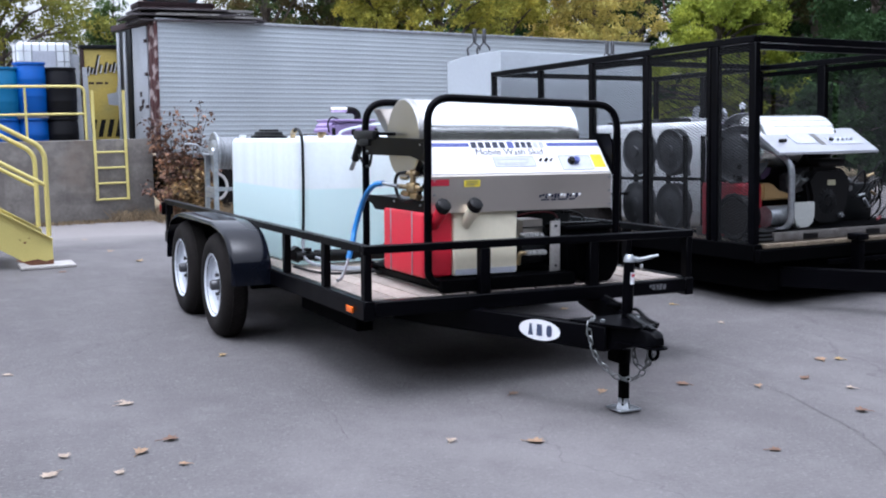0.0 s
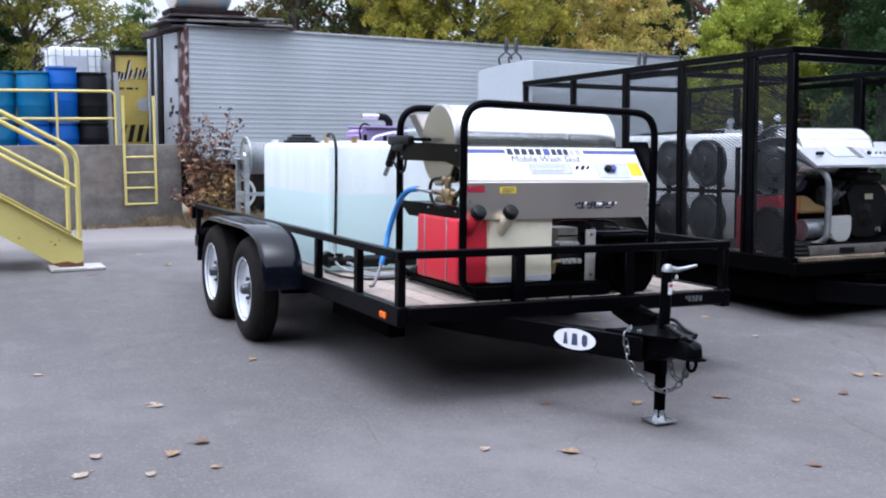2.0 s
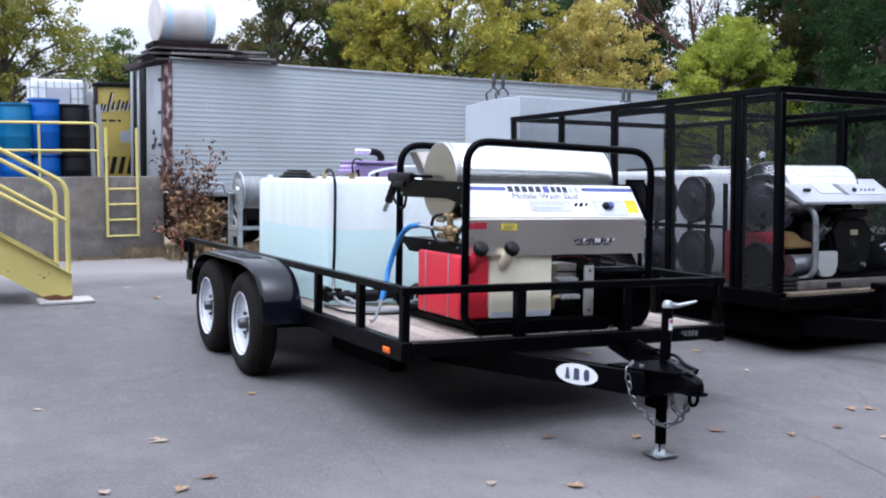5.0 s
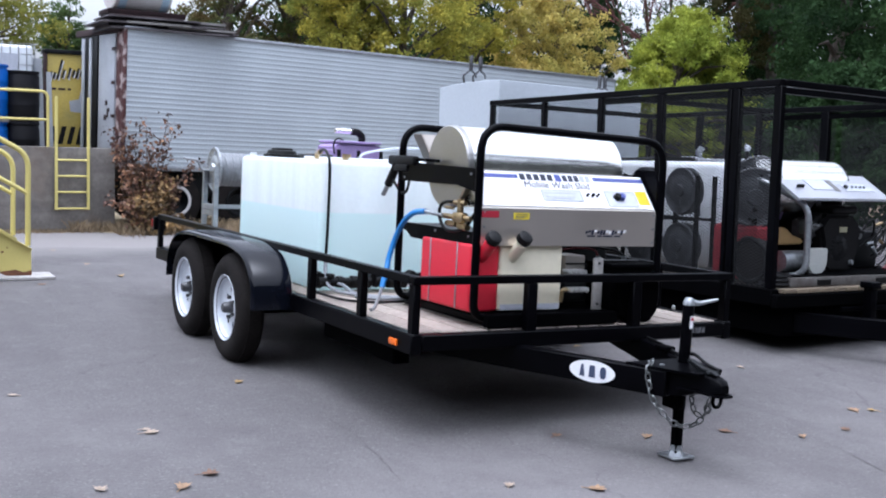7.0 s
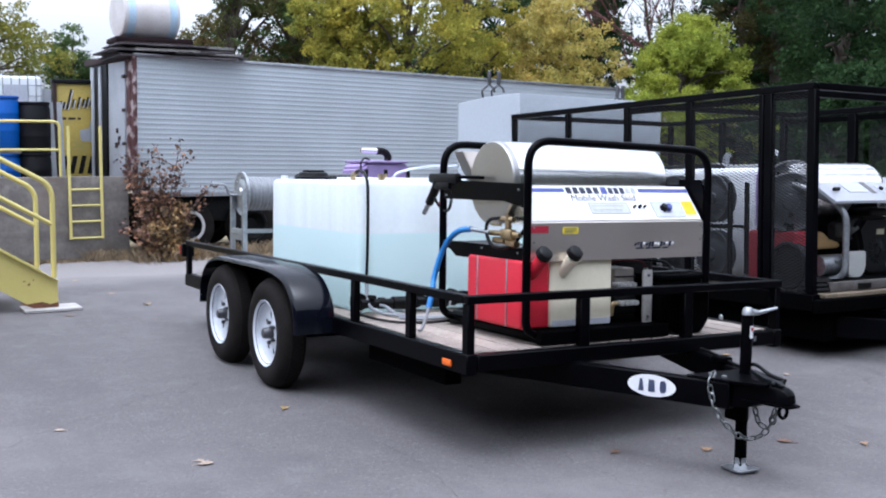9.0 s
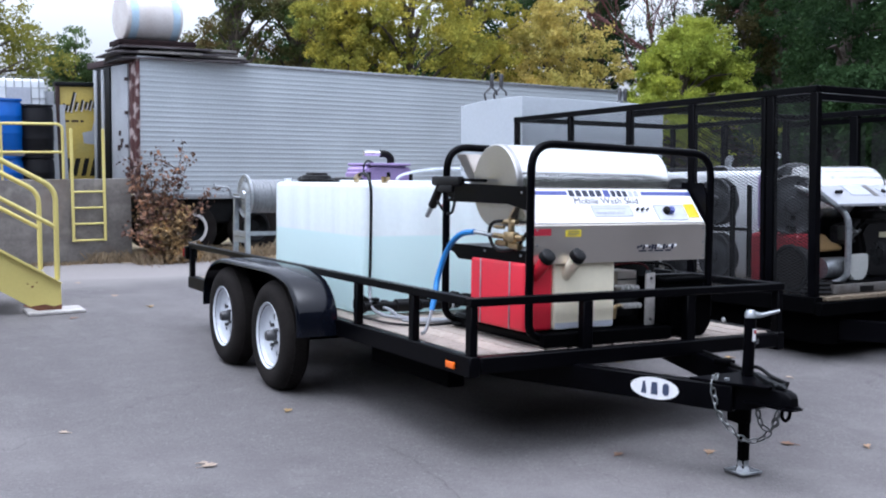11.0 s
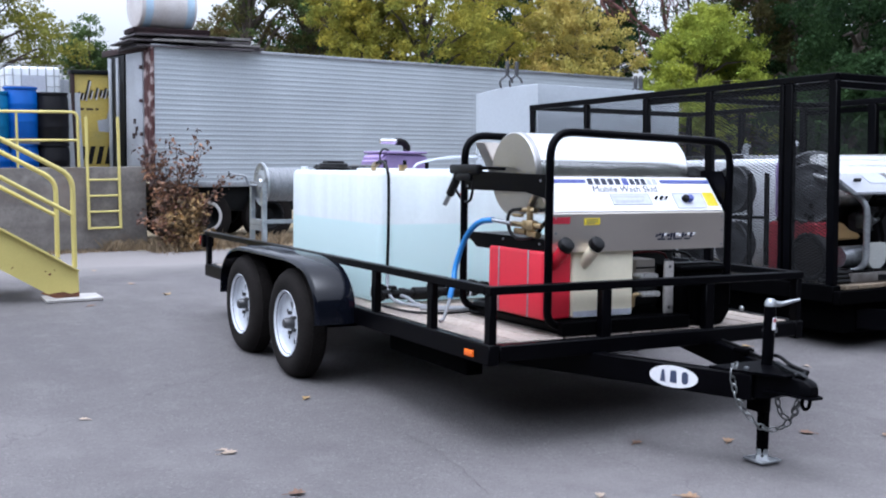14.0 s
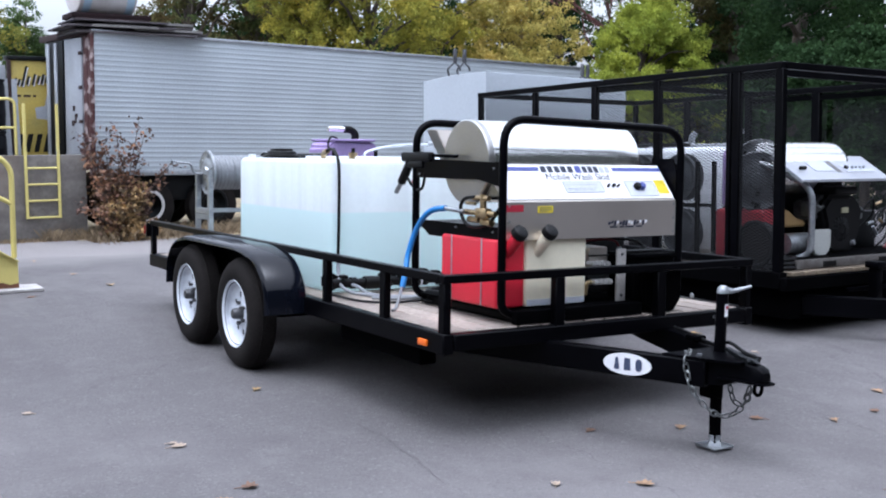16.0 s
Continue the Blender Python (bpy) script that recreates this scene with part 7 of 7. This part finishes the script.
def build_grass():
    """Dry blades along the foot of the dock and under the box trailer."""
    rng = np.random.default_rng(12)
    verts, faces = [], []
    for k in range(5200):
        if k < 1500:
            x, y = rng.uniform(-0.2, 2.1), 15.18 - abs(rng.normal()) * 0.12
            h = rng.uniform(0.04, 0.16) * (1.5 if x > 1.2 else 0.5)
        else:
            x = 1.9 + abs(rng.normal()) * 2.6
            y = 14.75 + 0.12 * (x - 2) + rng.normal() * 0.3
            h = rng.uniform(0.05, 0.26)
        a, w = rng.uniform(0, 6.28), 0.008
        lx, ly = rng.normal() * h * 0.4, rng.normal() * h * 0.4
        z = -0.5
        b = len(verts)
        verts += [(x - w * math.cos(a), y - w * math.sin(a), z), (x + w * math.cos(a), y + w * math.sin(a), z), (x + lx * 0.5 + w * 0.7 * math.cos(a), y + ly * 0.5 + w * 0.7 * math.sin(a), z + h * 0.6), (x + lx, y + ly, z + h)]
        faces += [(b, b + 1, b + 2), (b, b + 2, b + 3)]
    me = bpy.data.meshes.new("dry_grass")
    me.from_pydata(verts, [], faces)
    me.materials.append(surface("dry_grass_blades", (0.27, 0.2, 0.12), 0.9, 0, 0.4, 3, 30, 0.0, col2=(0.15, 0.11, 0.065), island=0.4))
    tagged(new("dry_grass", me), "dry straw-coloured grass along the dock and box trailer", "grass", "", "stuff")


build_grass()
bm = bmesh.new()
pts = [(1.6, 14.95), (2.3, 14.55), (3.5, 14.4), (6, 14.6), (16, 15.6), (40, 17), (40, 60), (-40, 60), (-40, 22), (1.6, 22)]
for x, y in pts:
    bm.verts.new((x, y, -0.492))
bm.faces.new(bm.verts)
solid("verge", bm, M_DRYGRASS, "dry grass and bare dirt verge under the box trailer", "ground", "structure")

# ---- cracks in the asphalt ----
M_CRACK = surface("dirt_filled_crack", (0.095, 0.088, 0.09), 0.95, 0, 0.4, 9, 60, 0.0, col2=(0.125, 0.117, 0.119), spec=0.1)


def build_crack(a, b, width, seed):
    """A thin, wandering, dirt-filled crack from a to b."""
    rng = np.random.default_rng(seed)
    a, b = Vector((*a, 0)), Vector((*b, 0))
    n = 26
    d = (b - a).normalized()
    side = Vector((-d.y, d.x, 0))
    off = np.cumsum(rng.normal(size=n)) * 0.014
    off -= np.linspace(off[0], off[-1], n)
    bm = bmesh.new()
    rows = []
    for k in range(n):
        p = a.lerp(b, k / (n - 1)) + side * off[k]
        w = width * rng.uniform(0.35, 1.0) * (0.2 if k in (0, n - 1) else 1)
        rows.append([bm.verts.new(p + side * q + Vector((0, 0, 0.004 + ground_height(p.x, p.y)))) for q in (-w, w)])
    for A, B in zip(rows, rows[1:]):
        bm.faces.new((A[0], A[1], B[1], B[0]))
    part("crack", bm, M_CRACK, yard, "thin dirt-filled crack", 0)


for k, (p, q, w) in enumerate((((2.1, -0.5), (1.56, -1.9), 0.0035), ((-0.06, 1.3), (-0.3, -0.5), 0.004), ((-2.6, 3.6), (-0.9, 2.4), 0.0035), ((3.4, -0.9), (2.1, -0.5), 0.003))):
    build_crack(p, q, w, 60 + k)

# ---- fallen leaves ----
M_LEAVES = [surface("fallen_leaf_" + n, c, 0.7, 0, 0.35, 20, 90, 0.2) for n, c in (("tan", (0.29, 0.18, 0.1)), ("brown", (0.16, 0.085, 0.05)), ("yellow", (0.34, 0.22, 0.08)), ("pale", (0.36, 0.28, 0.21)))]


def build_leaf(x, y, size, mat, turn, curl):
    bm = bmesh.new()
    rim = [(1.0, 0), (0.62, 0.3), (0.72, 0.62), (0.3, 0.5), (0.05, 0.85), (-0.25, 0.42), (-0.62, 0.4), (-0.8, 0.0)]
    rim += [(a, -b) for a, b in rim[-2:0:-1]]
    c = bm.verts.new((0, 0, 0.004))
    vs = [bm.verts.new((a * size, b * size, 0.006 + curl * size * (abs(b) ** 1.5 + 0.25 * abs(a) ** 2))) for a, b in rim]
    for k in range(len(vs)):
        bm.faces.new((c, vs[k], vs[(k + 1) % len(vs)]))
    rod((-0.75 * size, 0, 0.008), (-1.5 * size, 0.1 * size, 0.006), 0.0018, 5, bm)
    t = thing("fallen_leaf", (0, 0, 0), "curled dry autumn leaf lying on the asphalt", "leaf", "fallen leaves")
    part("blade", bm, mat, t, smooth=60)
    t.matrix_world = pose(x, y, ground_height(x, y), 0, 0, turn)
    return t


random.seed(21)
spots = [(-1.55, -0.34), (-1.29, -0.45), (-1.16, -0.22), (-1.03, -0.47), (0.1, -0.73), (0.74, -0.18), (1.16, -0.37), (1.62, -0.45), (3.01, 1.39), (-1.57, 1.57)]
spots += [(-1.09, 0.67), (2.27, -0.67), (2.66, -0.4), (2.75, -0.45), (1.93, -0.68), (2.32, -0.94), (2.04, -1.27), (0.42, -0.92), (1.26, -1.51), (-1.47, -0.12)]
spots += [(2.23, 1.65), (2.87, 0.7), (-1.01, -0.1), (-0.36, 1.44), (-1.08, 0.61), (-0.02, 5.92), (0.83, 2.27)]
for _ in range(9):
    spots.append((random.uniform(-2.6, 0.5), random.uniform(5, 13)))
for x, y in spots:
    build_leaf(x, y, random.uniform(0.024, 0.046) if y < 5 else 0.05, random.choice(M_LEAVES), random.uniform(0, 360), random.uniform(0.1, 0.5))
